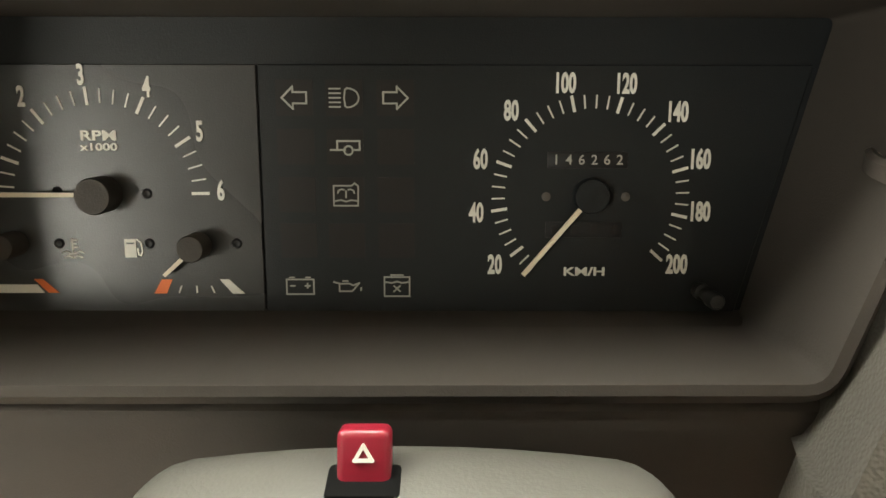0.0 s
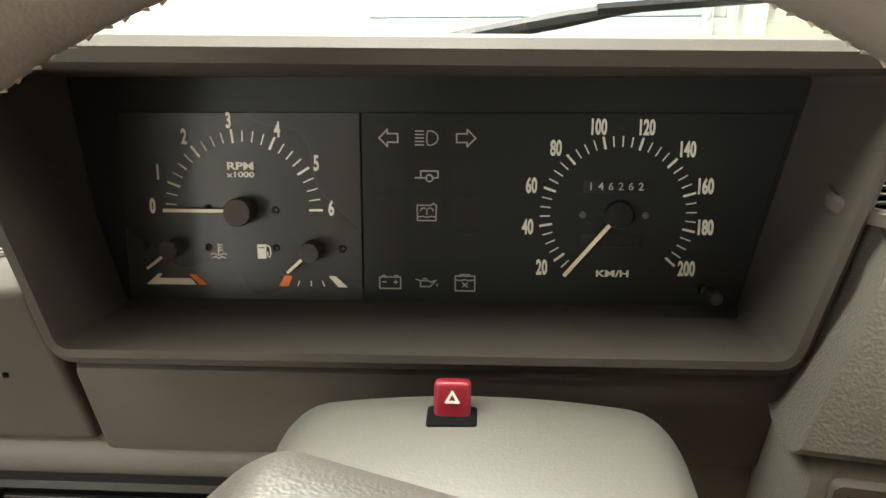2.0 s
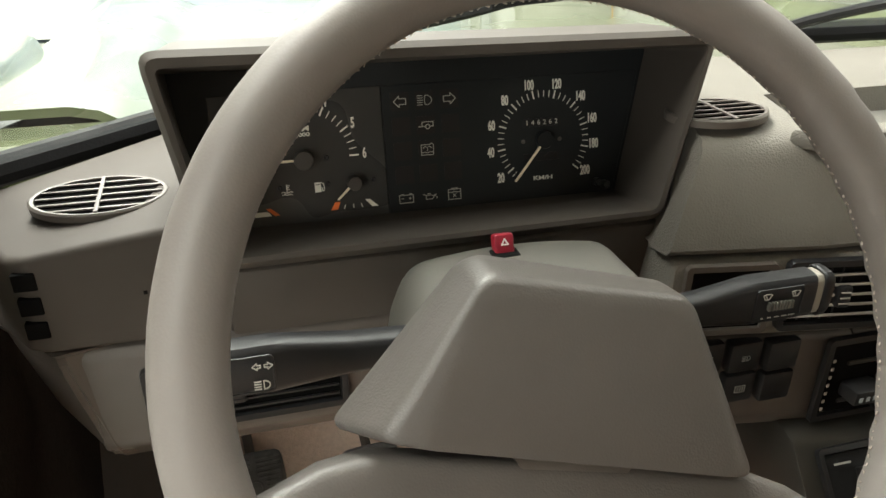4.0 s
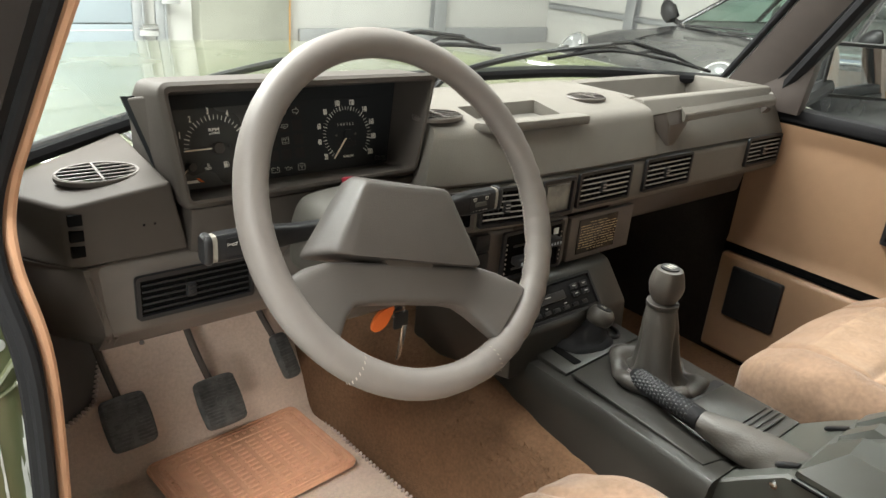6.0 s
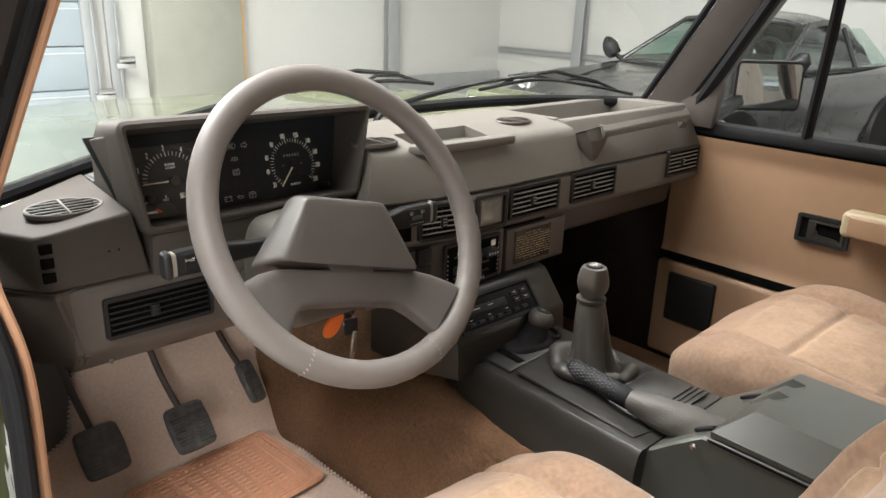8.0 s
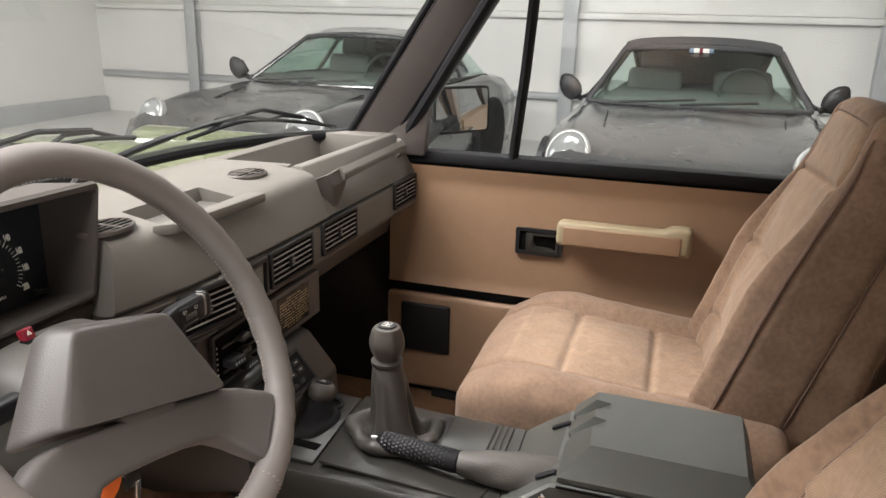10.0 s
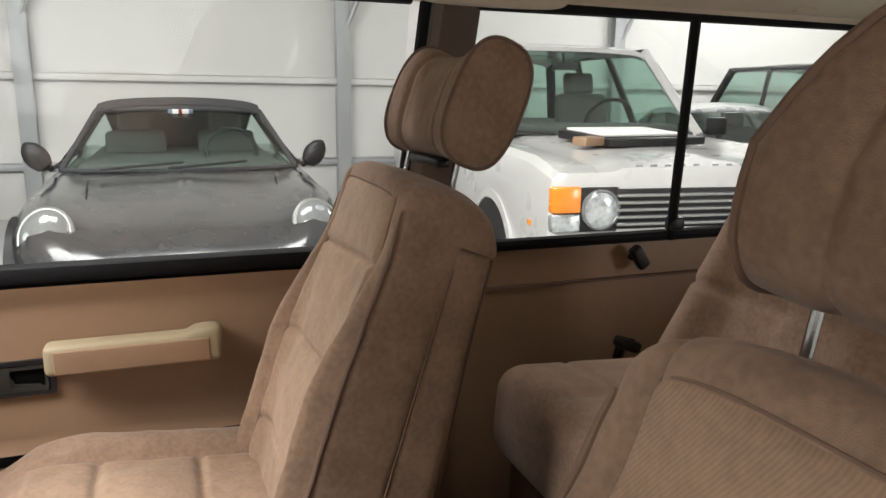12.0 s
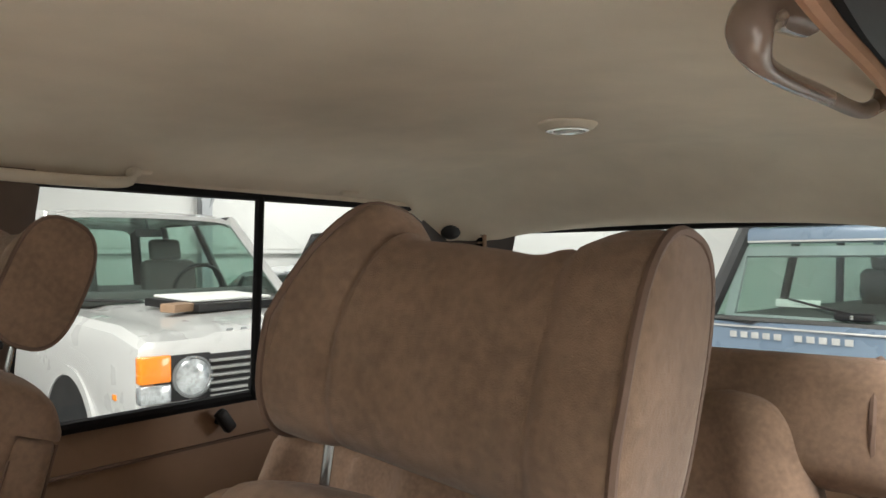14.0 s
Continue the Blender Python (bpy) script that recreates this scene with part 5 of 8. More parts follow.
box(bm, (0, 0, 0), (0.05, 0.042, 0.003), 0.001, mc @ Matrix.Translation((0, 0, 0.0015)))
part("clock_display", bm, material("clock_lcd", (0.17, 0.178, 0.165), 0.2, var=0.45, scale=70), clock)

bm = B()
mb = Matrix.Translation((-0.179, -0.129 + swing(-0.179), 1.121)) @ pose(0, 0, 0, 0, 0, -9.5) @ FRONT
frame_ring(bm, mb, 0.07, 0.06, 0.005, 0.005, 0.004)
blank = part("blank_recess", bm, PANEL, dash, "empty framed recess beside the vents")
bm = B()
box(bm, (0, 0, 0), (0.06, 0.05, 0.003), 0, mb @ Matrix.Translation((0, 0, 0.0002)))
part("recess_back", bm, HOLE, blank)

# round demister outlets
def round_vent(parent, c, r, tilt, oval=0.72):
    m = Matrix.Translation(c) @ pose(0, 0, 0, tilt)
    bm = B()
    lathe(bm, [(r, -0.004), (r * 1.01, 0.001), (r * 0.97, 0.0024), (r * 0.92, 0.0022), (r * 0.91, -0.002)], m, 36, oval)
    v = part("round_vent", bm, PANEL, parent, "oval slatted demister outlet")
    bm = B()
    lathe(bm, [(0.001, 0.0004), (r * 0.92, 0.0004)], m, 30, oval)
    part("vent_back", bm, HOLE, v)
    for k in range(-2, 3):
        y = k * r * oval * 0.33
        w = 2 * math.sqrt(max(0.0, 1 - (y / (r * oval)) ** 2)) * r * 0.9
        bm = B()
        box(bm, (0, 0, 0), (w, 0.0022, 0.0014), 0.0004, m @ Matrix.Translation((0, y, 0.0016)))
        part("slat", bm, PANEL, v)
    bm = B()
    box(bm, (0, 0, 0), (0.003, 2 * r * oval * 0.9, 0.0018), 0.0006, m @ Matrix.Translation((0, 0, 0.0022)))
    part("rib", bm, PANEL, v)


round_vent(dash, (0.172, -0.03, 1.248), 0.04, 0)
round_vent(dash, (-0.172, -0.05, 1.247), 0.04, 0)

# left pod
bm = B()
prism(bm, [(-0.72, 0.14), (-0.702, 0.0), (-0.668, -0.05), (-0.655, -0.056), (-0.548, -0.056), (-0.552, 0.14)], "z", 1.118, 1.197, 0.005, 3)


def pod_top(v):
    if v.co.z > 1.16:
        v.co.z += 0.012 * step(-0.06, 0.06, v.co.y) - 0.012 * step(-0.6, -0.7, v.co.x) + 0.012 * step(-0.6, -0.5, v.co.x)


for v in bm.verts:
    pod_top(v)
    if v.co.x > -0.57 and v.co.y < 0.05:
        v.co.x += 0.01 - max(0.0, v.co.z - 1.118) * 0.2
for v in bm.verts:
    v.co.y = min(v.co.y, screen_point((v.co.x + 0.722) / 1.444, 0).y - 0.012) if v.co.x > -0.72 else min(v.co.y, 0.02)
pod = part("outer_pod", bm, POD, dash, "brown outer end of the dashboard")
round_vent(dash, (-0.615, 0.005, 1.203), 0.046, 6, 0.62)
for k in range(3):
    bm = B()
    box(bm, (-0.6575, -0.0475, 1.138 + 0.018 * k), (0.014, 0.02, 0.0125), 0.001)
    part("slot", bm, HOLE, pod)
for x in (-0.588, -0.576):
    bm = B()
    box(bm, (x, -0.0562, 1.157), (0.0022, 0.002, 0.0022), 0)
    part("pinhole", bm, HOLE, pod)
# lower panels with the driver's vent
bm = B()
prism(bm, [(-0.045, 1.1165), (-0.052, 1.108), (-0.05, 1.025), (-0.01, 0.985), (0.12, 0.97), (0.12, 1.1165)], "x", -0.64, -0.205, 0.005)
low = part("lower_panel", bm, PANEL, dash, "brown lower dashboard panel")
bm = B()
loft(bm, [[Vector(p + (z,)) for p in pts] for z, pts in ((1.1165, [(-0.62, -0.045), (-0.652, -0.052), (-0.7, 0.005), (-0.728, 0.14), (-0.637, 0.14)]),
                                                         (1.1, [(-0.62, -0.046), (-0.65, -0.0535), (-0.698, 0.006), (-0.727, 0.14), (-0.637, 0.14)]),
                                                         (1.02, [(-0.615, -0.04), (-0.632, -0.0525), (-0.682, 0.022), (-0.716, 0.14), (-0.637, 0.14)]),
                                                         (0.99, [(-0.61, -0.01), (-0.626, -0.0155), (-0.675, 0.045), (-0.71, 0.14), (-0.632, 0.14)]))])
bmesh.ops.bevel(bm, geom=bm.edges[:], offset=0.004, segments=2, affect="EDGES", clamp_overlap=True)
part("end_panel", bm, PANEL, dash, "brown moulded end of the lower dashboard", sharp=30)
for z in (1.02, 1.06):
    bm = B()
    lathe(bm, [(0.003, 0), (0.003, 0.0012), (0.0015, 0.0018)], Matrix.Translation((-0.6, -0.051, z - 0.012)) @ pose(0, 0, 0, 90), 10)
    part("screw_cover", bm, PANEL, dash)
vent(dash, Matrix.Translation((-0.531, -0.0525, 1.067)) @ FRONT, 0.145, 0.056, 5, "black slatted driver's air vent", BLACK)


def print_lines(bm, x, z, y, lines, w=0.0005):
    """Printed line work facing the seats, each line a list of offsets from (x, z)."""
    for line in lines:
        for (u0, v0), (u1, v1) in zip(line, line[1:]):
            d = math.hypot(u1 - u0, v1 - v0)
            m = Matrix.Translation((x + (u0 + u1) / 2, y, z + (v0 + v1) / 2)) @ Matrix.Rotation(-math.atan2(v1 - v0, u1 - u0), 4, "Y")
            box(bm, (0, 0, 0), (d + w * 0.6, 0.0004, w), 0, m)


def lamp_sign(k, s=1):
    """A headlamp outline with its beams, k times the size, s which way the lens points."""
    bow = [(s * k * (0.0005 + 0.0028 * math.cos(a)), k * 0.0024 * math.sin(a)) for a in [math.pi * (q / 8 - 0.5) for q in range(9)]]
    return [bow + bow[:1]] + [[(-s * k * 0.0008, k * v), (-s * k * 0.0038, k * v)] for v in (-0.0021, -0.0007, 0.0007, 0.0021)]


def wiper_sign(k):
    """A windscreen outline with one wiper, k times the size."""
    return [[(-0.0029 * k, 0.0014 * k), (-0.0015 * k, 0.002 * k), (0.0015 * k, 0.002 * k), (0.0029 * k, 0.0014 * k), (0.0014 * k, -0.0018 * k), (-0.0014 * k, -0.0018 * k), (-0.0029 * k, 0.0014 * k)], [(0.0, -0.0018 * k), (-0.001 * k, 0.001 * k)]]


# switch panel, heater panel, radio and card
bm = B()
prism(bm, [(-0.118, 1.08), (-0.122, 1.075), (-0.122, 1.0), (-0.116, 0.985), (0.05, 0.985), (0.05, 1.08)], "x", -0.06, 0.064, 0.003)
prism(bm, [(-0.118, 1.08), (-0.122, 1.075), (-0.122, 1.0), (-0.116, 0.985), (0.05, 0.985), (0.05, 1.08)], "x", -0.224, -0.06, 0.003)
bend(bm)
sw_panel = part("switch_panel", bm, PANEL, dash)
bm = B()
box(bm, (-0.213, -0.138, 1.047), (0.03, 0.012, 0.036), 0.003)
box(bm, (-0.213, -0.115, 1.04), (0.016, 0.04, 0.016), 0.002)
wash = part("rear_wash_switch", bm, BLACK, sw_panel, "black rear window wash switch")
bm = B()
frame_ring(bm, Matrix.Translation((-0.213, -0.1441, 1.05)) @ FRONT, 0.012, 0.008, 0.0009, 0.0004, 0.002)
for u in (-0.003, 0.001):
    print_lines(bm, -0.213, 1.05, -0.1443, [[(u, 0.004), (u + 0.0008, 0.0058), (u + 0.003, 0.0058), (u + 0.004, 0.004)]], 0.0006)
print_lines(bm, -0.213, 1.05, -0.1443, [[(-0.003, 0.003), (0.001, -0.003)]], 0.0006)
part("symbol", bm, MARK, wash)
for i in range(3):
    for j in range(2):
        bm = B()
        box(bm, (-0.182 + 0.031 * i, -0.123 + swing(-0.182 + 0.031 * i), 1.064 - 0.03 * j), (0.0285, 0.012, 0.0275), 0.0025)
        sw = part("rocker_switch", bm, BLACK, sw_panel)
        if i < 2:
            bm = B()
            if j == 0:
                print_lines(bm, -0.182 + 0.031 * i, 1.064, -0.1292 + swing(-0.182 + 0.031 * i), lamp_sign(1.0, -1 if i == 0 else 1))
            else:
                print_lines(bm, -0.182 + 0.031 * i, 1.034, -0.1292 + swing(-0.182 + 0.031 * i), [[(-0.0045, 0.003), (0.0045, 0.003), (0.0045, -0.003), (-0.0045, -0.003), (-0.0045, 0.003)]] + [[(u, -0.0016), (u + 0.0006, 0.0016)] for u in (-0.0025, 0.0, 0.0022)])
            part("symbol", bm, KEYPRINT, sw)
bm = B()
frame_ring(bm, Matrix.Translation((-0.018, -0.122, 1.036)) @ FRONT, 0.135, 0.082, 0.006, 0.005, 0.004)
hp = part("heater_panel", bm, BLACK, dash, "black heater control panel")
bm = B()
box(bm, (-0.018, -0.1225, 1.036), (0.124, 0.002, 0.07), 0)
part("heater_face", bm, HOLE, hp)
for z in (1.012, 1.028, 1.05):
    bm = B()
    box(bm, (-0.018, -0.1245, z), (0.085, 0.002, 0.0035), 0.0005)
    box(bm, (-0.03 + z * 0.01, -0.132, z + 0.003), (0.022, 0.014, 0.009), 0.002)
    part("heater_slider", bm, CONSOLE, hp)
for x, z, w, h in ((-0.052, 1.03, 0.03, 0.014), (-0.02, 1.012, 0.026, 0.012), (0.012, 1.05, 0.03, 0.014)):
    bm = B()
    box(bm, (x, -0.137, z), (w, 0.02, h), 0.003)
    kb = part("heater_knob", bm, BLACK, hp, "black heater slider knob")
    bm = B()
    for q in range(4):
        box(bm, (x - w * 0.33 + q * w * 0.22, -0.1474, z), (0.0035, 0.0006, 0.0045), 0.0004)
    part("knob_marks", bm, GATE, kb, "pale blue marks")
bm = B()
box(bm, (0.032, -0.1262, 1.06), (0.011, 0.001, 0.011), 0.001)
part("lamp_window", bm, PAPER, hp, "small pale lamp window")
for k in range(7):
    for x in (-0.079, 0.043):
        bm = B()
        box(bm, (x, -0.1285, 1.01 + 0.008 * k), (0.0022, 0.0008, 0.0028), 0)
        part("scale_mark", bm, STITCH, hp)
bm = B()
box(bm, (-0.006, -0.1236, 1.0485), (0.06, 0.001, 0.003), 0)
part("red_scale", bm, RED, hp)
# card holder
mcard = Matrix.Translation((0.153, -0.122, 1.034)) @ FRONT
bm = B()
box(bm, (0, 0, 0), (0.166, 0.079, 0.012), 0.002, mcard @ Matrix.Translation((0, 0, -0.004)))
plate = part("card_plate", bm, PANEL, dash)
bm = B()
box(bm, (0, 0, 0), (0.1, 0.062, 0.002), 0.0006, mcard @ Matrix.Translation((-0.012, 0.002, 0.003)))
card = part("notice_card", bm, material("card_laminate", (0.03, 0.028, 0.026), 0.22, var=0.15), plate, "black card with small gold print")
bm = B()
rnd = random.Random(4)
for k in range(11):
    x = -0.058
    y = 0.026 - 0.0049 * k
    end = 0.033 if k not in (0, 10) else 0.005
    if k in (0, 10):
        x = -0.035
    while x < end:
        w = rnd.uniform(0.0015, 0.006)
        box(bm, (0, 0, 0), (w, 0.0011, 0.0004), 0, mcard @ Matrix.Translation((x + w / 2, y, 0.0043)))
        x += w + rnd.choice((0.0012, 0.0016, 0.0045))
part("print_bars", bm, GOLD, card)
# radio and the sloping centre console stack
bm = B()
prism(bm, [(-0.12, 0.99), (-0.135, 0.985), (-0.185, 0.925), (-0.19, 0.86), (0.05, 0.8), (0.05, 0.99)], "x", -0.105, 0.175, 0.005)
stack = part("console_slope", bm, CONSOLE, dash)
mr = Matrix.Translation((0.008, -0.1625, 0.957)) @ pose(0, 0, 0, 50)
bm = B()
frame_ring(bm, mr, 0.195, 0.062, 0.005, 0.005, 0.004)
radio = part("radio", bm, BLACK, dash, "black car radio")
bm = B()
box(bm, (0, 0, 0), (0.183, 0.05, 0.004), 0.001, mr)
part("radio_face", bm, RUBBER, radio)
for x, y, w, h in ((-0.02, 0.004, 0.09, 0.014), (0.05, 0.012, 0.018, 0.008), (0.074, 0.012, 0.018, 0.008), (0.05, -0.001, 0.018, 0.008), (0.074, -0.001, 0.018, 0.008)):
    bm = B()
    box(bm, (0, 0, 0), (w, h, 0.004), 0.001, mr @ Matrix.Translation((x, y, 0.003)))
    part("radio_key", bm, BLACK, radio)
for k in range(7):
    bm = B()
    box(bm, (0, 0, 0), (0.014, 0.006, 0.004), 0.001, mr @ Matrix.Translation((-0.07 + 0.022 * k, -0.017, 0.003)))
    part("radio_key", bm, BLACK, radio)
for x, y, w in ((-0.078, 0.017, 0.016), (-0.05, 0.006, 0.02), (-0.015, 0.006, 0.012), (0.05, 0.0125, 0.007), (0.074, 0.0125, 0.007), (0.05, -0.0005, 0.007), (0.074, -0.0005, 0.007), (-0.07, -0.01, 0.006), (-0.026, -0.01, 0.006), (0.018, -0.01, 0.006)):
    bm = B()
    box(bm, (0, 0, 0), (w, 0.0016, 0.0004), 0, mr @ Matrix.Translation((x, y, 0.0053)))
    part("print_bar", bm, KEYPRINT, radio)


# ---- instrument binnacle and dials ----
binn = thing("instrument_binnacle", "brown instrument binnacle with two dials", "instrument panel", (-0.37, 0.0, 1.15))


def quad_ring(bl, br, tr, tl, y, r, n=4):
    """Four corners (x, z) with rounding, at the depth y(z)."""
    pts = [Vector(p) for p in (bl, br, tr, tl)]
    out = []
    for i, p in enumerate(pts):
        a, c = pts[i - 1], pts[(i + 1) % 4]
        s, e = p + (a - p).normalized() * r, p + (c - p).normalized() * r
        for k in range(n + 1):
            t = k / n
            q = s * (1 - t) ** 2 + p * 2 * t * (1 - t) + e * t * t
            out.append(Vector((q.x, y(q.y) if callable(y) else y, q.y)))
    return out


rings = [quad_ring((-0.54, 1.168), (-0.214, 1.165), (-0.19, 1.262), (-0.545, 1.265), 0.11, 0.02),
         quad_ring((-0.545, 1.164), (-0.212, 1.164), (-0.181, 1.3), (-0.566, 1.304), 0.02, 0.02),
         quad_ring((-0.545, 1.166), (-0.212, 1.168), (-0.19, 1.308), (-0.568, 1.313), -0.058, 0.016),
         quad_ring((-0.5435, 1.171), (-0.215, 1.172), (-0.192, 1.311), (-0.567, 1.3155), -0.066, 0.012),
         quad_ring((-0.5405, 1.177), (-0.219, 1.178), (-0.196, 1.308), (-0.563, 1.312), -0.0705, 0.009),
         quad_ring((-0.538, 1.1805), (-0.222, 1.1815), (-0.2, 1.302), (-0.558, 1.306), -0.0695, 0.006),
         quad_ring((-0.538, 1.181), (-0.2225, 1.182), (-0.201, 1.3), (-0.557, 1.304), -0.064, 0.005),
         quad_ring((-0.5385, 1.1685), (-0.2235, 1.1685), (-0.195, 1.281), (-0.571, 1.281), lambda z: -0.001 + (z - 1.18) * 0.25, 0.004)]
hood = part("hood", loft(B(), rings, caps=False), POD, binn, sharp=40)
bm = B()
prism(bm, [(-0.058, 1.171), (-0.0655, 1.168), (-0.055, 1.112), (0.02, 1.108), (0.02, 1.171)], "x", -0.537, -0.214, 0.004)
part("apron", bm, POD, binn)

FM = Matrix(((1, 0, 0, -0.36), (0, math.sin(radians(14)), -math.cos(radians(14)), 0.0), (0, math.cos(radians(14)), math.sin(radians(14)), 1.18), (0, 0, 0, 1)))


def at_face(u, v, d=0.0, turn=0.0):
    return FM @ Matrix.Translation((u, v, d)) @ Matrix.Rotation(turn, 4, "Z")


bm = B()
prism(bm, [(-0.182, -0.0125), (0.1385, -0.0125), (0.17, 0.106), (-0.217, 0.106)], "z", -0.004, -0.0003)
bm.transform(FM)
face = part("dial_face", bm, FACE, binn, "matt black dial face")
for mat, pts in ((REVFACE_LIT, [(-0.1765, -0.0112), (-0.0528, -0.0112), (-0.0528, 0.0866), (-0.1765, 0.0866)]),
                 (FACE, [(-0.0521, -0.0112), (0.1345, -0.0112), (0.1585, 0.0866), (-0.0521, 0.0866)])):
    bm = B()
    prism(bm, pts, "z", -0.0003, 0.00095, 0.0003, 1)
    bm.transform(FM)
    part("face_plate", bm, mat, face)
D = 0.0012


def tick(bm, c, ang, r0, r1, w):
    a = radians(ang)
    box(bm, (0, 0, 0), (r1 - r0, w, 0.0003), 0, at_face(c[0] + (r0 + r1) / 2 * math.cos(a), c[1] + (r0 + r1) / 2 * math.sin(a), D, a))


# rev counter
TC = (-0.1138, 0.0373)
for k in range(24):
    ang = 159.8 - 7.965 * (k - 3) if k else 180.5
    big = k == 0 or (k >= 3 and (k - 3) % 4 == 0)
    bm = B()
    tick(bm, TC, ang, 0.0342 if big else 0.0348, 0.0412 if big else 0.0405, 0.0012 if big else 0.00062)
    part("tick", bm, MARK, face)
for k, (u, v) in enumerate(((-0.1612, 0.0388), (-0.1572, 0.0562), (-0.1425, 0.0742), (-0.1192, 0.0823), (-0.0945, 0.0778), (-0.0752, 0.0612), (-0.0682, 0.0384))):
    bm = B()
    letters(bm, str(k), 0.0106, at_face(u, v, D), 0.56, 0.00034)
    part("numeral", bm, MARK, face)
bm = B()
letters(bm, "RPM", 0.0053, at_face(-0.1142, 0.0597, D), 1.42, 0.00014)
letters(bm, "x1000", 0.004, at_face(-0.1142, 0.0554, D), 1.42, 0.00008)
part("dial_legend", bm, MARK, face)


def knob_and_needle(c, r, length, ang, w0, w1, nm, h=0.0105):
    bm = B()
    lathe(bm, [(r * 1.0, 0.0), (r, h), (r * 0.93, h + 0.0013), (0.0005, h + 0.0015)], at_face(*c), 30)
    hub = part("needle_hub", bm, FACE if "black" in nm else POD, binn, nm)
    a = radians(ang)
    bm = B()
    pts = [(r * 0.7, w0 / 2), (length, w1 / 2), (length, -w1 / 2), (r * 0.7, -w0 / 2)]
    prism(bm, pts, "z", 0.004, 0.005)
    bm.transform(at_face(c[0], c[1], 0.0, a))
    part("needle", bm, NEEDLE, hub, "ivory needle")


knob_and_needle(TC, 0.0071, 0.0405, 180, 0.0017, 0.0018, "grey rev counter hub")
knob_and_needle((-0.1502, 0.0178), 0.005, 0.0183, 217, 0.0016, 0.0013, "grey temperature gauge hub")
knob_and_needle((-0.0782, 0.0172), 0.0053, 0.0175, 222, 0.0018, 0.0014, "dark fuel gauge hub")
for u, v in ((-0.132, 0.0383), (-0.097, 0.0375), (-0.1665, 0.0183), (-0.133, 0.0178), (-0.0975, 0.0178), (-0.063, 0.0178)):
    bm = B()
    lathe(bm, [(0.0021, 0.0), (0.0021, 0.001), (0.0014, 0.0016), (0.0005, 0.0012)], at_face(u, v), 12)
    part("screw", bm, BLACK, face)


def poly(bm, pts, d=D):
    prism(bm, pts, "z", d - 0.0002, d + 0.0001)


def flat(name, shapes, mat, label=""):
    bm = B()
    for s in shapes:
        poly(bm, s)
    bm.transform(FM)
    return part(name, bm, mat, face, label)


flat("temperature_scale", [[(-0.1672, -0.0022), (-0.1605, 0.0036), (-0.1584, 0.0036), (-0.1603, 0.0012), (-0.1432, 0.0012), (-0.1405, -0.0022)]], MARK)
flat("temperature_red_mark", [[(-0.1443, 0.0034), (-0.1408, 0.0034), (-0.1346, -0.0022), (-0.1388, -0.0022)]], ORANGE, "orange mark")
flat("fuel_red_mark", [[(-0.0935, 0.0034), (-0.0892, 0.0034), (-0.0918, -0.0024), (-0.0968, -0.0024)]], ORANGE, "orange mark")
flat("fuel_scale", [[(-0.0705, 0.0034), (-0.0668, 0.0034), (-0.0606, -0.0024), (-0.0655, -0.0024)],
                    [(-0.0860, 0.0008), (-0.0854, 0.0008), (-0.0866, -0.0022), (-0.0872, -0.0022)],
                    [(-0.0800, 0.0008), (-0.0794, 0.0008), (-0.0794, -0.0022), (-0.0800, -0.0022)],
                    [(-0.0742, 0.0008), (-0.0736, 0.0008), (-0.0724, -0.0022), (-0.0730, -0.0022)]], MARK)


def strokes(name, lines, w, mat, closed=()):
    bm = B()
    for pts in lines:
        for a, b in zip(pts, pts[1:]):
            a, b = Vector(a), Vector(b)
            d = b - a
            box(bm, (0, 0, 0), (d.length + w * 0.8, w, 0.0003), 0, at_face((a.x + b.x) / 2, (a.y + b.y) / 2, D, math.atan2(d.y, d.x)))
    return part(name, bm, mat, face)


def rel(u, v, pts, s=1.0):
    return [(u + x * s, v + y * s) for x, y in pts]


def arc(cx, cy, rx, ry, a0, a1, n=10):
    return [(cx + rx * math.cos(radians(lerp(a0, a1, k / n))), cy + ry * math.sin(radians(lerp(a0, a1, k / n)))) for k in range(n + 1)]


ICON = material("icon_print_grey", (0.42, 0.41, 0.37), 0.6)
mm_ = 0.001
# coolant and fuel symbols
strokes("coolant_symbol", [rel(-0.1278, 0.0155, [(0, 0.0042), (0, -0.0008)]), rel(-0.1278, 0.0155, [(0, 0.0036), (0.002, 0.0036)]), rel(-0.1278, 0.0155, [(0, 0.0022), (0.0016, 0.0022)]), rel(-0.1278, 0.0155, [(0, 0.0008), (0.002, 0.0008)]),
                           rel(-0.1278, 0.0155, [(-0.0042, -0.0014), (-0.0026, -0.0008), (-0.001, -0.0016), (0.001, -0.0016), (0.0026, -0.0008), (0.0042, -0.0014)]),
                           rel(-0.1278, 0.0155, [(-0.0036, -0.0032), (-0.0018, -0.0026), (0, -0.0034), (0.0018, -0.0026), (0.0036, -0.0032)])], 0.0007, MARK)
flat("fuel_symbol", [rel(-0.1045, 0.0158, [(-0.0028, 0.0038), (0.0018, 0.0038), (0.0018, 0.0024), (-0.0028, 0.0024)]), rel(-0.1045, 0.0158, [(-0.0028, 0.0018), (0.0018, 0.0018), (0.0018, -0.0036), (-0.0028, -0.0036)]),
                     rel(-0.1045, 0.0158, [(-0.0028, 0.0025), (-0.0021, 0.0025), (-0.0021, 0.0016), (-0.0028, 0.0016)]), rel(-0.1045, 0.0158, [(0.0011, 0.0025), (0.0018, 0.0025), (0.0018, 0.0016), (0.0011, 0.0016)])], MARK)
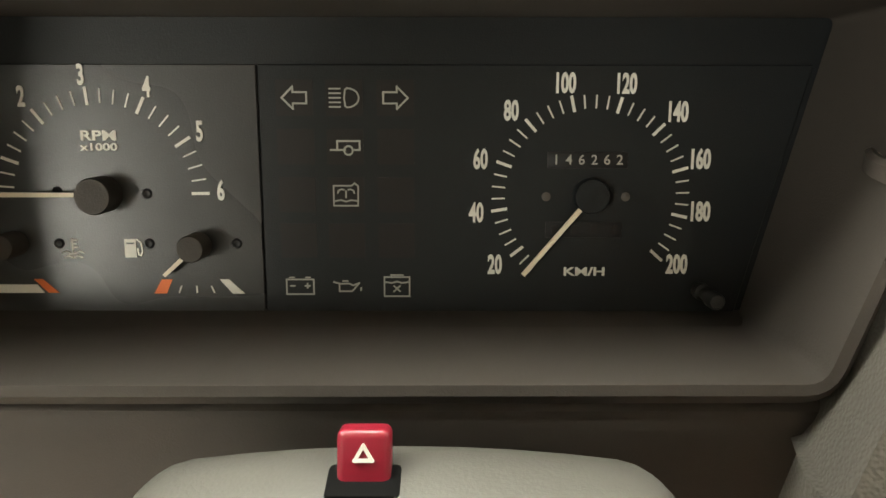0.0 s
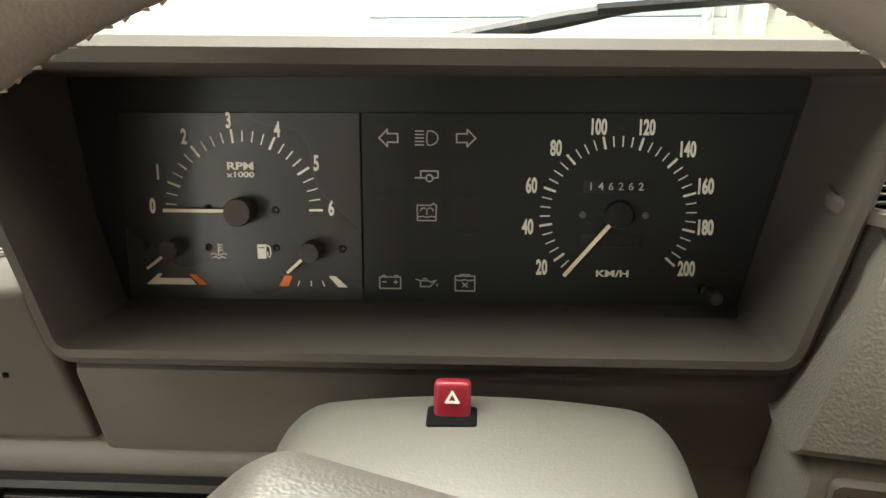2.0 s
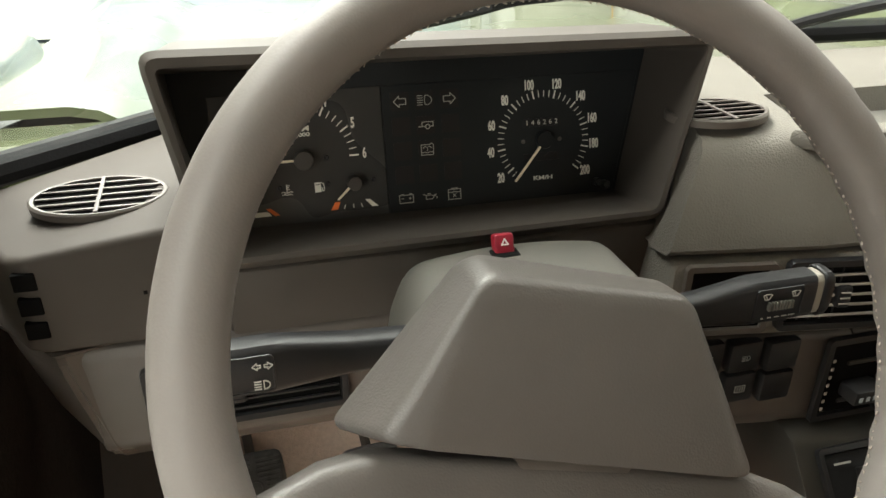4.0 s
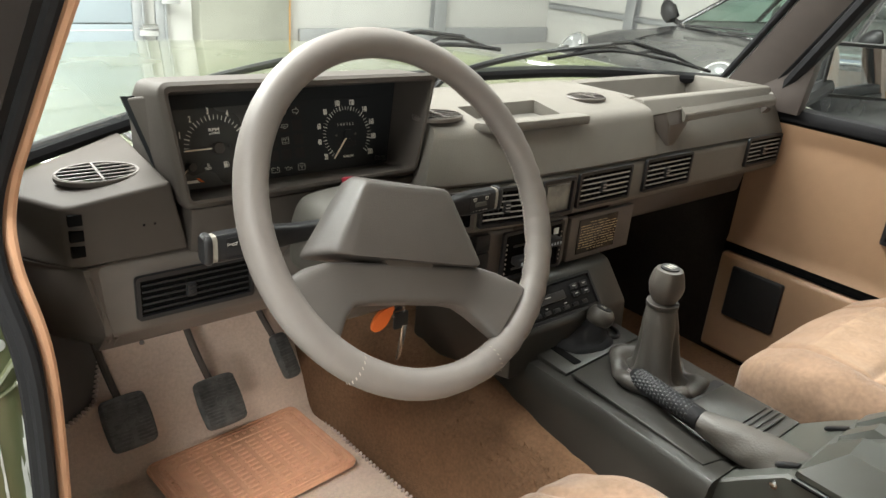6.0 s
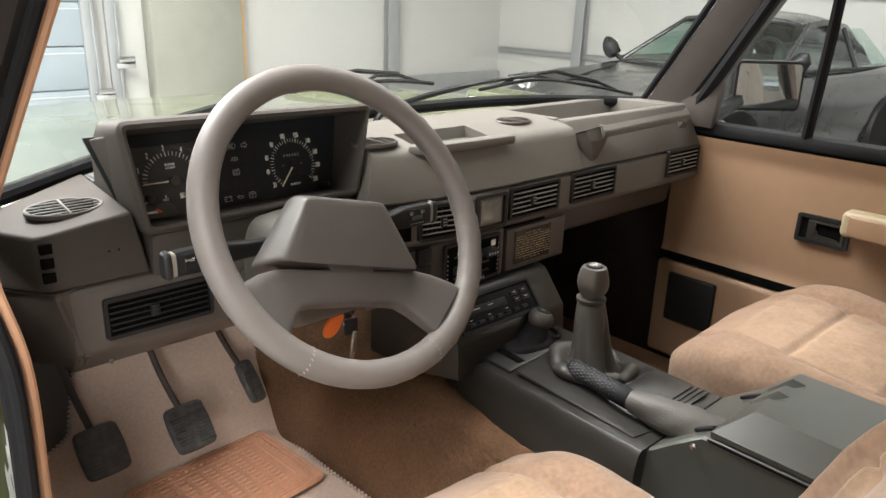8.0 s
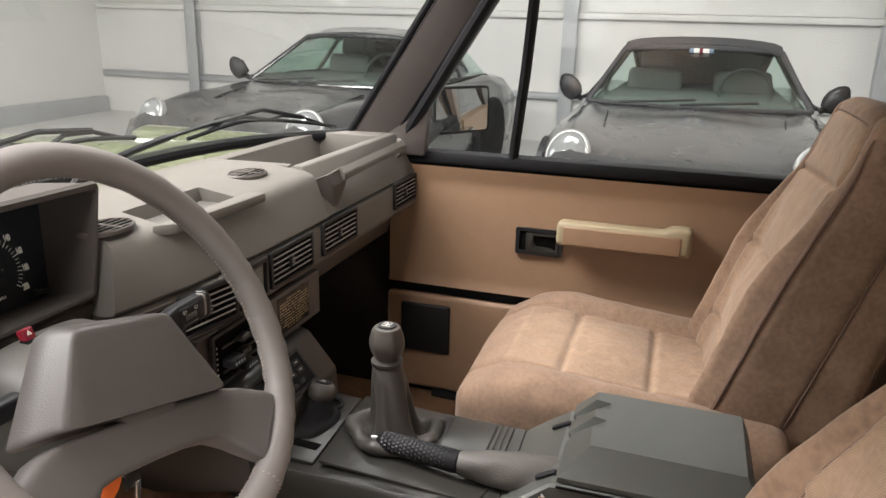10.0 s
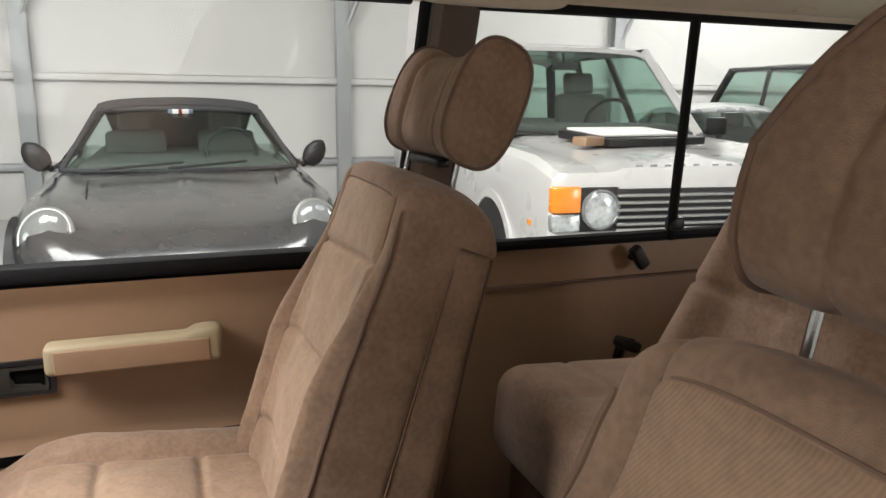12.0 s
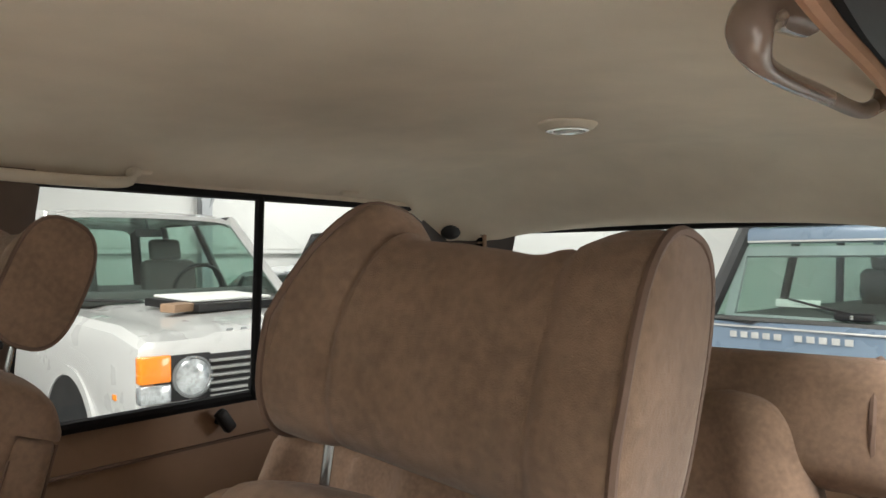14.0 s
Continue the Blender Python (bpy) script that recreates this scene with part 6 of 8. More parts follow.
strokes("fuel_hose", [rel(-0.1045, 0.0158, [(0.0022, 0.0036), (0.0038, 0.0024), (0.0042, -0.001), (0.0036, -0.0028), (0.0026, -0.0024), (0.0024, 0.0)])], 0.0006, MARK)
# tell-tales
cols, rows_ = (-0.0385, -0.0195, 0.0), (0.0742, 0.0557, 0.0371, 0.019, 0.0008)
for i, u in enumerate(cols):
    for j, v in enumerate(rows_[:4]):
        bm = B()
        box(bm, (0, 0, 0), (0.0142, 0.0136, 0.0003), 0, at_face(u, v, 0.00095))
        part("tell_tale", bm, TELL, face)
for u, sgn in ((cols[0], -1), (cols[2], 1)):
    strokes("arrow_symbol", [rel(u, rows_[0], [(sgn * x, y) for x, y in ((0.0048, 0), (0.0006, 0.0042), (0.0006, 0.0021), (-0.0046, 0.0021), (-0.0046, -0.0021), (0.0006, -0.0021), (0.0006, -0.0042), (0.0048, 0))])], 0.0007, ICON)
u, v = cols[1], rows_[0]
strokes("beam_symbol", [arc(u + 0.0012, v, 0.0044, 0.0036, -90, 90), rel(u, v, [(0.0012, 0.0036), (0.0004, 0.003), (0.0, 0), (0.0004, -0.003), (0.0012, -0.0036)])]
        + [rel(u, v, [(-0.0056, 0.0034 - 0.0017 * k), (-0.0015, 0.0034 - 0.0017 * k)]) for k in range(5)], 0.0006, ICON)
u, v = cols[1], rows_[1]
strokes("trailer_symbol", [rel(u, v, [(-0.0056, -0.0012), (-0.003, -0.0012), (-0.003, 0.0022), (0.0056, 0.0022), (0.0056, -0.0012), (0.0028, -0.0012)]), rel(u, v, [(-0.003, -0.0012), (0.0, -0.0012)]), arc(u + 0.0013, v - 0.0014, 0.0017, 0.0017, 0, 360)], 0.0007, ICON)
u, v = cols[1], rows_[2]
strokes("washer_symbol", [rel(u, v, [(-0.0048, 0.0036), (0.0022, 0.0036), (0.0034, 0.0046), (0.0048, 0.0034), (0.0046, -0.0042), (-0.0048, -0.0042), (-0.0048, 0.0036)]), rel(u, v, [(-0.0046, -0.0024), (-0.002, -0.002), (0.0, -0.0026), (0.002, -0.002), (0.0046, -0.0024)]),
                          arc(u - 0.0016, v + 0.0008, 0.0016, 0.0014, 60, 180, 4), arc(u + 0.0016, v + 0.0008, 0.0016, 0.0014, 0, 120, 4), rel(u, v, [(0, 0.0015), (0, -0.001)])], 0.0006, ICON)
u, v = cols[0], rows_[4]
strokes("battery_symbol", [rel(u, v, [(-0.0054, 0.0026), (0.0054, 0.0026), (0.0054, -0.0034), (-0.0054, -0.0034), (-0.0054, 0.0026)]), rel(u, v, [(-0.004, 0.0034), (-0.0024, 0.0034)]), rel(u, v, [(0.0024, 0.0034), (0.004, 0.0034)]), rel(u, v, [(-0.0038, 0), (-0.0022, 0)]), rel(u, v, [(0.002, 0), (0.0038, 0)]), rel(u, v, [(0.0029, 0.0009), (0.0029, -0.0009)])], 0.0006, ICON)
u, v = cols[1], rows_[4]
strokes("oil_symbol", [rel(u, v, [(-0.0034, 0.0008), (-0.0034, -0.0022), (0.0016, -0.0022), (0.0046, 0.0012), (0.002, 0.0002), (0.0004, 0.001), (-0.0034, 0.0008)]), rel(u, v, [(-0.0056, 0.0016), (-0.0036, 0.001)]), rel(u, v, [(-0.002, 0.002), (0.0, 0.002)]), rel(u, v, [(0.0052, -0.0008), (0.0052, -0.0018)])], 0.0006, ICON)
u, v = cols[2], rows_[4]
strokes("radiator_symbol", [rel(u, v, [(-0.005, 0.0036), (0.005, 0.0036), (0.005, -0.0042), (-0.005, -0.0042), (-0.005, 0.0036)]), rel(u, v, [(-0.0024, 0.0044), (0.0024, 0.0044)]), rel(u, v, [(-0.0048, 0.0016), (-0.002, 0.0012), (0.0, 0.0018), (0.002, 0.0012), (0.0048, 0.0016)]), rel(u, v, [(-0.0012, -0.0022), (0.0012, 0.0)]), rel(u, v, [(-0.0012, 0.0), (0.0012, -0.0022)])], 0.0006, ICON)
# speedometer
SC = (0.0757, 0.037)
a20, a200 = 218.0, -41.5
for k in range(-2, 37):
    ang = a20 + (a200 - a20) * k / 36
    big = k % 4 == 0
    bm = B()
    tick(bm, SC, ang, 0.0328 if big else 0.0334, 0.0391 if big else 0.0385, 0.00115 if big else 0.0006)
    part("tick", bm, MARK, face)
for txt, u, v in (("20", 0.0388, 0.0092), ("40", 0.0313, 0.0299), ("60", 0.0327, 0.0507), ("80", 0.0443, 0.0692), ("100", 0.0645, 0.0795), ("120", 0.0877, 0.0793), ("140", 0.1078, 0.0688), ("160", 0.1175, 0.0508), ("180", 0.1186, 0.0304), ("200", 0.1109, 0.0094)):
    bm = B()
    letters(bm, txt, 0.0104, at_face(u, v, D), 0.54, 0.00034)
    part("numeral", bm, MARK, face)
bm = B()
letters(bm, "KM/H", 0.0046, at_face(0.0743, 0.0066, D), 1.5, 0.0001)
part("dial_legend", bm, MARK, face)
for u, v, w, txts in ((0.0742, 0.0507, 0.031, "14626"), (0.0735, 0.0235, 0.030, "3516")):
    bm = B()
    box(bm, (0, 0, 0), (w, 0.0062, 0.0006), 0.0002, at_face(u, v, 0.001))
    win = part("counter_window", bm, BLACK, face)
    bm = B()
    if w > 0.0305:
        for k, ch in enumerate("146262"):
            letters(bm, ch, 0.0054, at_face(u - 0.0122 + 0.0049 * k, v, 0.0016), 0.98, 0.00002)
    else:
        for k in range(4):
            box(bm, (0, 0, 0), (0.0024, 0.0034, 0.0003), 0, at_face(u - 0.0115 + 0.0078 * k, v, 0.0014))
    part("counter_digits", bm, ICON if w > 0.0305 else TELL, win)
knob_and_needle(SC, 0.0069, 0.0405, 230, 0.0019, 0.0018, "black speedometer hub", 0.0045)
for u in (0.0585, 0.0895):
    bm = B()
    lathe(bm, [(0.0018, 0.0), (0.0018, 0.001), (0.0005, 0.0014)], at_face(u, 0.0365), 12)
    part("screw", bm, PANEL, face)
bm = B()
lathe(bm, [(0.0034, 0.0), (0.0034, 0.006), (0.0023, 0.007), (0.0023, 0.014), (0.0033, 0.0145), (0.0033, 0.02), (0.0026, 0.021)], at_face(0.1205, -0.0008), 14)
part("trip_reset_knob", bm, CONSOLE, binn, "black trip reset stalk")

# ---- steering column, wheel and stalks ----
col = thing("steering_column", "grey-brown steering column shroud", "steering column", (-0.355, -0.1, 1.1))
bm = B()


def shroud(p):
    q = p.copy()
    q.x *= 1 - 0.12 * step(0.0, 0.05, p.z)
    up = max(0.0, p.z / 0.05)
    q.z -= 0.02 * step(0.0, -0.09, p.y) * up
    q.z -= 0.012 * (q.x / 0.09) ** 2 * up
    return q


soft(bm, (0.085, 0.06, 0.05), 0.02, (8, 6, 4), shroud, Matrix.Translation((-0.352, -0.156, 1.1395)))
part("shroud", bm, COLUMN, col)
bm = B()
soft(bm, (0.07, 0.07, 0.045), 0.02, (4, 4, 3), None, Matrix.Translation((-0.35, -0.12, 1.07)) @ pose(0, 0, 0, -20))
part("lower_shroud", bm, PANEL, col)
bm = B()
box(bm, (-0.361, -0.122, 1.1883), (0.0185, 0.012, 0.004), 0.0015)
part("switch_recess", bm, HOLE, col)
bm = B()
hz_m = Matrix.Translation((-0.361, -0.1185, 1.1895)) @ pose(0, 0, 0, -24)
soft(bm, (0.0066, 0.0045, 0.0112), 0.002, (2, 2, 3), None, hz_m)
haz = part("hazard_switch", bm, RED, col, "red hazard warning switch")
mt = hz_m @ Matrix.Translation((0, -0.0042, 0.0052)) @ FRONT
bm = B()
for a in range(3):
    p0, p1 = [Vector((0.0024 * math.sin(2 * math.pi * k / 3), 0.0024 * math.cos(2 * math.pi * k / 3), 0)) for k in (a, a + 1)]
    d = p1 - p0
    box(bm, (0, 0, 0), (d.length + 0.0008, 0.0009, 0.0004), 0, mt @ Matrix.Translation((p0 + p1) / 2 + Vector((0, 0, 0.0006))) @ Matrix.Rotation(math.atan2(d.y, d.x), 4, "Z"))
part("triangle", bm, MARK, haz)
bm = B()
tube(bm, [(-0.355, -0.1, 1.105), (-0.355, -0.2, 1.15)], 0.02, 16)
part("shaft", bm, BLACK, col)
# keys
bm = B()
lathe(bm, [(0.013, 0), (0.013, 0.012), (0.009, 0.014)], pose(-0.317, -0.165, 1.045, 90), 16)
part("ignition_lock", bm, BLACK, col)
keys = thing("car_key", "car key with an orange tag hanging in the ignition", "key", (-0.317, -0.175, 1.03))
bm = B()
box(bm, (-0.317, -0.183, 1.022), (0.022, 0.006, 0.024), 0.003)
part("key_bow", bm, BLACK, keys)
bm = B()
box(bm, (-0.316, -0.186, 0.99), (0.008, 0.0022, 0.05), 0.0008, pose(0, 0, 0, 0, 8, 0))
part("key_blade", bm, CHROME, keys)
bm = B()
tear = [(0.0125 * math.sin(a) * (1 - 0.55 * max(0.0, math.cos(a))), 0.021 * math.cos(a)) for a in [2 * math.pi * k / 28 for k in range(28)]]
prism(bm, tear, "y", -0.0022, 0.0022, 0.0012)
bm.transform(Matrix.Translation((-0.348, -0.186, 1.034)) @ pose(0, 0, 0, 0, 56, 8))
part("key_tag", bm, ORANGE, keys, "orange plastic tag")
bm = B()
tube(bm, [(-0.322 + 0.009 * math.cos(a), -0.184, 1.035 + 0.009 * math.sin(a)) for a in [2 * math.pi * k / 16 for k in range(16)]], 0.0008, 6, closed=True)
part("key_ring", bm, CHROME, keys)


CREAMY = material("cream_plastic", (0.2, 0.185, 0.155), 0.5, var=0.08)


def stalk(s, label):
    st = thing("column_stalk", label, "stalk", (-0.355 + s * 0.1, -0.17, 1.16), group="column stalks")
    x0, x1, x2 = (-0.425, -0.512, -0.566) if s < 0 else (-0.28, -0.212, -0.156)
    z0, z1 = (1.165, 1.166) if s < 0 else (1.158, 1.16)
    rings = []
    for x, hy, hz, z in ((x0, 0.009, 0.009, z0), (lerp(x0, x1, 0.5), 0.009, 0.011, lerp(z0, z1, 0.5)), (lerp(x0, x1, 0.9), 0.009, 0.0152, z1), (x1, 0.0095, 0.016, z1), (lerp(x1, x2, 0.8), 0.0095, 0.0158, z1)):
        rings.append([Vector((x, -0.17 + hy * math.copysign(abs(math.cos(a)) ** 0.5, math.cos(a)), z + hz * math.copysign(abs(math.sin(a)) ** 0.5, math.sin(a)))) for a in [2 * math.pi * q / 16 for q in range(16)]])
    part("lever", loft(B(), rings), BLACK, st)
    bm = B()
    rings = []
    for x, k in ((lerp(x1, x2, 0.9), 0.8), (lerp(x1, x2, 0.9), 1.02), (lerp(x1, x2, 0.92), 1.08), (x2, 1.06), (x2 + s * 0.003, 0.9)):
        rings.append([Vector((x, -0.17 + 0.0095 * k * math.copysign(abs(math.cos(a)) ** 0.5, math.cos(a)), z1 + 0.0158 * k * math.copysign(abs(math.sin(a)) ** 0.5, math.sin(a)))) for a in [2 * math.pi * q / 16 for q in range(16)]])
    part("end_cap", loft(bm, rings), BLACK, st)
    rings = []
    for f in (0.79, 0.91):
        rings.append([Vector((lerp(x1, x2, f), -0.17 + 0.0088 * math.copysign(abs(math.cos(a)) ** 0.5, math.cos(a)), z1 + 0.0148 * math.copysign(abs(math.sin(a)) ** 0.5, math.sin(a)))) for a in [2 * math.pi * q / 16 for q in range(16)]])
    part("collar", loft(B(), rings), CREAMY, st, "cream plastic collar")
    bm = B()
    xm = lerp(x1, x2, 0.3)
    frame_ring(bm, Matrix.Translation((xm, -0.1795, z1)) @ FRONT, 0.036, 0.024, 0.0012, 0.0008, 0.003)
    pl = part("legend_plate", bm, BLACK, st)
    bm = B()
    if s < 0:
        print_lines(bm, xm - 0.012, z1 + 0.005, -0.1806, [[(-0.005, 0.0014), (-0.0025, 0.0), (-0.005, -0.0014), (-0.005, 0.0014)], [(-0.0025, 0.0), (0.004, 0.001), (0.0055, 0.0018), (0.0045, -0.0016), (0.002, -0.0012), (0.0005, -0.0018), (-0.0008, -0.0008), (0.001, 0.0006)]], 0.0006)
        for q in (-1, 1):
            print_lines(bm, xm + 0.0116, z1 + 0.0055, -0.1806, [[(q * 0.001, 0.0008), (q * 0.0028, 0.0008), (q * 0.0028, 0.0021), (q * 0.0053, 0.0), (q * 0.0028, -0.0021), (q * 0.0028, -0.0008), (q * 0.001, -0.0008), (q * 0.001, 0.0008)]], 0.0006)
        print_lines(bm, xm + 0.0108, z1 - 0.0066, -0.1806, lamp_sign(1.15), 0.0006)
    else:
        for dx in (-0.01, 0.011):
            print_lines(bm, xm + dx, z1 + 0.0067, -0.1806, wiper_sign(1.05), 0.0006)
        for k in range(5):
            box(bm, (xm - 0.011 + 0.0055 * k, -0.1806, z1 - 0.009), (0.0018 + 0.0007 * k, 0.0004, 0.0007), 0)
    part("symbols", bm, ICON, pl)
    if s > 0:
        for k in range(8):
            bm = B()
            box(bm, (xm - 0.008 + 0.0024 * k, -0.1815, z1), (0.0013, 0.003, 0.006), 0.0004)
            part("wheel_rib", bm, COLUMN, pl)


stalk(-1, "black indicator stalk with printed symbols")
stalk(1, "black wiper stalk with a ribbed thumb wheel")

wheel = thing("steering_wheel", "grey-brown leather steering wheel turned slightly", "steering wheel", (-0.355, -0.237, 1.193))
TURN = radians(-14.5)
WX = Vector((math.cos(radians(3.12)), math.sin(radians(3.12)), 0))
WY = Vector((0, math.sin(radians(31.52)), math.cos(radians(31.52))))
WY = (WY - WX * WX.dot(WY)).normalized()
WZ = WX.cross(WY)
WM = Matrix(((WX.x, WY.x, WZ.x, -0.3535), (WX.y, WY.y, WZ.y, -0.2414), (WX.z, WY.z, WZ.z, 1.1997), (0, 0, 0, 1))) @ Matrix.Rotation(TURN, 4, "Z")
R = 0.1922
bm = B()
n = 120
pts = []
rings = []
for k in range(n):
    a = 2 * math.pi * k / n
    c, s = math.cos(a), math.sin(a)
    r = 0.0171 + 0.0004 * noise.noise(Vector((c * 9, s * 9, 0)))
    wr = 0.0009 * max(0, math.cos(a * 1.0 + 0.25)) * math.sin(k * 2.4)
    rings.append([WM @ Vector((c * (R + (r + wr) * math.cos(b)), s * (R + (r + wr) * math.cos(b)), (r + wr) * 0.93 * math.sin(b))) for b in [2 * math.pi * q / 18 for q in range(18)]])
rings.append(rings[0])
rim = part("rim", loft(bm, rings, caps=False), WHEEL, wheel, "leather covered rim", sharp=70)
for ang in (-118, -62):
    bm = B()
    a = radians(ang)
    for k in range(9):
        b = math.pi * 2 * k / 18 - 0.3
        p = Vector((math.cos(a) * (R + 0.0175 * math.cos(b)), math.sin(a) * (R + 0.0175 * math.cos(b)), 0.0163 * math.sin(b)))
        box(bm, (0, 0, 0), (0.003, 0.0007, 0.0007), 0, WM @ Matrix.Translation(p) @ Matrix.Rotation(a + 0.8, 4, "Z"))
    part("stitching", bm, STITCH, rim, "pale cross stitching")
bm = B()
for k in range(230):
    a = 2 * math.pi * (k + 0.5) / 230
    b = math.pi + 0.32
    p = Vector((math.cos(a) * (R + 0.0173 * math.cos(b)), math.sin(a) * (R + 0.0173 * math.cos(b)), 0.0161 * math.sin(b)))
    box(bm, (0, 0, 0), (0.0006, 0.0022, 0.0009), 0, WM @ Matrix.Translation(p) @ Matrix.Rotation(a + (0.5 if k % 2 else -0.5), 4, "Z"))
part("stitching", bm, STITCH, rim, "pale lacing round the inner seam")
# hub pad, a trapezoid block with rounded edges
bm = B()


rings = []
PAD_BACK = [(-0.125, -0.053), (0.1, -0.063), (0.054, 0.0365), (-0.062, 0.0395)]
PAD_FACE = [(-0.1065, -0.0545), (0.092, -0.063), (0.05, 0.0268), (-0.062, 0.027)]
for z, f in ((-0.045, 0.05), (-0.03, 0.0), (-0.02, 0.3), (-0.006, 0.78), (-0.002, 0.94), (0.0, 1.1), (0.0012, 1.4), (0.0018, 2.0)):
    ring = quad_ring(*[(lerp(p[0], q[0], f), lerp(p[1], q[1], f)) for p, q in zip(PAD_BACK, PAD_FACE)], 0.0, 0.009)
    rings.append([WM @ Vector((p.x, p.z, z + 0.003 * math.exp(-(p.x / 0.05) ** 2) * (f > 1))) for p in ring])
loft(bm, rings)
part("hub_pad", bm, HUB, wheel, "padded trapezoid horn pad", sharp=50)
# spoke bar: a wide body below the pad, out to the rim on both sides
for s in (-1, 1):
    rings = []
    for xt, yt, xb, yb, z, th in ((0.0, -0.06, 0.0, -0.1035, -0.026, 0.017), (0.05, -0.06, 0.05, -0.1045, -0.026, 0.017), (0.1, -0.061, 0.072, -0.108, -0.024, 0.017), (0.124, -0.0675, 0.085, -0.12, -0.018, 0.0145), (0.15, -0.081, 0.098, -0.139, -0.007, 0.0125), (0.158, -0.088, 0.104, -0.147, -0.003, 0.011)):
        t, b_ = Vector((s * xt - 0.006, yt, z)), Vector((s * xb - 0.006, yb, z))
        mid, h = (t + b_) / 2, (t - b_) / 2
        rings.append([WM @ (mid + h * math.copysign(abs(math.cos(b)) ** 0.35, math.cos(b)) + Vector((0, 0, th * math.copysign(abs(math.sin(b)) ** 0.4, math.sin(b))))) for b in [2 * math.pi * q / 28 for q in range(28)]])
    part("spoke", loft(B(), rings), HUB, wheel)
bm = B()
lathe(bm, [(0.035, -0.06), (0.042, -0.03), (0.042, -0.01)], WM @ Matrix.Translation((-0.004, -0.034, 0)), 24)
part("boss", bm, PANEL, wheel)

# ---- front seats ----
def groove(d, w, depth):
    return -depth * math.exp(-(d / w) ** 2)


def front_seat(cx, inner, label):
    """A velour front seat; inner is +1 or -1, the side towards the car's middle."""
    drv = cx < 0
    hx, hy_, hz_ = (-0.413, -1.035, 1.453) if drv else (0.446, -1.083, 1.482)
    drop = 0.022 if drv else 0.0
    seat = thing("front_seat", label, "seat", (cx, -0.65, 0.6), group="front seats")

    def cushion(p):
        q = p.copy()
        e = abs(p.x) / 0.25
        f = (p.y + 0.26) / 0.52                     # 0 at the rear, 1 at the front
        if p.z > 0:
            q.z += 0.03 * math.exp(-((abs(p.x) - 0.2) / 0.05) ** 2) * step(1.0, 0.7, f) + 0.014 * (1 - e * e)
            q.z += groove(abs(p.x) - 0.15, 0.007, 0.009)
            q.z += (groove(f - 0.69, 0.014, 0.007) + groove(f - 0.4, 0.014, 0.009)) * (1 if e < 0.6 else 0)
            q.z += 0.01 * math.sin(math.pi * max(0, min(1, (f - 0.4) / 0.29))) * step(0.15, 0.08, abs(p.x))
            q.z += 0.005 * noise.noise(Vector((p.x * 7, p.y * 7, cx))) + 0.0018 * noise.noise(Vector((p.x * 28, p.y * 28, cx)))
        q.z += lerp(-0.02, 0.028, f) if p.z > 0 else 0
        if f > 0.8:
            q.x *= 1 - 0.08 * step(0.8, 1.0, f)
            q.z -= 0.026 * step(0.86, 1.0, f) * (1 if p.z > 0 else 0)
        return q
    cm = Matrix.Translation((cx, -0.648 - (0.012 if drv else 0), 0.818 - (0.018 if drv else 0)))
    bm = B()
    soft(bm, (0.245, 0.268, 0.075), 0.03, (80, 84, 6), cushion, cm, nc=5)
    cu = part("cushion", bm, VELOUR, seat, "tan velour seat cushion with seams", sharp=80)
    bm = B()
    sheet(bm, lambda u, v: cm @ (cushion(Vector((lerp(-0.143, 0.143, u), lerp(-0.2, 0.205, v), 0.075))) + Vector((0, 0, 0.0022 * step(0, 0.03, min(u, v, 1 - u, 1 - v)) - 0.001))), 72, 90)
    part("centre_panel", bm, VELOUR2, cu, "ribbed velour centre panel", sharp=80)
    bm = B()
    dz = 0.018 if drv else 0.0
    tube(bm, curve([(cx - 0.225, -0.468, 0.853), (cx - 0.215, -0.413, 0.85), (cx - 0.19, -0.384, 0.848), (cx, -0.3765, 0.848), (cx + 0.19, -0.384, 0.848), (cx + 0.215, -0.413, 0.85), (cx + 0.225, -0.468, 0.853)], 6), 0.0045, 8)
    bm.transform(Matrix.Translation((0, -dz * 0.6, -dz)))
    part("piping", bm, PIPE, cu)
    # backrest: a leaning block; its frame has z up along the back and y out of the front, the origin at the top front edge
    bmx = Matrix.Translation((cx - 0.007 if not drv else cx + 0.005, -0.962 if not drv else -0.955, 1.397 - drop)) @ pose(0, 0, 0, 22 if drv else 18.1)

    def wide(t):
        return lerp(1.0, 0.9, step(0.1, 1.0, t))

    def back(p):
        q = p.copy()
        t = (p.z + 0.29) / 0.58
        q.x *= wide(t)
        if p.y > 0:
            a = abs(p.x)
            q.y += 0.042 * math.exp(-((a - 0.163) / 0.03) ** 2) * step(0.85, 0.45, t) * step(0, 0.12, t) * (0.45 + 0.55 * step(0.185, 0.165, a))
            q.y += 0.012 * (1 - (a / 0.185) ** 2) * math.sin(math.pi * min(1, t * 1.3))
            q.y += groove(a - 0.145, 0.006, 0.008)
            for h in (0.22, 0.5, 0.77):
                q.y += groove(t - h + 0.09 * p.x * -inner, 0.009, 0.007) * step(0.15, 0.138, a)
                q.y += 0.004 * math.exp(-((t - h - 0.13) / 0.07) ** 2) * step(0.14, 0.11, a)
            q.y += 0.004 * noise.noise(Vector((p.x * 8, p.z * 7, cx + 3))) + 0.0015 * noise.noise(Vector((p.x * 30, p.z * 30, cx)))
        else:
            roll = min(1.0, max(0.0, (1.0 - t) / 0.085)) ** 0.45
            q.y -= 0.05 * step(0.885, 0.9, t) * roll * min(1.0, -p.y / 0.03)
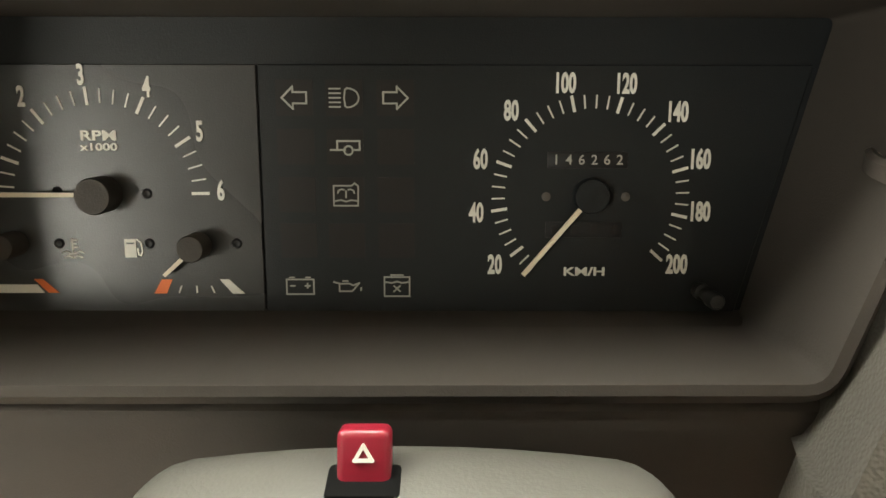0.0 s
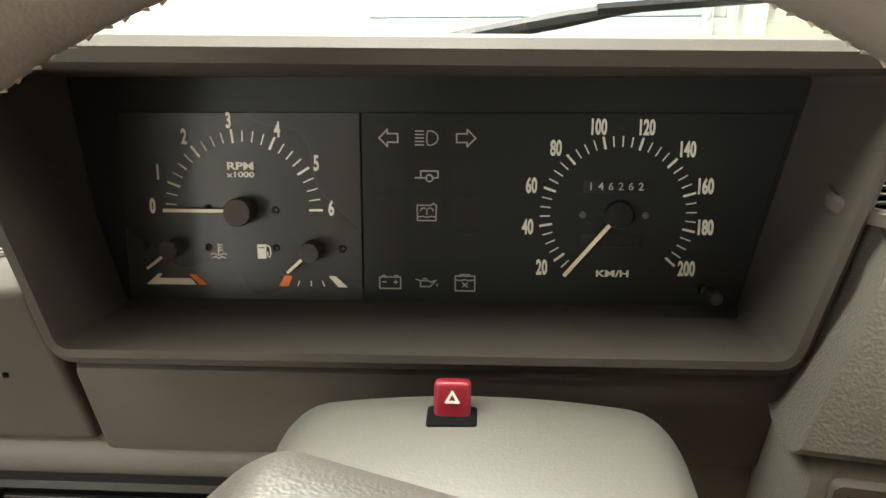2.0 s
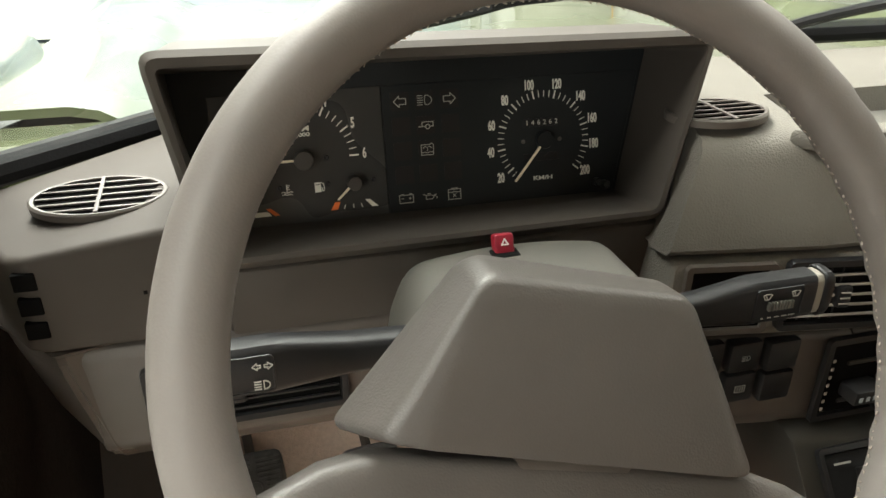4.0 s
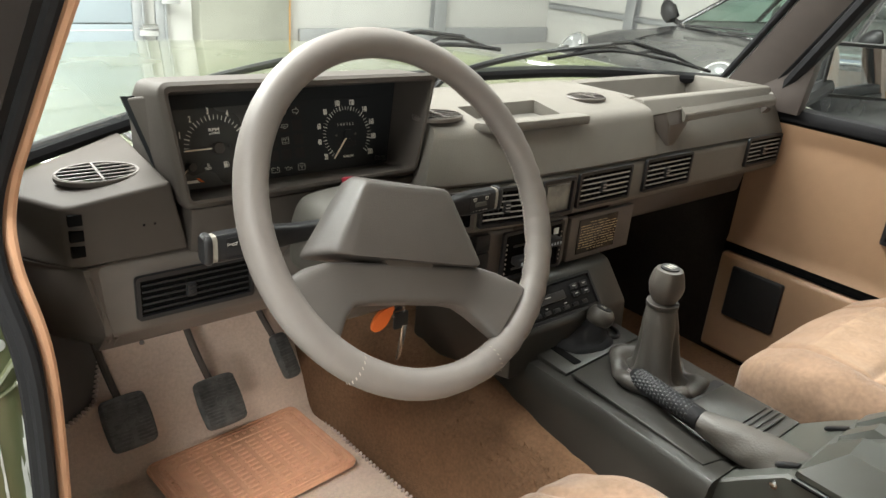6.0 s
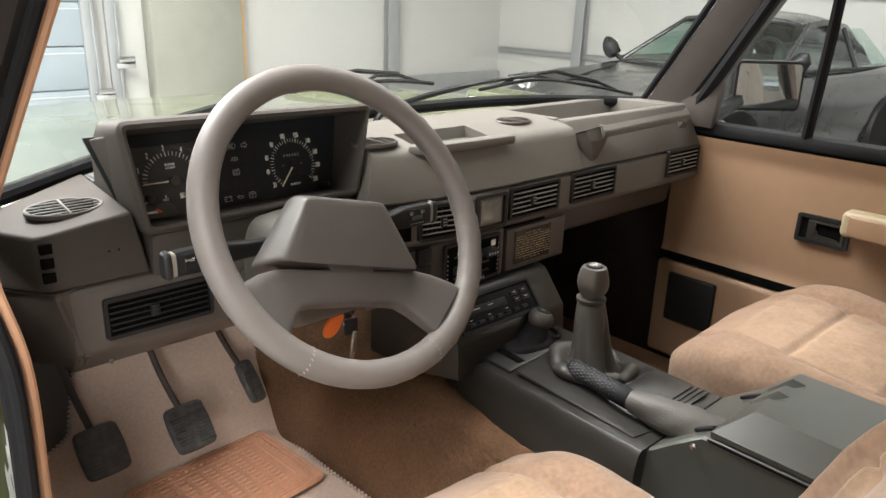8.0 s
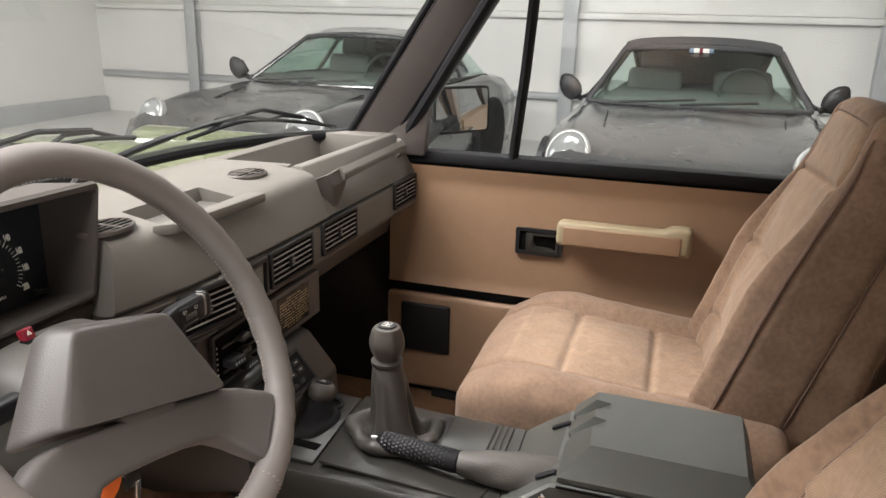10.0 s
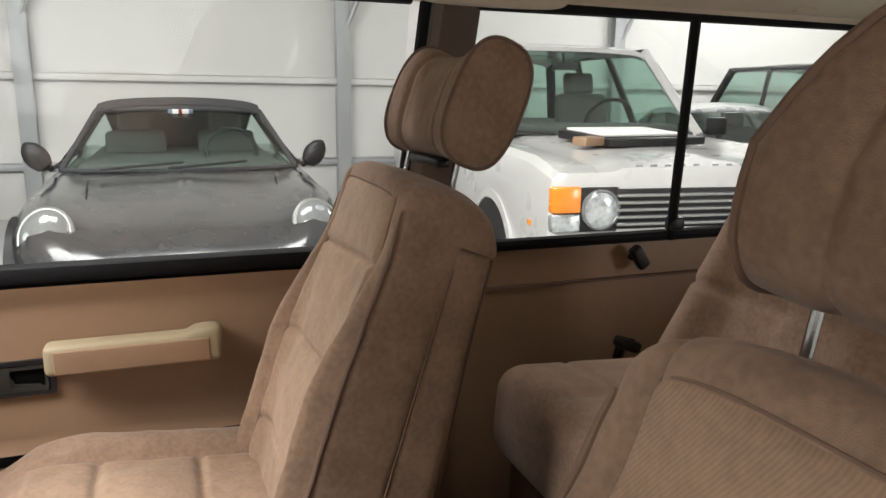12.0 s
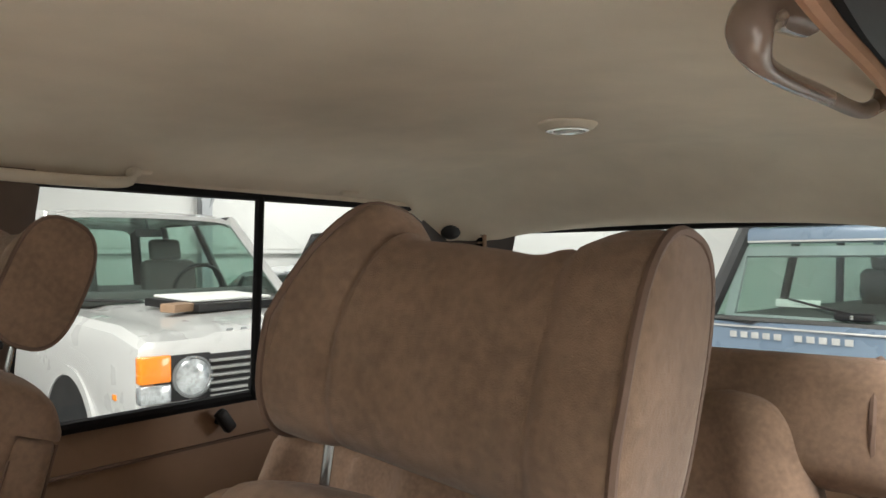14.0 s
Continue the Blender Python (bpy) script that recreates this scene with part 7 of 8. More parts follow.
        if t > 0.9:
            q.z -= (0.034 if drv else 0.018) * (abs(p.x) / 0.185) ** 4 - 0.006 * math.cos(p.y / 0.053 * 1.4)
        return q
    off = Vector((0, -0.053, -0.29))
    bm = B()
    soft(bm, (0.185, 0.053, 0.29), 0.02, (84, 6, 120), lambda p: back(p) + off, bmx, nc=5)
    ba = part("backrest", bm, VELOUR, seat, "tan velour backrest with stitched panels", sharp=80)
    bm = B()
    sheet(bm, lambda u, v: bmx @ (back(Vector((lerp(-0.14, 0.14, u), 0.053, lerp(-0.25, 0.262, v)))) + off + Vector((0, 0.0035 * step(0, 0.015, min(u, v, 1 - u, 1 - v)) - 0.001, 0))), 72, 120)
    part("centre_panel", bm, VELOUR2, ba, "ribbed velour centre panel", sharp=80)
    bm = B()
    loop = [(-0.1405, -0.2505), (0.1405, -0.2505), (0.1405, 0.2625), (-0.1405, 0.2625)]
    pts = []
    for (xa, za), (xb, zb) in zip(loop, loop[1:] + loop[:1]):
        pts += [Vector((lerp(xa, xb, k / 16), 0.053, lerp(za, zb, k / 16))) for k in range(16)]
    tube(bm, [bmx @ (back(p) + off + Vector((0, 0.0005, 0))) for p in pts], 0.0011, 6, closed=True)
    part("panel_seam", bm, PIPE, ba)
    # lower rear shell, ending under the shoulder flap
    bm = B()
    soft(bm, (0.182, 0.034, 0.258), 0.018, (10, 3, 20), lambda p: Vector((p.x * wide((p.z + 0.226) / 0.58), p.y - (0.028 * step(0.256, -0.24, p.z) if p.y < 0 else 0), p.z)) + Vector((0, -0.118, -0.323)), bmx, nc=4)
    part("back_shell", bm, VELOUR, seat, "velour covered seat back", sharp=60)
    for s in (-1, 1):
        bm = B()
        pts = []
        for k in range(31):
            p = Vector((s * 0.183, 0.05, lerp(-0.27, 0.262, k / 30)))
            w = back(p)
            pts.append(bmx @ (Vector((w.x - s * 0.002, w.y - 0.0015, w.z)) + off))
        tube(bm, pts, [0.0038] * 27 + [0.0034, 0.0028, 0.002, 0.0012], 8)
        part("piping", bm, PIPE, ba)
        bm = B()
        tube(bm, [bmx @ (Vector((s * 0.1822 * wide(t), -0.096, (t - 1) * 0.58))) for t in [0.05 + 0.78 * k / 12 for k in range(13)]], 0.0022, 6)
        part("seam", bm, PIPE, ba)
        bm = B()
        tube(bm, [bmx @ Vector((s * 0.168 * wide((z + 0.55) / 0.58), -0.1525 - 0.028 * step(-0.067, -0.563, z), z)) for z in [-0.075 - 0.47 * k / 14 for k in range(15)]], 0.0032, 6)
        part("piping", bm, PIPE, ba)
    # headrest on two steel posts
    hm = Matrix.Translation((hx, hy_, hz_)) @ pose(0, 0, 0, 22 if cx > 0 else 10, 0 if cx > 0 else -6)

    def head_ring(x, grow=0.0, shrink=1.0):
        e = abs(x) / 0.137
        hz = (0.072 if drv else 0.072) + 0.012 * step(0.35, 0.92, e)
        hy = lerp(0.042, 0.052, step(0.3, 0.9, e))
        cut = groove(abs(x) - 0.078, 0.005, 0.0045) + grow
        ring = []
        for q in range(40):
            a = 2 * math.pi * q / 40
            c, s = math.cos(a), math.sin(a)
            y = (hy * shrink + cut) * math.copysign(abs(c) ** 0.75, c)
            low = hz if s > 0 else lerp(0.078, 0.084, step(0.35, 0.92, e))
            z = (low * shrink + cut) * math.copysign(abs(s) ** 0.75, s) + 0.008 * step(0.3, 0.9, e) * (1 if s > 0 else 0.2)
            v = Vector((x, y, z))
            if drv and x > 0.04:
                v.x -= 0.05 * (x - 0.04) / 0.1 * max(0.0, z / 0.085)
            v += Vector((0, 1, 0.5)) * (0.004 * noise.noise(v * 16 + Vector((cx, 0, 0))) + 0.0015 * noise.noise(v * 50)) * (1 if e < 0.97 else 0.3)
            ring.append(hm @ v)
        return ring
    bm = loft(B(), [head_ring(lerp(-0.134, 0.134, k / 60)) for k in range(61)])
    he = part("headrest", bm, VELOUR, seat, "velour headrest with a dipped top", sharp=60)
    for s in (-1, 1):
        bm = loft(B(), [head_ring(s * 0.134, 0.0005), head_ring(s * 0.137, -0.004), head_ring(s * 0.1395, 0, 0.75), head_ring(s * 0.141, 0, 0.4), head_ring(s * 0.1415, 0, 0.05)])
        part("end_panel", bm, VELOUR, he, "flat velour headrest end", sharp=60)
        bm = B()
        tube(bm, head_ring(s * 0.1345, 0.0005), 0.003, 6, closed=True)
        part("piping", bm, PIPE, he)
    for s in (-1, 1):
        bm = B()
        tube(bm, [(hx + s * 0.108, hy_ + (0.022 if drv else 0.042), 1.35), (hx + s * 0.108, hy_ + (0.006 if drv else 0.022), 1.435)], 0.0038, 10)
        po = part("headrest_post", bm, POSTMETAL, seat, "bright steel headrest post")
    if not drv:
        bm = B()
        box(bm, (hx + 0.01, hy_ + 0.03, 1.4), (0.13, 0.022, 0.014), 0.005)
        part("headrest_guide", bm, BLACK, seat, "black headrest guide")
    bm = B()
    box(bm, (cx, -0.65, 0.68), (0.4, 0.42, 0.17), 0.01)
    part("seat_base", bm, BLACK, seat, "black seat base")
    bm = B()
    lathe(bm, [(0.022, 0), (0.022, 0.014), (0.017, 0.018)], Matrix.Translation((cx + inner * 0.24, -0.6, 0.86)) @ pose(0, 0, 0, 0, 90 * inner, 0), 16)
    part("recline_knob", bm, CHROME, seat, "bright recliner knob")
    return seat


front_seat(0.442, -1, "tan velour passenger seat with headrest")
front_seat(-0.4, 1, "tan velour driver's seat with headrest")

# ---- rear bench ----
bench = thing("rear_bench", "tan velour rear bench seat", "seat", (0, -1.5, 0.6))


def rcush(p):
    q = p.copy()
    if p.z > 0:
        q.z += groove(abs(abs(p.x) - 0.36), 0.008, 0.008) + groove(p.x, 0.01, 0.01) + 0.02 * math.cos(min(1, abs(abs(p.x) - 0.34) / 0.3) * 1.4)
        q.z += groove(p.y - 0.06, 0.007, 0.008) + 0.006 * noise.noise(p * 8)
    return q


bm = B()
soft(bm, (0.57, 0.2, 0.085), 0.055, (70, 24, 4), rcush, Matrix.Translation((0, -1.41, 0.912)) @ pose(0, 0, 0, 4), nc=5)
part("cushion", bm, VELOUR, bench, sharp=80)


def rback(p):
    q = p.copy()
    t = (p.z + 0.2) / 0.4
    if p.y > 0:
        q.y += groove(abs(abs(p.x) - 0.34), 0.008, 0.008) + groove(abs(p.x) - 0.06, 0.008, 0.01) + 0.03 * math.exp(-((abs(abs(p.x) - 0.34) - 0.2) / 0.06) ** 2)
        q.y += groove(t - 0.55, 0.015, 0.008) + 0.006 * noise.noise(p * 8)
    q.z += 0.022 * math.exp(-((abs(p.x) - 0.36) / 0.2) ** 2) * step(0.5, 1.0, t)
    q.x *= lerp(0.92, 0.74, t)
    return q


bm = B()
soft(bm, (0.62, 0.062, 0.2), 0.045, (80, 4, 30), rback, Matrix.Translation((0, -1.66, 1.12)) @ pose(0, 0, 0, 17), nc=5)
part("backrest", bm, VELOUR, bench, sharp=80)
for x, zt in ((0.335, 1.362), (-0.42, 1.302)):
    bm = B()
    soft(bm, (0.165 if x < 0 else 0.06, 0.05 if x < 0 else 0.045, 0.085 if x < 0 else 0.06), 0.042, (10, 3, 3), None, Matrix.Translation((x, -1.71, zt)) @ pose(0, 0, 0, 14), nc=5)
    hr = part("headrest", bm, VELOUR, bench, "velour rear headrest", sharp=80)
    if x < 0:
        bm = B()
        tube(bm, [Vector((x - 0.128, -1.71, zt)) + pose(0, 0, 0, 14) @ Vector((0, 0.0505 * math.cos(a), 0.0855 * math.sin(a))) for a in [2 * math.pi * k / 24 for k in range(24)]], 0.0045, 6, closed=True)
        part("piping", bm, PIPE, hr)
bm = B()
box(bm, (0, -1.43, 0.71), (1.1, 0.36, 0.26), 0.02)
part("bench_base", bm, CARPET, bench, "carpeted bench base")
bm = B()
soft(bm, (0.012, 0.014, 0.028), 0.008, (2, 2, 3), None, Matrix.Translation((0.705, -1.63, 1.155)) @ pose(0, 0, 0, -35))
tube(bm, [(0.74, -1.63, 1.15), (0.705, -1.63, 1.15)], 0.008, 8)
solid("seat_release", bm, BLACK, "small black seat release lever on the trim", "lever")
bm = B()
tube(bm, curve([(0.66, -1.56, 0.95), (0.63, -1.55, 0.99), (0.6, -1.55, 1.0)], 5), 0.012, 8)
box(bm, (0.615, -1.55, 0.995), (0.04, 0.05, 0.025), 0.008, pose(0, 0, 0, 20))
solid("belt_buckle", bm, BLACK, "black seat belt buckle on the rear bench", "seat belt")

# ---- centre console ----
con = thing("centre_console", "dark plastic centre console with two levers", "console", (0.05, -0.35, 0.8))
bm = B()
rings = []
for y, z0, zt, xl, xr in ((-0.11, 0.8, 0.868, -0.06, 0.172), (-0.2, 0.79, 0.878, -0.068, 0.168), (-0.36, 0.78, 0.887, -0.078, 0.158), (-0.525, 0.76, 0.892, -0.09, 0.145)):
    rings.append([Vector(p) for p in ((xl - 0.012, y, z0 - 0.05), (xl - 0.006, y, zt - 0.03), (xl, y, zt - 0.006), (xl + 0.007, y, zt), (xr - 0.007, y, zt), (xr, y, zt - 0.006), (xr + 0.006, y, zt - 0.03), (xr + 0.012, y, z0 - 0.05))])
loft(bm, rings)
cb = part("console_body", bm, CONSOLE, con, sharp=40)
bm = B()
prism(bm, [(-0.047, -0.262), (-0.065, -0.5), (-0.02, -0.51), (0.132, -0.505), (0.15, -0.25)], "z", 0.888, 0.8935, 0.0018)
pl = part("gear_plate", bm, CONSOLE, con)
bm = B()
prism(bm, [(-0.04, -0.14), (-0.046, -0.252), (0.152, -0.24), (0.16, -0.14)], "z", 0.877, 0.886, 0.002)
part("transfer_plate", bm, CONSOLE, con)
bm = B()
box(bm, (-0.005, -0.2, 0.8868), (0.016, 0.085, 0.002), 0.001, pose(0, 0, 0, 0, 0, -4))
part("slot", bm, HOLE, con)
bm = B()
box(bm, (0.085, -0.447, 0.8945), (0.085, 0.07, 0.004), 0.0015)
ash = part("ashtray_lid", bm, CONSOLE, pl)
for k in range(3):
    bm = B()
    box(bm, (0.095, -0.488 - 0.009 * k, 0.8945), (0.075, 0.004, 0.003), 0.001)
    part("ridge", bm, CONSOLE, pl)
bm = B()
box(bm, (0.085, -0.405, 0.8948), (0.085, 0.016, 0.004), 0.001)
part("ashtray_hinge", bm, BLACK, pl)
# gear lever: leather gaiter, sleeve and knob
lever = thing("gear_lever", "gear lever with grey leather gaiter and knob", "gear lever", (0.055, -0.335, 0.89))
bm = B()
rings = []
for h, r, dy, pool in ((0.0, 0.06, 0.0, 1), (0.005, 0.067, 0, 1), (0.012, 0.068, 0, 1), (0.018, 0.062, 0, 1), (0.019, 0.053, 0, 1), (0.012, 0.047, 0, 0.8), (0.008, 0.043, 0, 0.5), (0.014, 0.037, 0, 0.3), (0.024, 0.0345, 0.001, 0.2), (0.036, 0.032, 0.003, 0.15), (0.052, 0.0295, 0.005, 0.1),
                       (0.07, 0.027, 0.007, 0.06), (0.09, 0.0248, 0.009, 0.03), (0.113, 0.0225, 0.012, 0), (0.116, 0.0205, 0.012, 0), (0.119, 0.0235, 0.013, 0), (0.124, 0.0235, 0.013, 0), (0.126, 0.016, 0.013, 0)):
    ring = []
    for q in range(72):
        a = 2 * math.pi * q / 72
        near = step(0.112, 0.05, h)
        crease = sum(k * math.exp(-((math.remainder(a - a0 - h * tw, 2 * math.pi)) / w) ** 2) for a0, k, w, tw in ((-1.75, 0.3, 0.22, 3.0), (-0.35, 0.22, 0.25, -4.0), (2.2, 0.25, 0.3, 2.0), (-2.75, 0.16, 0.2, -3.0)))
        lump = noise.noise(Vector((math.cos(a) * 1.7, math.sin(a) * 1.7, h * 22)))
        f = 1 - crease * near * (1 - 0.6 * pool) + 0.14 * pool * lump
        ring.append(Vector((0.052 + r * f * math.cos(a), -0.34 + dy + r * 1.12 * f * math.sin(a) * (1 if pool else 1 / 1.12), 0.893 + h + pool * (0.011 * lump if h > 0.004 else 0))))
    rings.append(ring)
part("gaiter", loft(bm, rings), GAITER, lever, "creased leather gaiter", sharp=70)
bm = B()
rings = []
for r, h in ((0.012, -0.004), (0.0155, 0.0), (0.017, 0.006), (0.0235, 0.018), (0.0262, 0.028), (0.026, 0.036), (0.0225, 0.05), (0.019, 0.056), (0.012, 0.058), (0.002, 0.0582)):
    ring = []
    for q in range(36):
        a = 2 * math.pi * q / 36
        flat = math.cos(math.pi / 6) / math.cos((a + 0.3) % (math.pi / 3) - math.pi / 6)
        k = lerp(1.0, 1.05 * flat, 0.55 * step(0.0, 0.02, h) * step(0.058, 0.05, h))
        ring.append(Vector((0.054 + r * k * math.cos(a), -0.326 + r * k * math.sin(a), 1.012 + h)))
    rings.append(ring)
loft(bm, rings)
kn = part("knob", bm, KNOB, lever, "rounded leather gear knob")
bm = B()
lathe(bm, [(0.014, 0.0), (0.0135, 0.003), (0.0005, 0.0034)], Matrix.Translation((0.054, -0.326, 1.0686)), 20)
cap = part("shift_pattern_cap", bm, BLACK, kn)
bm = B()
for x in (-0.006, 0.0, 0.006):
    box(bm, (0.054 + x, -0.326, 1.0723), (0.0014, 0.013, 0.0004), 0)
box(bm, (0.054, -0.326, 1.0723), (0.013, 0.0014, 0.0005), 0)
part("shift_pattern", bm, MARK, cap)
# transfer lever
low_lever = thing("transfer_lever", "short transfer lever with black gaiter", "gear lever", (0.08, -0.2, 0.88))
bm = B()
rings = []
for h, rx, ry, dx in ((0.0, 0.058, 0.04, 0.0), (0.005, 0.056, 0.038, 0.0), (0.009, 0.048, 0.033, 0.004), (0.008, 0.04, 0.029, 0.008), (0.014, 0.034, 0.026, 0.012), (0.021, 0.029, 0.023, 0.016), (0.024, 0.023, 0.02, 0.019), (0.034, 0.015, 0.014, 0.025)):
    rings.append([Vector((0.058 + dx + rx * (1 + 0.06 * math.sin(5 * a + h * 90)) * math.cos(a), -0.197 + ry * (1 + 0.05 * math.sin(4 * a + h * 70)) * math.sin(a), 0.885 + h + 0.002 * math.sin(6 * a + h * 300))) for a in [2 * math.pi * q / 32 for q in range(32)]])
part("gaiter", loft(bm, rings), RUBBER, low_lever, "creased black gaiter", sharp=70)
bm = B()
tm = Matrix.Translation((0.086, -0.2005, 0.921)) @ pose(0, 0, 0, 6, 16, 0)
lathe(bm, [(0.012, -0.018), (0.0145, -0.012), (0.0205, -0.007), (0.0232, 0.001), (0.0222, 0.01), (0.0175, 0.0165), (0.0135, 0.018), (0.0005, 0.018)], tm, 28)
k2 = part("knob", bm, KNOB, low_lever)
bm = B()
lathe(bm, [(0.0132, 0.0175), (0.0128, 0.0198), (0.0005, 0.0202)], tm, 20)
cap2 = part("cap", bm, BLACK, k2)
bm = B()
for dx, dy, w, h in ((-0.003, 0.0, 0.0012, 0.009), (0.003, 0.001, 0.0012, 0.007), (0.0, 0.001, 0.006, 0.0012)):
    box(bm, (0, 0, 0), (w, h, 0.0004), 0, tm @ Matrix.Translation((dx, dy, 0.0202)))
part("shift_pattern", bm, MARK, cap2)
bm = B()
tube(bm, [(0.112 + 0.019 * math.cos(a), -0.197 + 0.026 * math.sin(a), 0.889) for a in [2 * math.pi * k / 24 for k in range(24)]], 0.0035, 8, closed=True)
part("gaiter_ring", bm, BLACK, low_lever)
# handbrake
hb = thing("handbrake", "handbrake lever with a dimpled black grip", "handbrake", (-0.02, -0.5, 0.9))
bm = B()
A, Bp = Vector((0.004, -0.335, 0.912)), Vector((-0.02, -0.463, 0.918))
tube(bm, [A, A.lerp(Bp, 0.06), A.lerp(Bp, 0.5), A.lerp(Bp, 0.94), Bp], [0.011, 0.0148, 0.0155, 0.016, 0.014], 20)
gr = part("grip", bm, RUBBER, hb)
d = (Bp - A).normalized()
sx = d.orthogonal().normalized()
sy = d.cross(sx)
for i in range(17):
    for j in range(16):
        a = 2 * math.pi * (j + 0.5 * (i % 2)) / 16
        if (sx * math.cos(a) + sy * math.sin(a)).z < -0.2:
            continue
        p = A.lerp(Bp, 0.09 + 0.049 * i) + (sx * math.cos(a) + sy * math.sin(a)) * 0.0128
        t = B()
        bmesh.ops.create_icosphere(t, subdivisions=1, radius=0.0038, matrix=Matrix.Translation(p))
        part("grip_stud", t, BLACK, gr)
bm = B()
tube(bm, [A + (A - Bp).normalized() * 0.012, A], 0.005, 10)
part("release_button", bm, CHROME, hb)
bm = B()
rings = []
for k in range(25):
    t = k / 24
    ry, rz, dz = 0.016 + 0.034 * t - 0.022 * t * t, 0.016 + 0.03 * t - 0.02 * t * t, -0.014 * t
    c = Bp.lerp(Vector((0.0, -0.6, 0.925)), t)
    rings.append([c + Vector((ry * math.cos(a) * (1 + 0.06 * math.sin(3 * a + 6 * t) + 0.09 * t * math.sin(4 * a + 17 * t) + 0.05 * noise.noise(Vector((math.cos(a) * 3, math.sin(a) * 3, t * 9)))), 0, rz * math.sin(a) * (1 + 0.16 * t * noise.noise(Vector((a * 2, t * 7, 3)))) + dz)) for a in [2 * math.pi * q / 24 for q in range(24)]])
part("boot", loft(bm, rings), BOOT, hb, "grey leather handbrake boot", sharp=70)
# cubby box behind the levers
cub = thing("cubby_box", "dark green-grey cubby box with a padded lid", "cubby box", (0.03, -0.7, 0.62))
bm = B()
rings = []
for y, zt, xl in ((-0.52, 0.885, -0.07), (-0.56, 0.915, -0.062), (-0.592, 0.937, -0.055), (-0.835, 0.937, -0.055), (-0.84, 0.93, -0.055)):
    rings.append([Vector(p) for p in ((xl - 0.02, y, 0.66), (xl, y, zt - 0.004), (xl + 0.004, y, zt), (0.141, y, zt), (0.145, y, zt - 0.004), (0.155, y, 0.66))])
part("box_body", loft(bm, rings), CUBBY, cub, sharp=25)
bm = B()
# the lid: flat top with chamfered sides and a stepped front
plan = [(-0.012, -0.655, 0.0), (-0.012, -0.634, 0.0), (0.035, -0.63, 0.0), (0.04, -0.648, 0.0), (0.06, -0.648, 0.0), (0.065, -0.63, 0.0), (0.088, -0.63, 0.0), (0.093, -0.65, 0.0), (0.11, -0.65, 0.0), (0.115, -0.628, 0.0), (0.14, -0.628, 0.0), (0.14, -0.655, 0.0), (0.137, -0.828, 0.0), (-0.018, -0.826, 0.0)]
foot = [(-0.05, -0.655), (-0.05, -0.6), (0.035, -0.598), (0.04, -0.602), (0.06, -0.602), (0.065, -0.598), (0.088, -0.598), (0.093, -0.602), (0.11, -0.602), (0.115, -0.598), (0.146, -0.598), (0.148, -0.655), (0.146, -0.84), (-0.05, -0.84)]
mid = [(lerp(a[0], b[0], 0.12), lerp(a[1], b[1], 0.12)) for a, b in zip(plan, foot)]
loft(bm, [[Vector((x, y, 0.939)) for x, y in foot], [Vector((x, y, 0.946)) for x, y in foot], [Vector((x, y, 0.972)) for x, y in mid], [Vector((lerp(x, 0.055, 0.012), lerp(y, -0.73, 0.012), 0.977)) for x, y, z in plan]])
lid = part("lid", bm, CUBBY, cub, "padded cubby lid with a stepped front", sharp=22)
bm = B()
tube(bm, [(-0.0562, -0.6, 0.936), (-0.0562, -0.835, 0.936)], 0.0018, 6)
part("lid_joint", bm, HOLE, cub)
for x in (-0.03, 0.1):
    bm = B()
    box(bm, (x, -0.583, 0.934), (0.01, 0.03, 0.005), 0.002, pose(0, 0, 0, -30))
    part("clip", bm, BLACK, cub)
bm = B()
lathe(bm, [(0.005, 0), (0.005, 0.003), (0.003, 0.0042)], Matrix.Translation((-0.06, -0.585, 0.92)) @ pose(0, 0, 0, 0, -90, 0), 12)
part("screw", bm, CHROME, cub)

# ---- driver's footwell ----
pad = thing("heel_pad", "orange-brown ribbed rubber heel pad on the mat", "heel pad", (-0.37, 0.09, 0.6))
bm = B()
ph = pose(-0.3835, 0.115, 0.6145, 0, 0, 4.8)
loft(bm, [[ph @ Vector((x * k, y * k, z)) for x, y in rrect(0.297, 0.212, 0.018)] for k, z in ((0.99, -0.004), (1.0, 0.0), (0.99, 0.003))])
hp_ = part("pad_sheet", bm, HEEL, pad)
for w, h in ((0.291, 0.206), (0.274, 0.19), (0.225, 0.147)):
    bm = B()
    frame_ring(bm, ph @ Matrix.Translation((0, 0, 0.002)), w, h, 0.0035, 0.0035, 0.015)
    part("raised_border", bm, HEEL, hp_)
rib_mesh = None
for i in range(11):
    for j in range(7):
        if rib_mesh is None:
            t = B()
            box(t, (0, 0, 0), (0.019, 0.0065, 0.005), 0.0015, seg=1)
            rib_mesh = mesh_of(t, "rib", HEEL)
        ob = new("rib", rib_mesh)
        ob.parent = hp_
        ob.matrix_local = Matrix.Translation(-ORIGIN[hp_]) @ ph @ Matrix.Translation(((j - 3) * 0.028, (i - 5) * 0.0118, 0.004))
stud_mesh = None
for i in range(17):
    for s in (-1, 1):
        for x, y in ((-0.118 + 0.0148 * i, s * 0.082), (s * 0.123, -0.078 + 0.0098 * i)):
            if stud_mesh is None:
                t = B()
                box(t, (0, 0, 0), (0.007, 0.0065, 0.005), 0.0015, seg=1)
                stud_mesh = mesh_of(t, "stud", HEEL)
            ob = new("stud", stud_mesh)
            ob.parent = hp_
            ob.matrix_local = Matrix.Translation(-ORIGIN[hp_]) @ ph @ Matrix.Translation((x * 1.03, y * 1.03, 0.004))


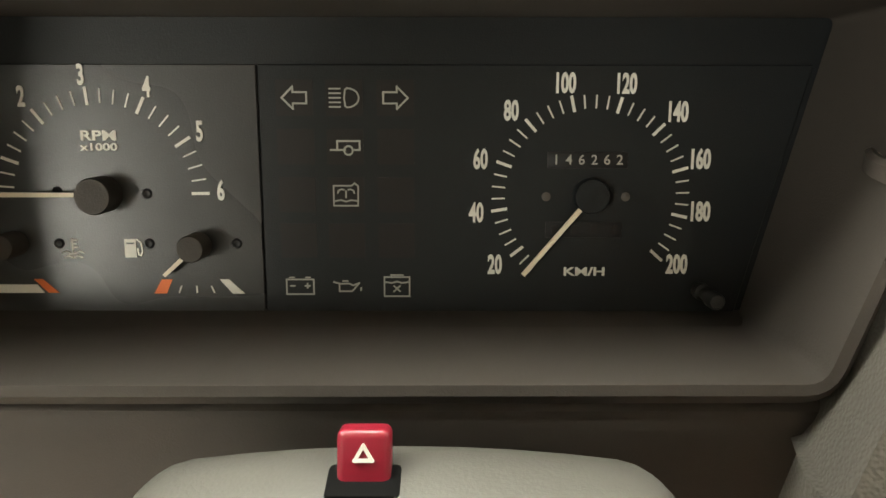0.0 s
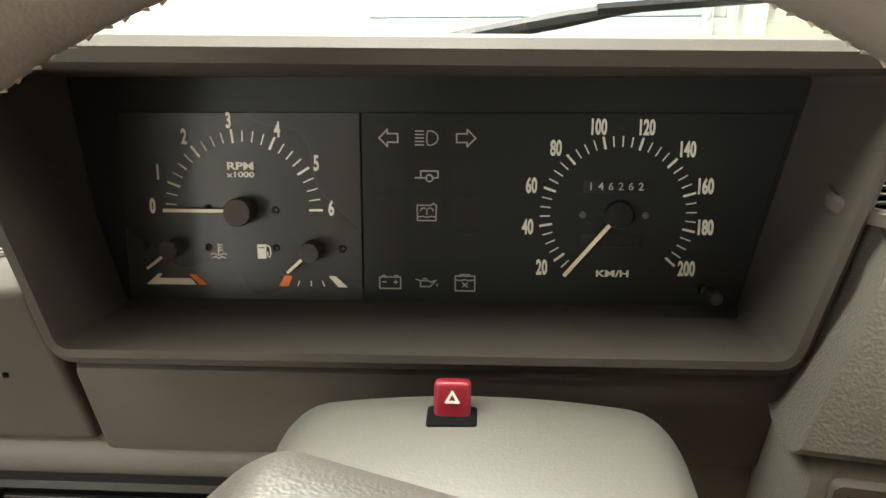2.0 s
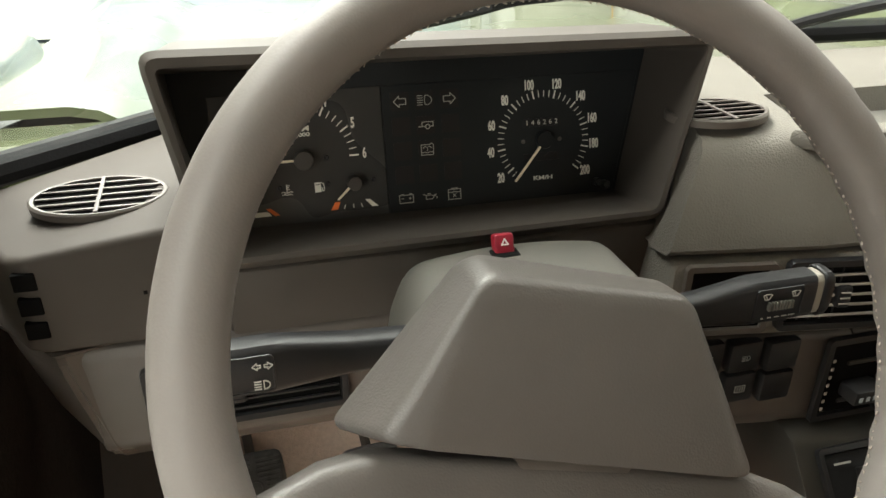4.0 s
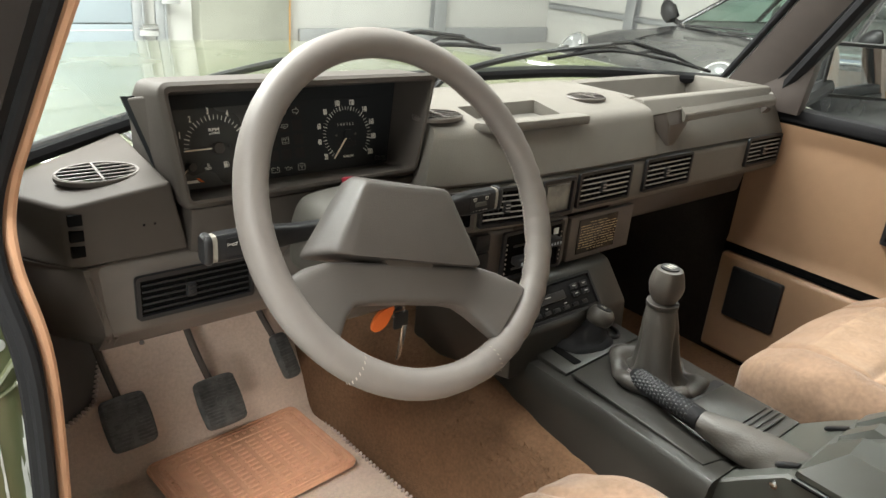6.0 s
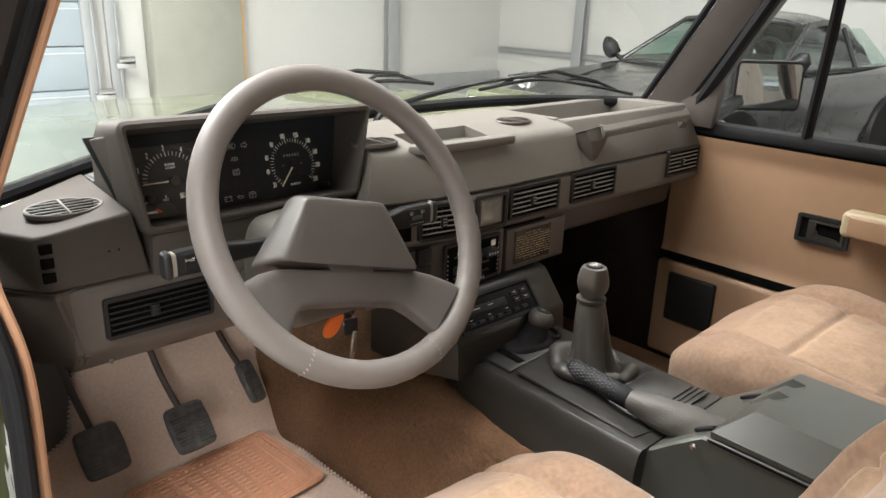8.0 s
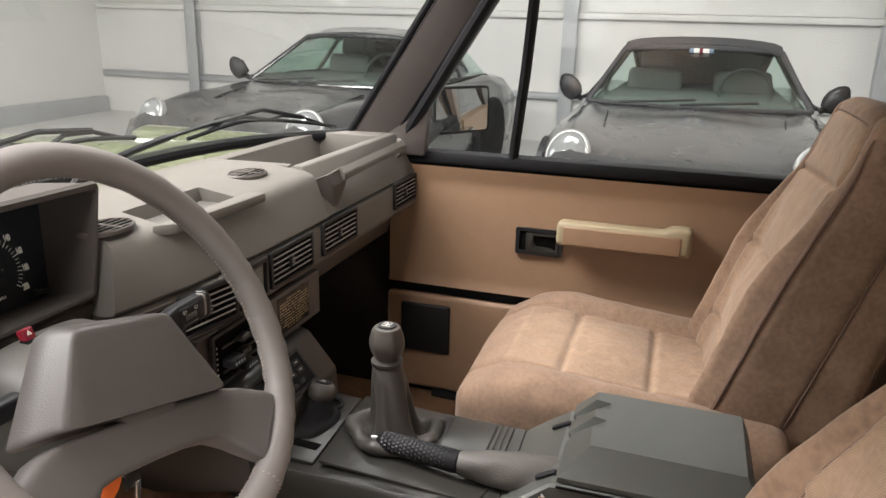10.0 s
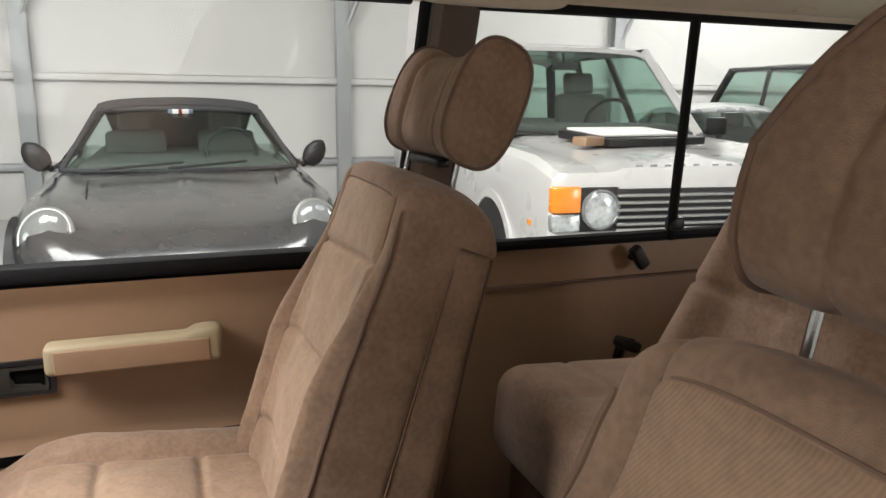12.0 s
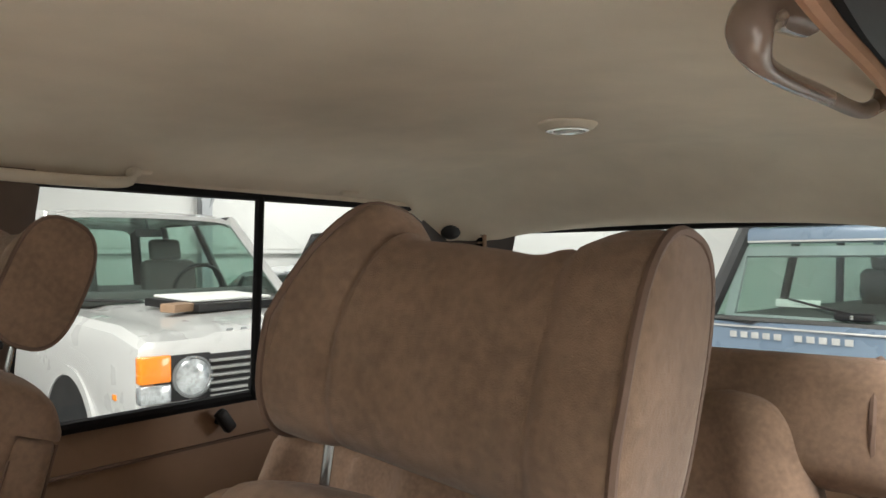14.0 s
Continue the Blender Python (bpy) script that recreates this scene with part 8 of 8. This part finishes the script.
def pedal(c, w, h, ang, yaw, root, label):
    p = thing("pedal", label, "pedal", c, group="driver's pedals")
    m = Matrix.Translation(c) @ pose(0, 0, 0, ang, 0, yaw)
    bm = B()
    soft(bm, (w / 2, h / 2, 0.009), 0.0085, (6, 6, 2), lambda q: Vector((q.x * (1 + 0.12 * math.cos(q.y / h * 2.6)), q.y * (1 + 0.05 * math.cos(q.x / w * 3)), q.z)), m)
    pp = part("pedal_rubber", bm, PEDAL, p, "ribbed black pedal rubber")
    n = int(h / 0.0062)
    for k in range(n):
        y = (k - (n - 1) / 2) * 0.0059
        for sx, ww in ((-1, 0.44), (1, 0.44)) if w > 0.05 else ((0, 0.8),):
            if w > 0.05 and abs(y) < 0.011:
                ww = 0.3
            bm = B()
            box(bm, (0, 0, 0), (w * ww, 0.0032, 0.0035), 0.0009, m @ Matrix.Translation((sx * (w * 0.49 - w * ww / 2), y, 0.0092)), seg=1)
            part("pedal_rib", bm, PEDAL, pp)
    if w > 0.05:
        bm = B()
        lathe(bm, [(0.0105, 0.008), (0.0105, 0.011), (0.008, 0.0115), (0.0075, 0.0095), (0.004, 0.0095), (0.004, 0.0115), (0.0005, 0.0115)], m, 18)
        part("pedal_boss", bm, PEDAL, pp)
    bm = B()
    s = m @ Vector((0, h * 0.3, -0.008))
    tube(bm, curve([s, s.lerp(Vector(root), 0.35) + Vector((0, 0.03, -0.01)), root], 6), 0.0062, 8)
    part("pedal_arm", bm, ARMPAINT, p)


pedal((-0.555, 0.21, 0.715), 0.07, 0.085, 48, 4, (-0.59, 0.36, 0.98), "black rubber clutch pedal")
pedal((-0.408, 0.19, 0.712), 0.07, 0.085, 48, 4, (-0.44, 0.36, 0.98), "black rubber brake pedal")
pedal((-0.262, 0.232, 0.735), 0.034, 0.085, 50, 8, (-0.3, 0.4, 0.98), "narrow black accelerator pedal")

# ---- roof fittings ----
def grab_handle(s, y0, y1):
    g = thing("roof_grab_handle", "beige grab handle over the door" if s > 0 else "brown grab handle over the open door", "grab handle", (s * 0.59, (y0 + y1) / 2, 1.67), group="roof grab handles")
    ys = [y0, lerp(y0, y1, 0.06), lerp(y0, y1, 0.16), lerp(y0, y1, 0.84), lerp(y0, y1, 0.94), y1]
    zs = [1.678, 1.672, 1.652, 1.652, 1.672, 1.678]
    xs = [0.585, 0.572, 0.56, 0.56, 0.572, 0.585]
    bm = B()
    pts = [(s * x, y, z) for x, y, z in zip(xs, ys, zs)]
    if s < 0:
        pts = [(-0.597, -1.145, 1.665), (-0.589, -1.1, 1.66), (-0.585, -1.066, 1.645), (-0.584, -1.066, 1.63), (-0.585, -1.1, 1.622), (-0.585, -1.22, 1.63), (-0.585, -1.4, 1.645), (-0.595, -1.48, 1.675)]
    line = curve(pts, 6)
    if s > 0:
        tube(bm, line, 0.009, 12, flat=1.3)
    else:
        n = len(line) - 1
        tube(bm, line, [0.0055 + 0.0065 * max(step(0.58, 0.36, k / n), step(0.9, 1.0, k / n)) for k in range(n + 1)], 14, flat=1.4)
    part("handle_bar", bm, LINER if s > 0 else HANDLE, g)
    for x, y, z in (pts[0], pts[-1]):
        bm = B()
        if s > 0:
            soft(bm, (0.014, 0.028, 0.013), 0.009, (2, 3, 2), None, Matrix.Translation((s * 0.588, y, 1.684)))
        else:
            lathe(bm, [(0.013, -0.012), (0.013, 0.006), (0.009, 0.009), (0.008, 0.004)], Matrix.Translation((x - 0.006, y, z + 0.003)) @ pose(0, 0, 0, 0, 70, 0), 18)
        part("handle_foot", bm, LINER if s > 0 else HANDLE, g)


grab_handle(1, -1.05, -1.36)
grab_handle(-1, -1.06, -1.48)
bm = B()
soft(bm, (0.012, 0.03, 0.012), 0.009, (2, 3, 2), None, Matrix.Translation((0.592, -1.9, 1.678)))
solid("coat_hook", bm, LINER, "small beige coat hook on the roof rail", "coat hook")
lamp = thing("roof_lamp", "small round chrome-rimmed roof lamp", "lamp", (-0.1, -1.735, 1.735))
lm = Matrix.Translation((-0.1, -1.735, 1.7345)) @ pose(0, 0, 0, 180)
bm = B()
lathe(bm, [(0.05, -0.006), (0.05, 0.0), (0.044, 0.006), (0.036, 0.009), (0.034, 0.005)], lm, 32)
part("rim", bm, LINER, lamp)
bm = B()
lathe(bm, [(0.036, 0.004), (0.036, 0.011), (0.03, 0.012), (0.029, 0.006)], lm, 32)
part("bezel", bm, CHROME, lamp)
bm = B()
lathe(bm, [(0.03, 0.005), (0.022, 0.0095), (0.001, 0.011)], lm, 28)
part("lens", bm, PAPER, lamp)
